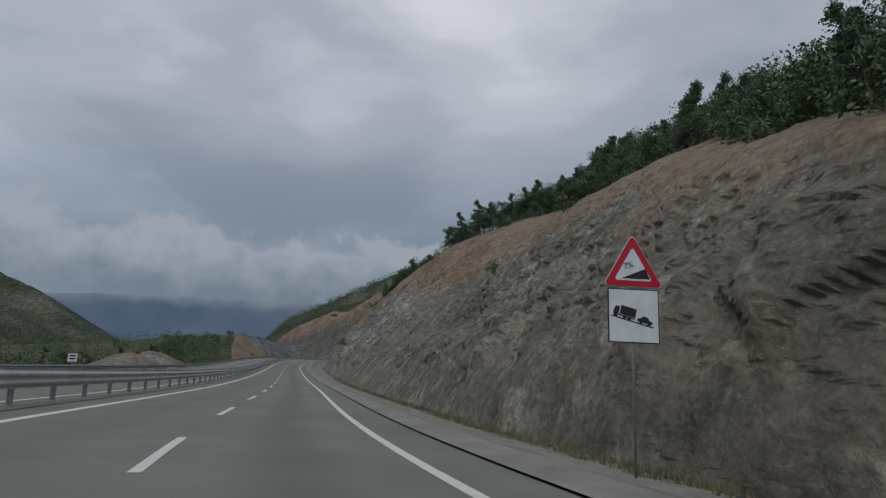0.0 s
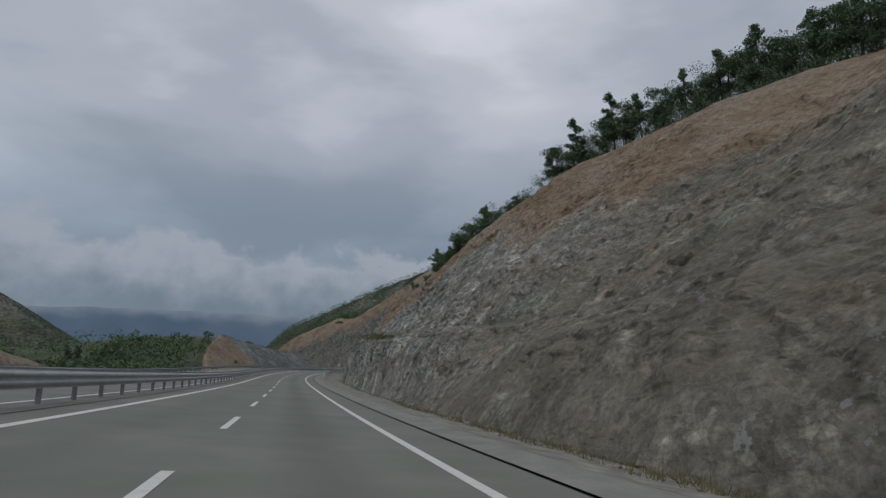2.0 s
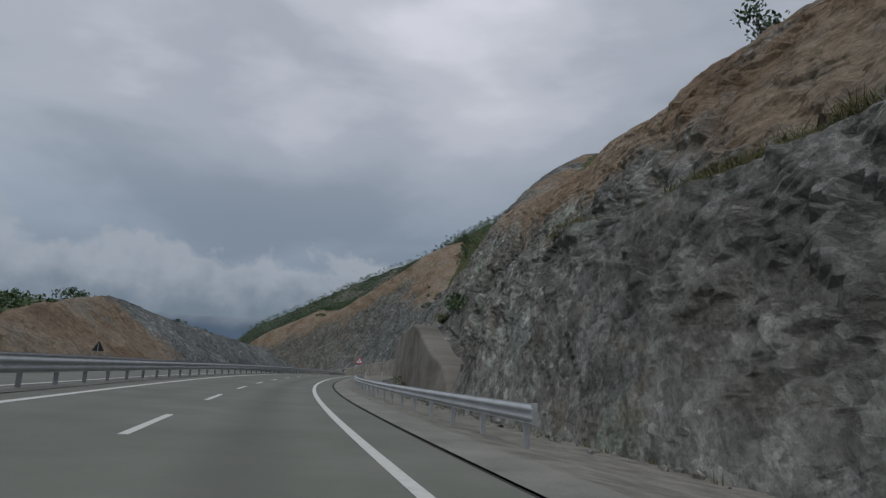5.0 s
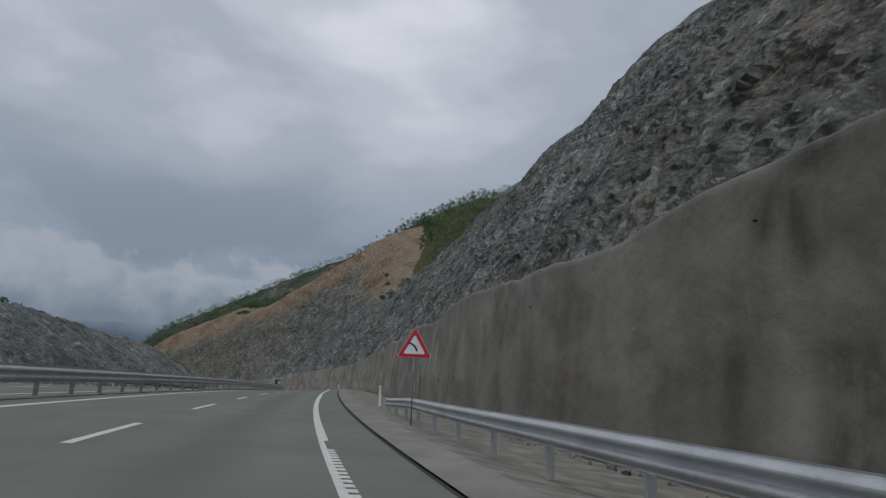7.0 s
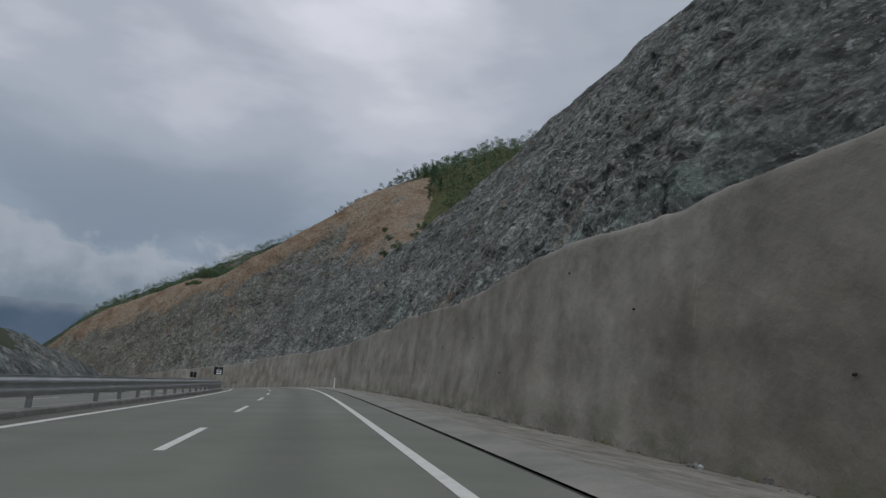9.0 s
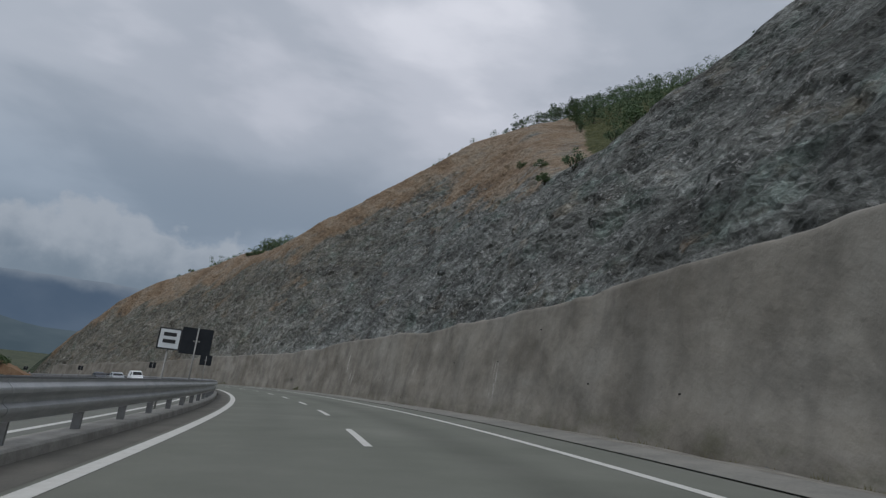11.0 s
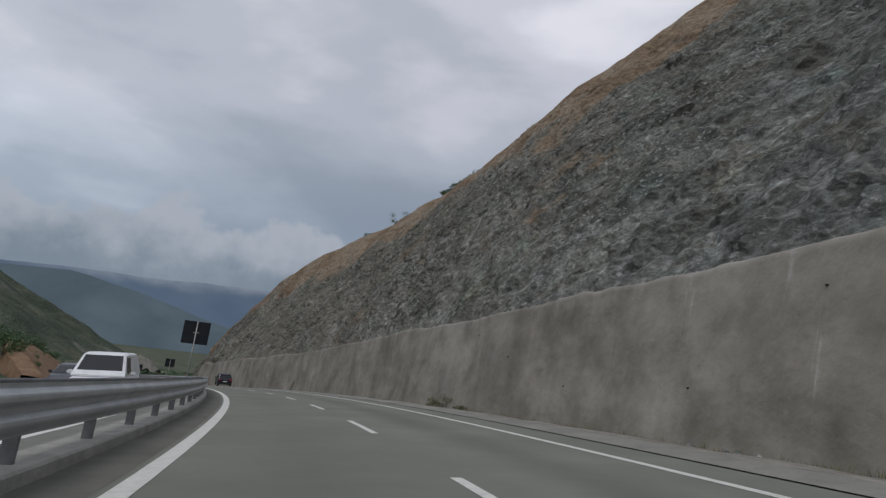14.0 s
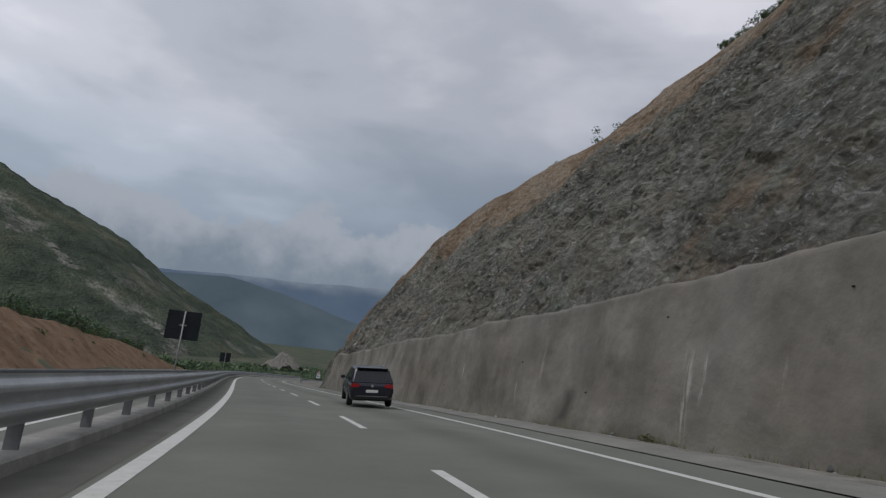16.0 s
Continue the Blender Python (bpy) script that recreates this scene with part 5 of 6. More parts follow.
def sign_pole(parent, height, y=0.05, r=0.025, x=0.0):
    bm = bmesh.new()
    tube(bm, (x, y, -0.4), (x, y, height), r, sides=10)
    return part("pole", bm, zinc, parent, smooth=True)


def triangle_sign(name, m, label, side, base, with_plate, symbol):
    sign = new(name)
    sign.matrix_basis = m
    tagged(sign, label, "road sign", group="road signs")
    top = base + side * 0.87
    sign_pole(sign, top - 0.1)
    plate_part("back_plate", triangle(side, base), 0.0, 0.02, zinc, sign)
    plate_part("border", triangle(side * 0.985, base + 0.006), -0.014, 0.008, white, sign, "thin white edge of the triangle")
    plate_part("red_triangle", triangle(side * 0.96, base + 0.014), -0.021, 0.006, red, sign, "red warning triangle")
    inner = triangle(side * 0.62, base + side * 0.105)
    plate_part("field", inner, -0.027, 0.006, white, sign, "white inner field")
    if symbol == "descent":
        plate_part("symbol", [(-0.19 * side, base + 0.135 * side), (0.27 * side, base + 0.135 * side), (0.20 * side, base + 0.30 * side)], -0.033, 0.006, black, sign, "black descending ramp")
        cu = bpy.data.curves.new("lettering", "FONT")
        cu.body, cu.size, cu.align_x, cu.extrude = "7%", 0.135 * side, "CENTER", 0.002
        me = bpy.data.meshes.new_from_object(bpy.data.objects.new("text", cu))
        txt = new("lettering", me)
        me.materials.append(black)
        txt.parent = sign
        txt.matrix_local = pose(-0.06 * side, -0.034, base + 0.30 * side, 90, -20, 0)
    else:
        pts_out, pts_in = [], []
        for k in range(9):
            a = radians(8 + 9.5 * k)
            r0, r1, cx, cz = 0.235 * side, 0.285 * side, -0.19 * side, base + 0.14 * side
            pts_in.append((cx + r0 * math.cos(a), cz + r0 * math.sin(a)))
            pts_out.append((cx + r1 * math.cos(a), cz + r1 * math.sin(a)))
        plate_part("symbol", pts_in + pts_out[::-1], -0.033, 0.006, black, sign, "black arrow bending aside")
        plate_part("arrow_head", [(-0.145 * side, base + 0.45 * side), (-0.19 * side, base + 0.405 * side), (-0.145 * side, base + 0.37 * side)], -0.033, 0.006, black, sign, "black arrow head")
    if with_plate:
        w, z1, z0 = 0.47, base - 0.03, base - 0.99
        plate_part("lower_plate", rect(-w, w, z0, z1), 0.0, 0.02, black, sign, "black-edged square plate")
        plate_part("plate_field", rect(-w + 0.02, w - 0.02, z0 + 0.02, z1 - 0.02), -0.013, 0.008, white, sign, "white field of the lower plate")
        tilt = pose(0, -0.020, z0 + 0.49, 0, 14, 0)

        def glyph(nm, outline, lab):
            bm = bmesh.new()
            prism(bm, outline, 0.006, tilt)
            bmesh.ops.recalc_face_normals(bm, faces=bm.faces[:])
            part(nm, bm, black, sign, lab)

        glyph("slope_line", rect(-0.41, 0.40, -0.125, -0.105), "black sloping road line")
        glyph("truck_body", rect(-0.26, 0.03, -0.045, 0.115), "black truck body")
        glyph("truck_cab", [(-0.38, -0.05), (-0.28, -0.05), (-0.28, 0.08), (-0.35, 0.08), (-0.38, 0.02)], "black truck cab")
        glyph("truck_chassis", rect(-0.38, 0.03, -0.075, -0.055), "black truck chassis")
        glyph("car_outline", [(0.08, -0.08), (0.36, -0.08), (0.36, -0.03), (0.30, -0.02), (0.26, 0.03), (0.17, 0.03), (0.13, -0.02), (0.08, -0.03)], "black car outline")
        for x, r in ((-0.33, 0.035), (-0.16, 0.035), (-0.07, 0.035), (0.15, 0.03), (0.30, 0.03)):
            glyph("wheel_mark", [(x + r * math.cos(radians(30 * k)), -0.085 + r * math.sin(radians(30 * k))) for k in range(12)], "")
    return sign


def face_back(s, o, h, turn=0.0, lean=0.0):
    """A sign whose face (-y) looks back along the road."""
    return stand(s, o, h, turn, lean)


triangle_sign("warning_sign", Matrix.Translation((3.32, 10.35, -0.35)) @ pose(0, 0, 0, 0, 1.2, 6), "red and white steep-descent warning sign above a white truck plate", 1.15, 2.88, True, "descent")
BEND_SIGN = (-47.18, 237.06, 3.40)
triangle_sign("warning_sign", Matrix.Translation((BEND_SIGN[0], BEND_SIGN[1], BEND_SIGN[2] - 2.75)) @ pose(0, 0, 0, 0, 1.2, -9), "red and white bend warning sign on a thin pole", 1.22, 1.80, False, "bend")
triangle_sign("warning_sign", stand(642, 10.5, 0, -6), "small far red and white warning sign with a plate below", 1.0, 2.3, True, "bend")


def chevron_board(s, o, top):
    board = new("sign_board")
    board.matrix_basis = stand(s, o, 0.1, 4)
    tagged(board, "pair of dark square panels seen from behind on a pale pole", "sign board", group="median sign boards")
    sign_pole(board, top - 0.1, -0.05, 0.032)
    for x in (-0.285, 0.285):
        bm = bmesh.new()
        box(bm, 0.54, 0.03, 1.00, Matrix.Translation((x, 0, top - 0.60)))
        bmesh.ops.bevel(bm, geom=bm.edges[:], offset=0.010, segments=2, affect="EDGES")
        p_ = part("panel", bm, board_back, board, "dark unpainted panel back")
        bm = bmesh.new()
        box(bm, 0.10, 0.03, 0.05, Matrix.Translation((x * 0.25, -0.03, top - 0.6)))
        part("bracket", bm, zinc, p_)
    return board


for s, o, top in ((369.2, -5.1, 2.95), (408.3, -5.40, 3.30), (463.4, -5.45, 3.45), (518.5, -5.30, 3.05), (566, -5.0, 2.95)):
    chevron_board(s, o, top)


def white_board(m, label, size):
    b = new("info_sign")
    b.matrix_basis = m
    tagged(b, label, "road sign", group="road signs")
    sign_pole(b, 2.0)
    plate_part("panel", rect(-size / 2, size / 2, 1.9, 1.9 + size), 0, 0.03, black, b, "dark rim of the panel")
    plate_part("face", rect(-size / 2 + 0.04, size / 2 - 0.04, 1.94, 1.86 + size), -0.02, 0.01, white, b, "white sign face")
    for z in (0.30, 0.62):
        plate_part("text_bar", rect(-size * 0.28, size * 0.28, 1.9 + size * z, 1.9 + size * (z + 0.17)), -0.028, 0.006, black, b, "dark bar of writing")
    return b


white_board(stand(363.5, -5.15, -0.05, 6), "small white sign with two dark bars on a pole", 0.62)
white_board(stand(58, -17.2, -1.0, 8), "white sign with two dark bars beside the opposite road", 0.8)


def back_triangle(m):
    b = new("road_sign")
    b.matrix_basis = m
    tagged(b, "dark back of a triangular sign beside the opposite road", "road sign", group="road signs")
    sign_pole(b, 1.9, -0.05)
    plate_part("back_plate", triangle(1.1, 1.2), 0, 0.03, board_back, b)


back_triangle(stand(220, -16.6, 0))


def delineator(s, o):
    d = new("delineator_post")
    d.matrix_basis = stand(s, o, 0.02)
    tagged(d, "slim white plastic delineator post beside the gutter", "delineator post", group="delineators")
    bm = bmesh.new()
    prism(bm, [(-0.06, -0.2), (0.06, -0.2), (0.06, 0.94), (-0.06, 1.02)], 0.05)
    bmesh.ops.recalc_face_normals(bm, faces=bm.faces[:])
    bmesh.ops.bevel(bm, geom=bm.edges[:], offset=0.01, segments=2, affect="EDGES")
    part("body", bm, plastic, d)
    bm = bmesh.new()
    box(bm, 0.05, 0.054, 0.14, Matrix.Translation((0, 0, 0.80)))
    part("reflector", bm, zinc, d, "small grey reflector")


delineator(257.2, 7.2)
delineator(346.0, 6.35)


# ---- vehicles ----
def loft(bm, rings):
    """rings: list of lists of equal length; closed round, capped."""
    vs_ = [[bm.verts.new(v) for v in ring] for ring in rings]
    n = len(rings[0])
    for a, b in zip(vs_[:-1], vs_[1:]):
        for i in range(n):
            j = (i + 1) % n
            bm.faces.new((a[i], a[j], b[j], b[i]))
    bm.faces.new(vs_[0][::-1])
    bm.faces.new(vs_[-1])
    bmesh.ops.recalc_face_normals(bm, faces=bm.faces[:])


def rounded(half, z0, z1, y, tuck=0.0, r=0.12):
    """Cross ring of a car body at length y: half width, sill and top."""
    k = 0.29 * r
    return [(-half + tuck + r, y, z0), (half - tuck - r, y, z0), (half - tuck, y, z0 + r), (half, y, (z0 + z1) / 2), (half - k, y, z1 - r), (half - r, y, z1), (-half + r, y, z1), (-half + k, y, z1 - r), (-half, y, (z0 + z1) / 2), (-half + tuck, y, z0 + r)]


def wheel(parent, x, y, r, side):
    m = Matrix.Translation((x, y, r)) @ pose(0, 0, 0, 0, 90, 0)
    bm = bmesh.new()
    bmesh.ops.create_cone(bm, cap_ends=True, segments=24, radius1=r, radius2=r, depth=0.22, matrix=m)
    bmesh.ops.bevel(bm, geom=[e for e in bm.edges if len(e.link_faces) == 2 and e.calc_face_angle(0) > 1.0], offset=0.035, segments=2, affect="EDGES")
    t = part("wheel", bm, rubber, parent, "black tyre")
    bm = bmesh.new()
    bmesh.ops.create_cone(bm, cap_ends=True, segments=20, radius1=r * 0.66, radius2=r * 0.6, depth=0.03, matrix=Matrix.Translation((side * 0.112, 0, 0)) @ m)
    rim = part("rim", bm, alloy, t, "grey alloy rim")
    return t


def vehicle(m, label, category, paint_mat, length=4.5, width=1.84, height=1.66, belt=1.02, bonnet=1.02, cabin=(0.10, 0.74), van=False):
    """Stands with its tail at y = 0 and drives towards +y."""
    car = new(category)
    car.matrix_basis = m
    tagged(car, label, category, group="vehicles on the road")
    w, L = width / 2, length
    bm = bmesh.new()
    z0 = 0.26
    rings = [rounded(w * 0.88, 0.42, belt * 0.86, 0.0, 0.06), rounded(w * 0.97, 0.32, belt * 0.97, 0.06, 0.06), rounded(w, z0, belt, 0.30, 0.05), rounded(w, z0, belt, L * 0.45, 0.05), rounded(w, z0, belt, L * 0.70, 0.05), rounded(w * 0.99, z0, bonnet, L * 0.74, 0.05), rounded(w * 0.97, z0 + 0.02, bonnet * 0.93, L * 0.90, 0.05), rounded(w * 0.88, 0.32, bonnet * 0.80, L * 0.975, 0.05), rounded(w * 0.74, 0.40, bonnet * 0.66, L, 0.05)]
    loft(bm, rings)
    part("body", bm, paint_mat, car, smooth=False)
    c0, c1 = cabin[0] * L * 0.2, cabin[1] * L
    bm = bmesh.new()
    roof = height

    def cab(hw, y, z, r):
        return [(-hw, y, z), (hw, y, z)]

    sections = [(c0, w * 0.93, w * 0.93, belt - 0.03), (c0 + 0.28, w * 0.92, w * 0.76, roof - 0.06), (c0 + 0.6, w * 0.92, w * 0.76, roof), (c1 - 1.05, w * 0.92, w * 0.75, roof), (c1 - 0.75, w * 0.92, w * 0.74, roof - 0.05), (c1, w * 0.90, w * 0.90, belt - 0.03)]
    rings = []
    for y, lo, hi, z in sections:
        rings.append([(-lo, y, belt - 0.06), (lo, y, belt - 0.06), (hi + 0.02, y, max(belt, z - 0.07)), (hi - 0.08, y, max(belt + 0.001, z)), (-hi + 0.08, y, max(belt + 0.001, z)), (-hi - 0.02, y, max(belt, z - 0.07))])
    loft(bm, rings)
    bmesh.ops.remove_doubles(bm, verts=bm.verts[:], dist=0.0005)
    part("cabin", bm, paint_mat, car)

    def pane(nm, corners, parent_label):
        bm = bmesh.new()
        front = [bm.verts.new(v) for v in corners]
        n = (Vector(corners[1]) - Vector(corners[0])).cross(Vector(corners[3]) - Vector(corners[0])).normalized() * 0.012
        rear = [bm.verts.new(Vector(v) - n) for v in corners]
        bm.faces.new(front)
        bm.faces.new(rear[::-1])
        for i in range(4):
            j = (i + 1) % 4
            bm.faces.new((front[j], front[i], rear[i], rear[j]))
        bmesh.ops.recalc_face_normals(bm, faces=bm.faces[:])
        return part(nm, bm, glass, car, parent_label)

    e = 0.014
    pane("rear_window", [(-w * 0.80, c0 + 0.045 - e, belt + 0.07), (w * 0.80, c0 + 0.045 - e, belt + 0.07), (w * 0.68, c0 + 0.25 - e, roof - 0.13), (-w * 0.68, c0 + 0.25 - e, roof - 0.13)], "dark tinted rear window")
    pane("windscreen", [(w * 0.80, c1 - 0.07 + e, belt + 0.05), (-w * 0.80, c1 - 0.07 + e, belt + 0.05), (-w * 0.66, c1 - 0.68 + e, roof - 0.10), (w * 0.66, c1 - 0.68 + e, roof - 0.10)], "dark windscreen")
    for sgn in (-1, 1):
        cuts = [(c0 + 0.42, c0 + 1.15), (c0 + 1.22, (c0 + c1) / 2 + 0.30), ((c0 + c1) / 2 + 0.38, c1 - 0.62)]
        if van:
            cuts = cuts[2:]
        for a, b in cuts:
            q = [(sgn * (w * 0.905 + e), a, belt + 0.05), (sgn * (w * 0.905 + e), b, belt + 0.05), (sgn * (w * 0.79 + e), b - 0.10 * (b > c1 - 0.8) * 2, roof - 0.16), (sgn * (w * 0.79 + e), a, roof - 0.16)]
            pane("side_window", q if sgn > 0 else [q[1], q[0], q[3], q[2]], "dark tinted side window")
        for y in (L * 0.185, L * 0.80):
            wheel(car, sgn * (w - 0.11), y, 0.34, sgn)
        bm = bmesh.new()
        box(bm, 0.36, 0.16, 0.17, Matrix.Translation((sgn * (w - 0.24), 0.055, belt * 0.86)))
        bmesh.ops.bevel(bm, geom=bm.edges[:], offset=0.03, segments=2, affect="EDGES")
        part("tail_light", bm, tail_red, car, "red tail light")
        bm = bmesh.new()
        box(bm, 0.34, 0.22, 0.15, Matrix.Translation((sgn * (w - 0.30), L - 0.16, bonnet * 0.68)))
        bmesh.ops.bevel(bm, geom=bm.edges[:], offset=0.04, segments=2, affect="EDGES")
        part("head_light", bm, head_glass, car, "clear head light")
        bm = bmesh.new()
        box(bm, 0.20, 0.12, 0.15, Matrix.Translation((sgn * (w + 0.09), c1 - 0.62, belt + 0.06)))
        bmesh.ops.bevel(bm, geom=bm.edges[:], offset=0.035, segments=2, affect="EDGES")
        part("wing_mirror", bm, paint_mat, car)
        if not van:
            bm = bmesh.new()
            tube(bm, (sgn * w * 0.66, c0 + 0.6, roof + 0.035), (sgn * w * 0.66, c1 - 1.1, roof + 0.035), 0.018, sides=6)
            for y in (c0 + 0.6, c1 - 1.1):
                tube(bm, (sgn * w * 0.66, y, roof - 0.02), (sgn * w * 0.66, y, roof + 0.035), 0.018, sides=6)
            part("roof_rail", bm, chrome, car, "bright roof rail")
    for nm, y, z in (("number_plate", -0.012, belt * 0.66), ("front_plate", L + 0.004, 0.50)):
        bm = bmesh.new()
        box(bm, 0.50, 0.02, 0.11, Matrix.Translation((0, y, z)))
        part(nm, bm, plate, car, "pale blank plate")
    bm = bmesh.new()
    box(bm, width * 0.82, 0.12, 0.16, Matrix.Translation((0, 0.02, 0.40)))
    bmesh.ops.bevel(bm, geom=bm.edges[:], offset=0.03, segments=2, affect="EDGES")
    bumper = part("rear_bumper", bm, rubber, car, "black plastic lower bumper")
    bm = bmesh.new()
    box(bm, width * 0.70, 0.015, 0.022, Matrix.Translation((0, -0.045, 0.475)))
    part("trim_strip", bm, chrome, bumper, "thin chrome strip")
    bm = bmesh.new()
    bmesh.ops.create_cone(bm, cap_ends=True, segments=16, radius1=0.06, radius2=0.06, depth=0.02, matrix=Matrix.Translation((0, 0.0, belt * 0.87)) @ pose(0, 0, 0, 90))
    part("badge", bm, chrome, car, "round chrome badge")
    bm = bmesh.new()
    box(bm, width * 0.62, 0.05, 0.16, Matrix.Translation((0, L - 0.035, bonnet * 0.58)))
    part("grille", bm, rubber, car, "dark front grille")
    if not van:
        bm = bmesh.new()
        box(bm, width * 0.70, 0.22, 0.035, Matrix.Translation((0, c0 + 0.24, roof - 0.035)))
        bmesh.ops.bevel(bm, geom=bm.edges[:], offset=0.012, segments=2, affect="EDGES")
        part("spoiler", bm, paint_mat, car)
    return car


vehicle(stand(520.2, 2.12, 0, -4, -3.5), "dark navy sport utility car driving in the outer lane", "car", car_paint, 4.5, 1.86, 1.62)
vehicle(stand(456.0, -11.7, 0, 180, 3.6), "silver car with pale head lights on the opposite road", "car", silver_paint, 4.4, 1.8, 1.5)
vehicle(stand(463.0, -8.1, 0, 180, 3.6), "white delivery van on the opposite road", "van", van_paint, 4.6, 1.9, 1.9, 1.1, 1.05, (0.05, 0.80), True)
vehicle(stand(476.0, -11.7, 0, 180, 3.6), "dark grey car on the opposite road", "car", grey_paint, 4.3, 1.78, 1.5)

# ---- plants ----
def leaves(rng, centres, radii, per, size):
    """Small tilted leaf blades round each centre: vertices and quads."""
    n = len(centres) * per
    d = rng.normal(size=(n, 3))
    d /= np.linalg.norm(d, axis=1)[:, None]
    c = np.repeat(np.asarray(centres), per, 0) + d * (np.repeat(np.asarray(radii), per) * rng.rand(n) ** 0.45)[:, None] * [1, 1, 0.8]
    a = rng.normal(size=(n, 3))
    a /= np.linalg.norm(a, axis=1)[:, None]
    b = np.cross(a, rng.normal(size=(n, 3)))
    b /= np.linalg.norm(b, axis=1)[:, None] + 1e-9
    k = (size * (0.6 + 0.8 * rng.rand(n)))[:, None]
    v = np.stack([c - a * k, c - b * k * 0.55, c + a * k, c + b * k * 0.55], 1).reshape(-1, 3)
    return v, np.arange(4 * n).reshape(n, 4)


def make_tree(seed, height, spread, pine=False):
    rng = np.random.RandomState(seed)
    bm = bmesh.new()
    lean_ = rng.normal(size=2) * 0.05 * height
    mid = Vector((lean_[0] * 0.4, lean_[1] * 0.4, height * 0.45))
    tip = Vector((lean_[0], lean_[1], height * 0.86))
    tube(bm, (0, 0, -0.6), mid, 0.035 * height * 0.55, 0.022 * height * 0.55, 7)
    tube(bm, mid, tip, 0.022 * height * 0.55, 0.006 * height, 6)
    centres, radii = [], []
    for k in range(15):
        f = 0.22 + 0.72 * (k + rng.rand()) / 15
        base = mid.lerp(tip, max(0, (f - 0.45) / 0.45)) if f > 0.45 else Vector((0, 0, 0)).lerp(mid, f / 0.45)
        ang = rng.rand() * 6.283
        out = spread * (0.35 + 0.65 * rng.rand()) * ((1.05 - f) * 1.3 if pine else math.sin(math.pi * min(1, max(0.12, (f - 0.05) * 0.95))))
        end = base + Vector((math.cos(ang) * out, math.sin(ang) * out, height * (0.02 if pine else 0.09) * rng.rand()))
        tube(bm, base, end, 0.010 * height * 0.5, 0.004 * height * 0.5, 5)
        for q in (0.55, 1.0):
            centres.append(tuple(base.lerp(end, q)))
            radii.append(spread * (0.20 + 0.16 * rng.rand()) * (0.8 if pine else 1.0))
    centres.append(tuple(tip))
    radii.append(spread * 0.22)
    v, f = leaves(rng, centres, radii, 96, 0.098 * (height / 6) ** 0.5)
    tree = new("tree")
    trunk = part("trunk", bm, bark, tree)
    crown = mesh_object("crown", v, f, leaf_b if seed % 3 == 0 else leaf_a)
    crown.parent = tree
    return tree


def make_bush(seed, height, spread, mat):
    rng = np.random.RandomState(seed)
    bm = bmesh.new()
    centres, radii = [], []
    for k in range(9):
        a = rng.rand() * 6.283
        r = spread * rng.rand() ** 0.5
        end = Vector((math.cos(a) * r, math.sin(a) * r, height * (0.35 + 0.6 * rng.rand())))
        tube(bm, (0, 0, -0.2), end, 0.03, 0.01, 5)
        centres.append(tuple(end))
        radii.append(0.34 * spread + 0.12)
    v, f = leaves(rng, centres, radii, 40, 0.12)
    bush = new("bush")
    part("stems", bm, bark, bush)
    mesh_object("foliage", v, f, mat).parent = bush
    return bush


KINDS = [make_tree(1, 6.5, 2.3), make_tree(2, 5.6, 2.0), make_tree(4, 7.4, 2.2, True), make_tree(5, 5.0, 2.4), make_tree(6, 6.0, 2.6), make_tree(7, 8.0, 2.1, True)]
BUSHES = [make_bush(11, 1.7, 1.3, leaf_a), make_bush(12, 1.2, 1.2, leaf_b), make_bush(13, 1.0, 0.9, leaf_b)]
TREE_LABEL = "dark green leafy tree on the hill above the cut"
for k in KINDS:
    tagged(k, TREE_LABEL, "tree", group="trees along the motorway")
for k in BUSHES:
    tagged(k, "low dark green bush on stony ground", "bush", group="bushes")
WEEDS = [make_bush(15, 1.5, 1.3, weed_leaf), make_bush(16, 0.7, 1.2, weed_leaf)]
for k in WEEDS:
    tagged(k, "olive green weeds against the concrete lining", "weeds", group="weeds")
used_kinds = set()
plant_rng = np.random.RandomState(21)


def plant(kinds, p, scale=1.0, label=""):
    k = kinds[plant_rng.randint(len(kinds))]
    m = Matrix.Translation([float(c) for c in p]) @ pose(0, 0, 0, plant_rng.normal() * 3, plant_rng.normal() * 3, plant_rng.rand() * 360)
    f = scale * (0.75 + 0.5 * plant_rng.rand())
    if k.name not in used_kinds:
        used_kinds.add(k.name)
        k.matrix_basis = m @ Matrix.Scale(f, 4)
        t = k
    else:
        old = k.scale.copy()
        k.scale = (1, 1, 1)
        t = copy_thing(k, m)
        k.scale = old
        t.matrix_basis = m @ Matrix.Scale(f, 4)
    if label:
        t["label"] = label
    return t


def on_slope(s, row):
    """A place on the slope's mesh: station and row (rows from face_n on run over the hilltop)."""
    i = int(np.abs(vs - s).argmin())
    r0 = int(row)
    f = row - r0
    o = O[i, r0] * (1 - f) + O[i, min(r0 + 1, nv - 1)] * f
    h = H[i, r0] * (1 - f) + H[i, min(r0 + 1, nv - 1)] * f
    return at(vs[i], o, h)


def hill_row(beyond, s):
    """Row number for a distance beyond the crest."""
    i = int(np.abs(vs - s).argmin())
    d = O[i, face_n - 1:] - O[i, face_n - 1]
    return face_n - 1 + float(np.interp(beyond, d, np.arange(len(d))))


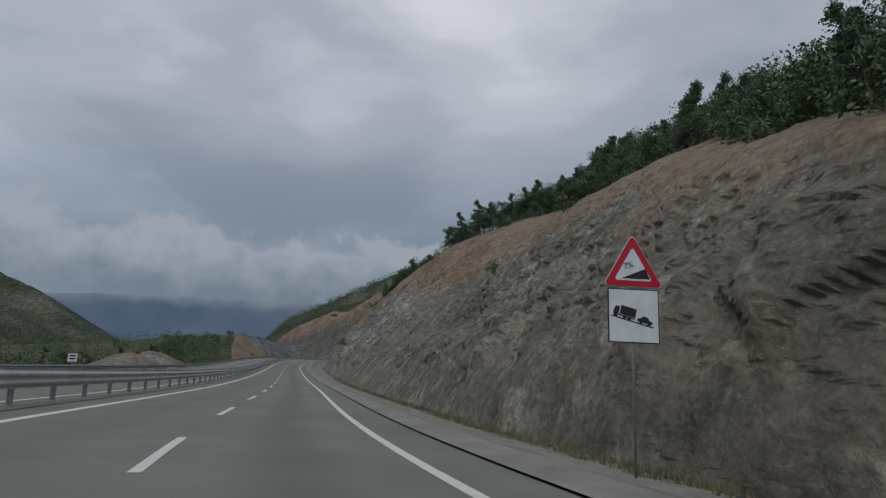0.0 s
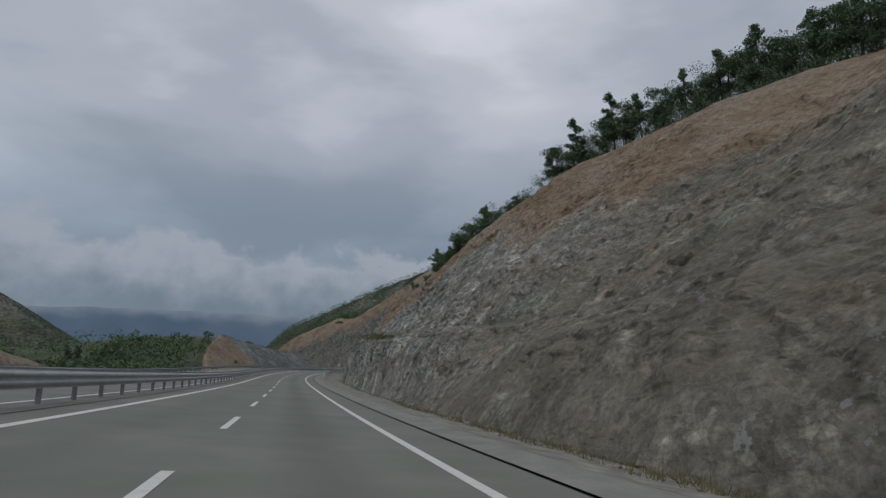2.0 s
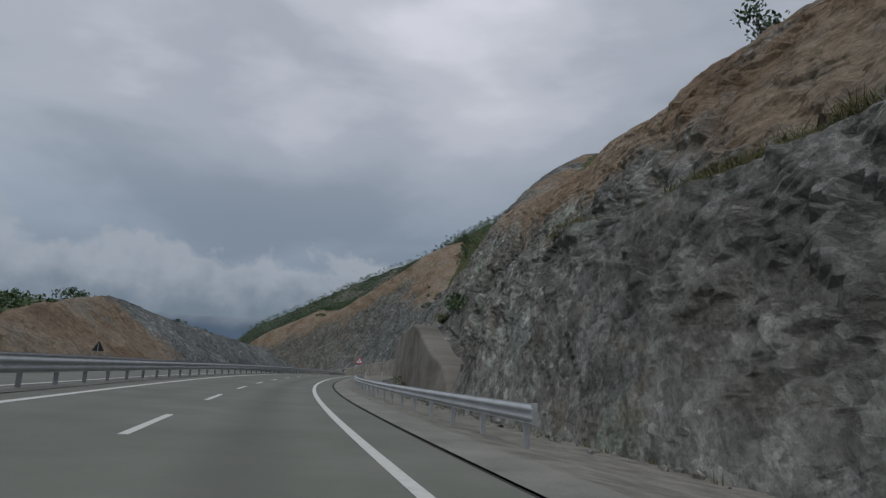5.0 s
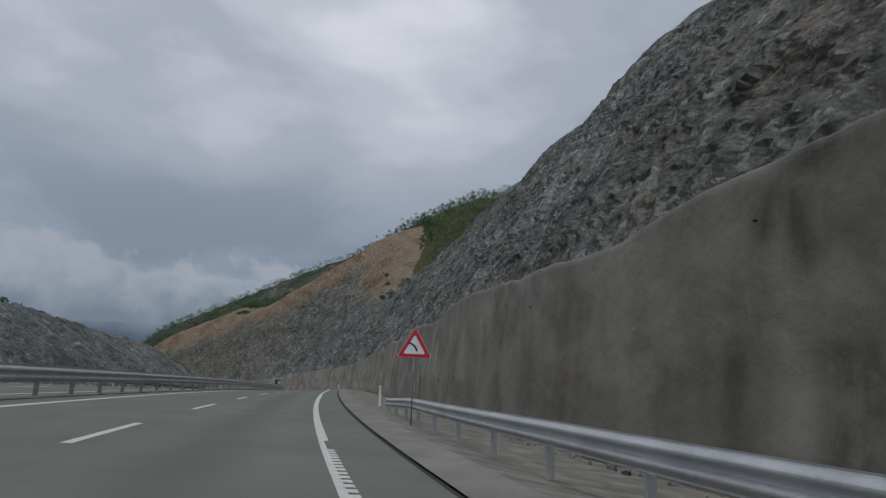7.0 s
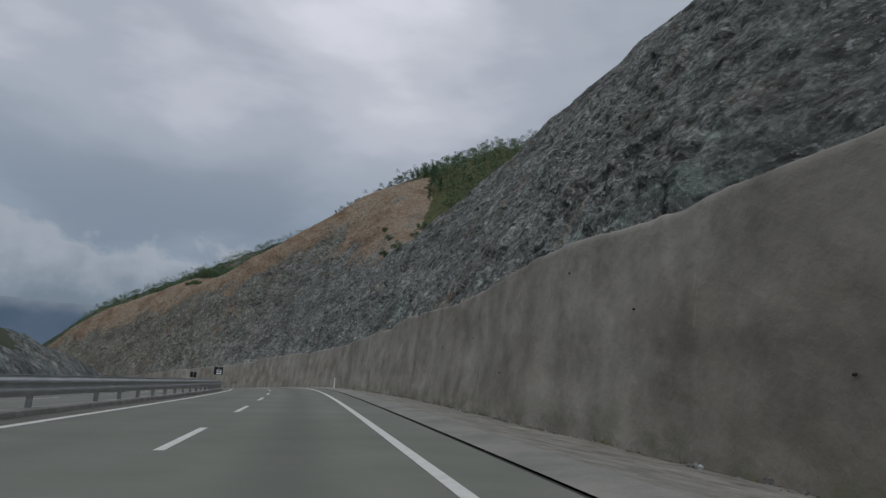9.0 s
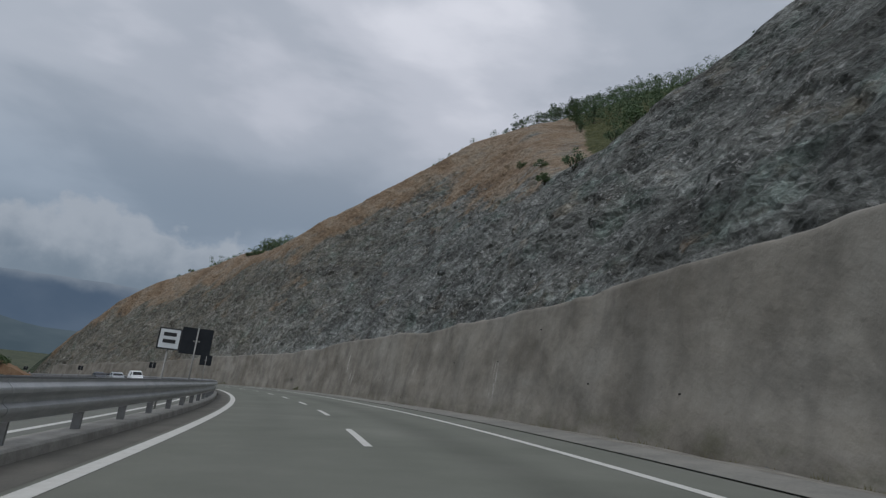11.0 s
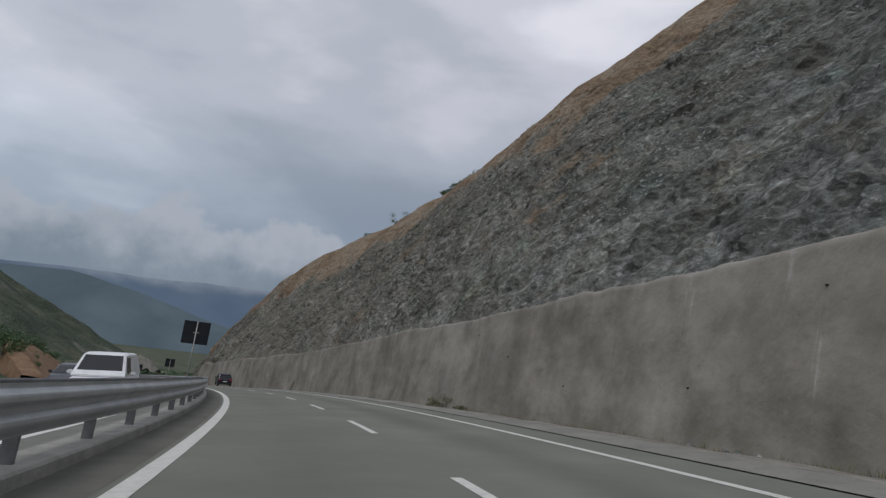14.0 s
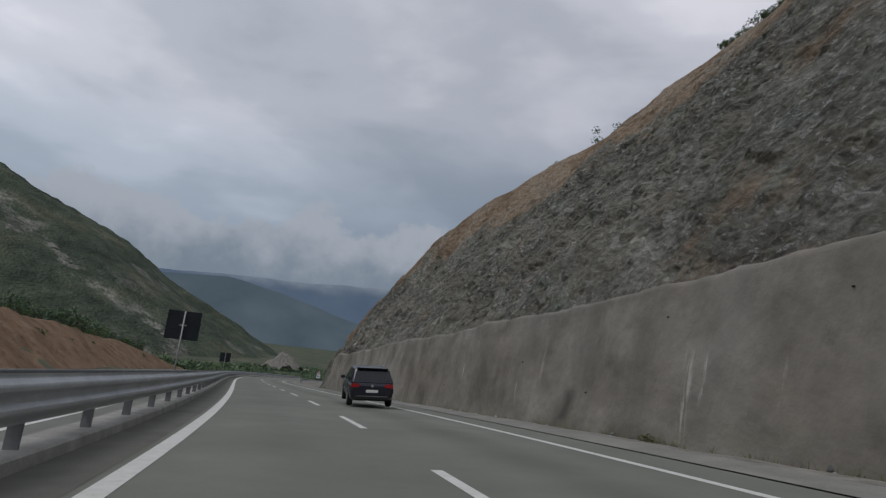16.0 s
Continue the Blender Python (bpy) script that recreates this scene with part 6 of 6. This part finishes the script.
# wood along the crest
s = -34.0
while s < 177:
    for lane, (a, b) in enumerate([(0.3, 2.2)]):
        d = a + (b - a) * plant_rng.rand()
        if not 150 < s < 153:
            plant(KINDS, on_slope(s + plant_rng.rand() * 2, hill_row(d, s)), np.interp(s, [20, 60, 75, 110, 130], [0.56, 0.80, 1.15, 1.20, 0.95]))
    s += 1.3
for s in np.arange(157, 175, 1.7):
    for d in (1.5, 5.0):
        plant(KINDS, on_slope(s, hill_row(d + 2 * plant_rng.rand(), s)), 0.88)
for s in np.arange(434, 486, 2.2):
    d = 1.0 + 5.0 * plant_rng.rand()
    plant(KINDS[:5], on_slope(s, hill_row(d, s)), 0.72 if s < 470 else 0.5)
for s in np.arange(489, 548, 3.0):
    plant(KINDS, on_slope(s, hill_row(15 + 6 * plant_rng.rand(), s)), 0.9)
for s in np.arange(536, 554, 1.4):
    plant(BUSHES, on_slope(s, 222 + 5 * plant_rng.rand()), 0.8)
for s in (541, 545, 549, 553, 556, 561, 566, 588, 590, 600, 606):
    plant(KINDS[:5] if s < 570 else BUSHES, on_slope(s, hill_row(0.8, s)), 0.6 if s < 570 else 1.0)
for s, h in ((212.5, 6.6), (214.5, 6.5), (182, 18), (170, 18), (120, 33), (60, 20), (75, 15), (432, 45), (418, 38), (410, 31), (404, 31), (399, 33), (396, 34)):
    i = int(np.abs(vs - s).argmin())
    plant(BUSHES, on_slope(s, int(np.argmax(H[i, :face_n] > h))), 1.1, "scrubby green bush rooted in the rock face")

for s, h in ((216.6, 6.3), (217.3, 6.3), (217.9, 6.2), (218.5, 6.2), (219.0, 6.2), (216.8, 6.4)):
    i = int(np.abs(vs - s).argmin())
    plant(WEEDS, on_slope(s, int(np.argmax(H[i, :face_n] > h))), 0.55, "olive scrub on the rock above the lining")

# closed wood further up, too dense to count
wood_rng = np.random.RandomState(5)
cs, rs, cs_back, rs_back = [], [], [], []
for s in np.arange(-38, 200, 2.2):
    for d in np.arange(2.6, 60, 3.4):
        if s > 173:
            continue
        p = on_slope(s + wood_rng.rand() * 2, hill_row(d + wood_rng.rand() * 3, s))
        low_wood = np.interp(s, [50, 70], [0.7, 1.0])
        for k in range(4):
            (cs if d < 16 else cs_back).append(p + wood_rng.normal(size=3) * [1.0, 1.0, 0.5] + [0, 0, low_wood * (1.6 + 1.3 * k)])
            (rs if d < 16 else rs_back).append(1.5)
for s in np.arange(-36, 176, 1.1):
    p = on_slope(s, hill_row(0.5 + 1.6 * wood_rng.rand(), s))
    for k in range(5 if 62 < s < 152 else 3):
        cs.append(p + wood_rng.normal(size=3) * [0.6, 0.6, 0.25] + [0, 0, 0.4 + 0.95 * k])
        rs.append(1.15 - 0.08 * k)
front_v, front_f = leaves(wood_rng, np.array(cs), np.array(rs) * 0.92, 120, 0.115)
cs, rs = cs_back, rs_back
for s in np.arange(384, 618, 3.2):
    deep = np.interp(s, [384, 400, 440, 470, 520, 618], [20, 70, 60, 45, 85, 40])
    for d in np.arange(14 if 484 < s < 535 else 9 if s < 434 else 10 if s > 592 else 3, deep, 4.2):
        p = on_slope(s + wood_rng.rand() * 2, hill_row(d + wood_rng.rand() * 3, s))
        for k in range(4):
            cs.append(p + wood_rng.normal(size=3) * [1.0, 1.0, 0.4] + [0, 0, 0.9 + 1.15 * k])
            rs.append(1.25)
ridge_xy = np.array([(-220, 757, 32), (-202, 750, 51), (-180, 740, 60), (-150, 725, 71), (-120, 710, 82), (-90, 690, 92), (-60, 670, 101), (-20, 640, 110)], float)
for k in range(700):
    a = wood_rng.rand() * (len(ridge_xy) - 1.001)
    p = ridge_xy[int(a)] * (1 - a % 1) + ridge_xy[int(a) + 1] * (a % 1)
    d = 26 * wood_rng.rand() ** 1.4
    p = p + [-0.5 * d, -0.85 * d, -0.90 * d]
    for q in range(2):
        cs.append(p + wood_rng.normal(size=3) * [1.4, 1.4, 0.5] + [0, 0, 1.0 + 1.3 * q])
        rs.append(1.7)
v, f = leaves(wood_rng, np.array(cs), np.array(rs) * 0.92, 46, 0.19)
v, f = np.concatenate([front_v, v]), np.concatenate([front_f, f + len(front_v)])
wood = mesh_object("woodland", v, f, leaf_a)
tagged(wood, "dense dark green wood covering the hilltop", "woodland", kind="stuff")


def left_place(s, d):
    """Ground beyond the far edge of the opposite road."""
    p = at(s, -17.0 - d, 0)
    i = (np.abs(gx[:, 0] - p[0])).argmin()
    j = (np.abs(gy[0] - p[1])).argmin()
    i, j = min(max(i, 1), gx.shape[0] - 2), min(max(j, 1), gx.shape[1] - 2)
    fx, fy = (p[0] - gx[i, 0]) / 4.0, (p[1] - gy[0, j]) / 4.0
    z = gz[i, j] + fx * (gz[i + 1, j] - gz[i - 1, j]) / 2 + fy * (gz[i, j + 1] - gz[i, j - 1]) / 2
    return np.array([p[0], p[1], z])


# trees and scrub beyond the opposite carriageway
for s, d, k in [(24, 16, 1.0), (34, 20, 1.1), (44, 15, 0.9), (52, 24, 1.2), (62, 18, 1.0), (70, 28, 1.3), (80, 22, 1.1), (90, 34, 1.4), (102, 30, 1.2), (112, 36, 1.4), (124, 26, 1.0), (134, 22, 1.1), (142, 28, 1.2), (150, 16, 0.9), (158, 22, 1.0), (166, 12, 0.8), (172, 18, 1.0), (178, 24, 1.1), (184, 12, 0.8), (190, 18, 1.0), (196, 26, 1.2), (202, 20, 1.0), (208, 24, 1.0), (214, 28, 0.9), (221, 24, 0.9), (228, 21, 0.7), (60, 44, 1.4), (84, 52, 1.5), (120, 56, 1.5), (150, 48, 1.4), (180, 44, 1.3)]:
    plant(KINDS, left_place(s, d), 0.72 * k, "green leafy tree below the opposite road")
for s, d in [(248, 17), (256, 15), (262, 16), (270, 13), (278, 14), (284, 12), (291, 13), (298, 12), (306, 14), (313, 13), (320, 12), (328, 13), (336, 14), (346, 12), (240, 20), (275, 18), (296, 19)]:
    plant(BUSHES if (int(s) + d) % 3 else KINDS[:2], left_place(s, d), 1.1 if (int(s) + d) % 3 else 0.45, "dark scrub bush on top of the bank")
for s, d in [(382, 6), (387, 9), (392, 12), (398, 8), (404, 15), (412, 22), (520, 12), (540, 14), (560, 13), (575, 10), (590, 11), (606, 9)]:
    plant(BUSHES + KINDS[1:2], left_place(s, d), 0.9)
cs, rs = [], []
for s in np.arange(-10, 236, 3.0):
    for d in np.arange(26, 150, 6.0):
        if wood_rng.rand() < 0.75:
            p = left_place(s + wood_rng.rand() * 3, d + wood_rng.rand() * 5)
            for k in range(2):
                cs.append(p + wood_rng.normal(size=3) * [1.3, 1.3, 0.5] + [0, 0, 0.8 + 1.3 * k])
                rs.append(1.7)
for s in np.arange(138, 240, 2.4):
    for d in np.arange(4, 27, 3.2):
        p = left_place(s + wood_rng.rand() * 2, d + wood_rng.rand() * 3 + np.interp(s, [196, 205, 230, 240], [0, 1, 6, 9]))
        for k in range(2):
            cs.append(p + wood_rng.normal(size=3) * [1.0, 1.0, 0.4] + [0, 0, 0.2 + np.interp(d, [4, 20], [0.3, 0.9]) * k])
            rs.append(1.2)
v, f = leaves(wood_rng, np.array(cs), np.array(rs), 36, 0.24)
cs2, rs2 = [], []
for s in np.arange(600, 736, 3.0):
    for d in np.concatenate([np.arange(2, 120, 5.0)]):
        if wood_rng.rand() < np.interp(d, [2, 20, 120], [0.35, 0.8, 0.9]):
            p = left_place(s + wood_rng.rand() * 3, d + wood_rng.rand() * 5)
            for k in range(2):
                cs2.append(p + wood_rng.normal(size=3) * [1.3, 1.3, 0.5] + [0, 0, 0.8 + 1.4 * k])
                rs2.append(1.6)
v2, f2 = leaves(wood_rng, np.array(cs2), np.array(rs2), 20, 0.36)
v, f = np.concatenate([v, v2]), np.concatenate([f, f2 + len(v)])
thicket = mesh_object("thicket", v, f, leaf_b)
tagged(thicket, "green thicket filling the valley beside the road", "thicket", kind="stuff")

def shade_rocks(ob, seed):
    """Uneven shade of the broken pieces of a bank."""
    me = ob.data
    n = len(me.vertices)
    me.attributes.new("facet", "FLOAT", "POINT").data.foreach_set("value", (0.40 + 0.18 * np.random.RandomState(seed).rand(n)).astype(np.float32))


# bare earth and rock on the near face of the opposite bank
bs = np.arange(196.0, 400.0, 1.0)
bd = np.linspace(-0.6, 1.0, 26)
top = np.maximum(np.interp(bs, LEFT_S, LEFT_H), 0.0)
BD = np.where(bd < 0, bd, bd)[None] * (top[:, None] / 0.78 + 1.0) * np.where(bd < 0, 0.5, 1.0)[None]
BH = np.minimum(0.78 * np.maximum(BD, 0), top[:, None]) + 0.12
BH[:, -1] -= np.minimum(top + 0.6, 3.0)
BD[:, -1] += 1.0
cut = 0.55 * field(np.stack([np.broadcast_to(bs[:, None], BD.shape) / 5, BD / 5, BH / 5], -1), 5, 0.55, True) * np.clip(BD / 2, 0, 1)
bank_cut = sheet("earth_bank", at(bs[:, None], -17.0 - BD, BH - 0.25 + cut), rock_mat, False)
tagged(bank_cut, "cut bank of grey rock and orange earth beside the opposite road", "earth bank", kind="structure")
orange = np.broadcast_to(np.interp(bs, [196, 240, 250, 262, 400], [1.0, 0.9, 0.30, -0.25, -0.1])[:, None], BD.shape)
bank_cut.data.attributes.new("earth", "FLOAT", "POINT").data.foreach_set("value", orange.ravel().astype(np.float32))
bank_cut.data.attributes.new("green", "FLOAT", "POINT").data.foreach_set("value", (np.clip((BH / (top[:, None] + 0.3) - 0.85) * 3, 0, 0.5)).ravel().astype(np.float32))
shade_rocks(bank_cut, 51)
bank_cut.data.attributes.new("schist_and_shade", "FLOAT", "POINT").data.foreach_set("value", np.full(BD.size, 0.75, np.float32))
face_uv(bank_cut, np.broadcast_to(bs[:, None], BD.shape), 1.27 * BD, BD, BH + cut)
bs2 = np.arange(505.0, 632.0, 1.0)
top2 = np.interp(bs2, [505, 515, 545, 600, 632], [0.0, 2.4, 4.6, 3.4, 0.0])
BD2 = np.linspace(0, 1, 22)[None] * (top2[:, None] / 0.74 + 2.0)
BH2 = np.minimum(0.74 * BD2, top2[:, None]) + 0.05
BH2[:, -1] -= np.minimum(top2 + 0.6, 3.0)
cut2 = 0.5 * field(np.stack([np.broadcast_to(bs2[:, None], BD2.shape) / 5, BD2 / 5, BH2 / 5 + 4], -1), 5, 0.55, True) * np.clip(BD2 / 2, 0, 1)
bank2 = sheet("earth_bank", at(bs2[:, None], -17.2 - BD2, BH2 + cut2 - 0.1), orange_earth, False)
tagged(bank2, "bare orange earth bank beside the opposite road", "earth bank", kind="structure")
bank2.data.attributes.new("earth", "FLOAT", "POINT").data.foreach_set("value", np.ones(BD2.size, np.float32))
for k, s in enumerate(np.arange(512, 612, 2.3)):
    rise_ = float(np.interp(s, bs2, top2))
    out = rise_ / 0.74 + (0.6 + 1.3 * (k % 3) if k % 4 else -0.45 * rise_)
    plant(BUSHES, at(s, -17.2 - out, rise_ * (1.0 if k % 4 else 0.58) - 0.15), 1.15 if k % 4 else 0.55, "green scrub bush on the orange earth bank")
bs3 = np.arange(82.0, 132.0, 1.0)
top3 = np.interp(bs3, [82, 95, 104, 112, 122, 132], [0, 2.4, 1.4, 3.0, 1.8, 0])
BD3 = np.linspace(0, 1, 22)[None] * 9.0 + 0 * bs3[:, None]
BH3 = top3[:, None] * np.sin(np.linspace(0, math.pi, 22))[None] ** 0.7 - 0.2
bank3 = sheet("earth_bank", at(bs3[:, None], -17.4 - BD3, BH3 + 0.25 * field(np.stack([np.broadcast_to(bs3[:, None], BD3.shape) / 3, BD3 / 3, BH3], -1), 4)), rock_mat, False)
tagged(bank3, "low brown heaps of earth and rock beside the opposite road", "earth bank", kind="structure")
bank3.data.attributes.new("earth", "FLOAT", "POINT").data.foreach_set("value", np.full(BD3.size, 0.55, np.float32))

shade_rocks(bank3, 52)
face_uv(bank3, np.broadcast_to(bs3[:, None], BD3.shape), 1.2 * BD3, BD3, BH3 + 0 * BD3)

# loose stones at the foot of the slope
st_rng = np.random.RandomState(9)
ico = bmesh.new()
bmesh.ops.create_icosphere(ico, subdivisions=1, radius=1)
iv, jf = np.array([v.co[:] for v in ico.verts]), [[q.index for q in f_.verts] for f_ in ico.faces]
ico.free()
V, F = [], []
for k in range(2100):
    heap = k >= 1700
    s = 254 + 22 * st_rng.rand() if heap else -5 + 640 * st_rng.rand()
    o = foot(s) - 0.1 - (1.7 if heap else 1.3) * st_rng.rand() ** 1.6
    r = (0.05 if heap else 0.03) + (0.10 if heap else 0.11) * st_rng.rand() ** 3
    p = at(s, o, float(verge_height(np.array(s), np.array(o))) + 0.3 * r)
    base = len(V) * len(iv)
    V.append(iv * (r * (0.6 + 0.7 * st_rng.rand(3))) * (0.8 + 0.4 * st_rng.rand(len(iv), 1)) + p)
    F += [[base + q for q in t] for t in jf]
stones = mesh_object("loose_stones", np.concatenate(V), F, rock_mat)
stone_v = np.concatenate(V)
face_uv(stones, stone_v[:, 0] + stone_v[:, 1], stone_v[:, 2] * 2 + stone_v[:, 0], stone_v[:, 1], stone_v[:, 2])
stones.data.attributes.new("facet", "FLOAT", "POINT").data.foreach_set("value", np.repeat(0.3 + 0.4 * st_rng.rand(len(V)), len(iv)).astype(np.float32))
tagged(stones, "scattered grey broken stones below the slope", "stones", kind="stuff")

# dry grass and weeds along the foot of slope and lining
gr = np.random.RandomState(14)
V, F = [], []
for k in range(7600):
    s = -5 + 630 * gr.rand() if k % 3 else -5 + 120 * gr.rand()
    density = np.interp(s, [-5, 70, 120, 200, 300, 330, 420, 500, 620], [0.9, 0.5, 0.2, 0.3, 0.3, 0.5, 0.8, 0.9, 0.9])
    if gr.rand() > density:
        continue
    o = foot(s) - (1.6 if s < 110 else 0.8) * gr.rand() ** 1.5 + 0.05
    p = at(s, o, float(verge_height(np.array(s), np.array(o))) - 0.03)
    n = 9
    hgt = 0.08 + 0.26 * gr.rand() ** 2
    for q in range(n):
        a, b2 = gr.rand() * 6.283, gr.normal(size=2) * 0.10
        d = np.array([math.cos(a), math.sin(a), 0]) * 0.015
        root = p + np.array([b2[0], b2[1], 0])
        tipp = root + np.array([gr.normal() * 0.09, gr.normal() * 0.09, hgt * (0.6 + 0.6 * gr.rand())])
        base = 3 * len(V)
        V.append(np.stack([root - d, root + d, tipp]))
        F.append((base, base + 1, base + 2))
# tall grass on the ledge half way up the cut
for k in range(2200):
    s = 138 + 50 * gr.rand()
    if field(np.array([[s / 5.0, 3.0, 8.0]]), 3)[0] < -0.1 + 0.4 * gr.rand():
        continue
    i = int(np.abs(vs - s).argmin())
    row = int(np.argmax(H[i, :face_n] > np.interp(s, [136, 143, 158, 170, 186], [5.6, 6.1, 6.9, 7.4, 7.8]) + 0.1)) + gr.randint(-2, 6)
    p = on_slope(s, row)
    hgt = 0.12 + 0.34 * gr.rand()
    for q in range(9):
        a, b2 = gr.rand() * 6.283, gr.normal(size=2) * 0.22
        d = np.array([math.cos(a), math.sin(a), 0]) * 0.022
        root = p + np.array([b2[0], b2[1], -0.1])
        tipp = root + np.array([gr.normal() * 0.16, gr.normal() * 0.16, hgt * (0.6 + 0.6 * gr.rand())])
        base = 3 * len(V)
        V.append(np.stack([root - d, root + d, tipp]))
        F.append((base, base + 1, base + 2))
grass = mesh_object("dry_grass", np.concatenate(V), F, dry)
tagged(grass, "yellow-green dry grass tufts on the slope's foot and ledge", "grass", kind="stuff")

# ---- weeds at the foot of the lining ----
for s, o, k in ((434.6, 11.15, 0.36), (435.6, 11.25, 0.42), (437.0, 11.2, 0.28), (431.5, 11.15, 0.3), (471.0, 11.1, 0.42), (474.5, 11.1, 0.5), (476.5, 11.1, 0.3), (486.0, 11.1, 0.28), (514.5, 11.1, 0.4), (216.2, 11.4, 0.8), (217.6, 11.4, 0.6)):
    p = at(s, o, float(verge_height(np.array(s), np.array(o))))
    plant(WEEDS, p, k, "olive green weeds growing against the concrete lining")


# ---- the valley beyond the bend ----
mx_, my_ = np.meshgrid(np.linspace(-1, 1, 40), np.linspace(-1, 1, 40), indexing="ij")
bump_h = np.clip(1 - np.hypot(mx_, my_), 0, 1) ** 0.9 * 12 + 4.0 * field(np.stack([mx_ * 4, my_ * 4, mx_ * 0], -1), 4) - 8
mound = sheet("scree_mound", np.stack([-405 + mx_ * 13, 855 + my_ * 16, bump_h - 15], -1), gravel, False)
tagged(mound, "bare pale mound of quarried rubble in the valley", "rubble mound", kind="structure")

# wood and scrub on the valley floor beyond the bend
far_rng = np.random.RandomState(31)
wx, wy = -470 + 330 * far_rng.rand(5200), 560 + 420 * far_rng.rand(5200)
wst, wof = nearest(wx, wy)
clear = ((wof < -24) | (wst > 735)) & (np.hypot(wx + 405, wy - 855) > 24) & (field(np.stack([wx / 45, wy / 45, wx * 0], -1), 3) > -0.15)
wx, wy = wx[clear], wy[clear]
ai, aj = np.searchsorted(gx[:, 0], wx) - 1, np.searchsorted(gy[0], wy) - 1
u_, v_ = (wx - gx[ai, 0]) / (gx[ai + 1, 0] - gx[ai, 0]), (wy - gy[0, aj]) / (gy[0, aj + 1] - gy[0, aj])
wz = gz[ai, aj] * (1 - u_) * (1 - v_) + gz[ai + 1, aj] * u_ * (1 - v_) + gz[ai, aj + 1] * (1 - u_) * v_ + gz[ai + 1, aj + 1] * u_ * v_
tops = np.stack([wx, wy, wz], -1)
cs3 = np.concatenate([tops + [0, 0, 1.2], tops + [0.4, 0.2, 3.0]])
v, f = leaves(far_rng, cs3, np.full(len(cs3), 2.2), 16, 0.75)
valley_wood = mesh_object("valley_wood", v, f, leaf_a)
tagged(valley_wood, "dark green wood on the valley floor beyond the bend", "woodland", kind="stuff")
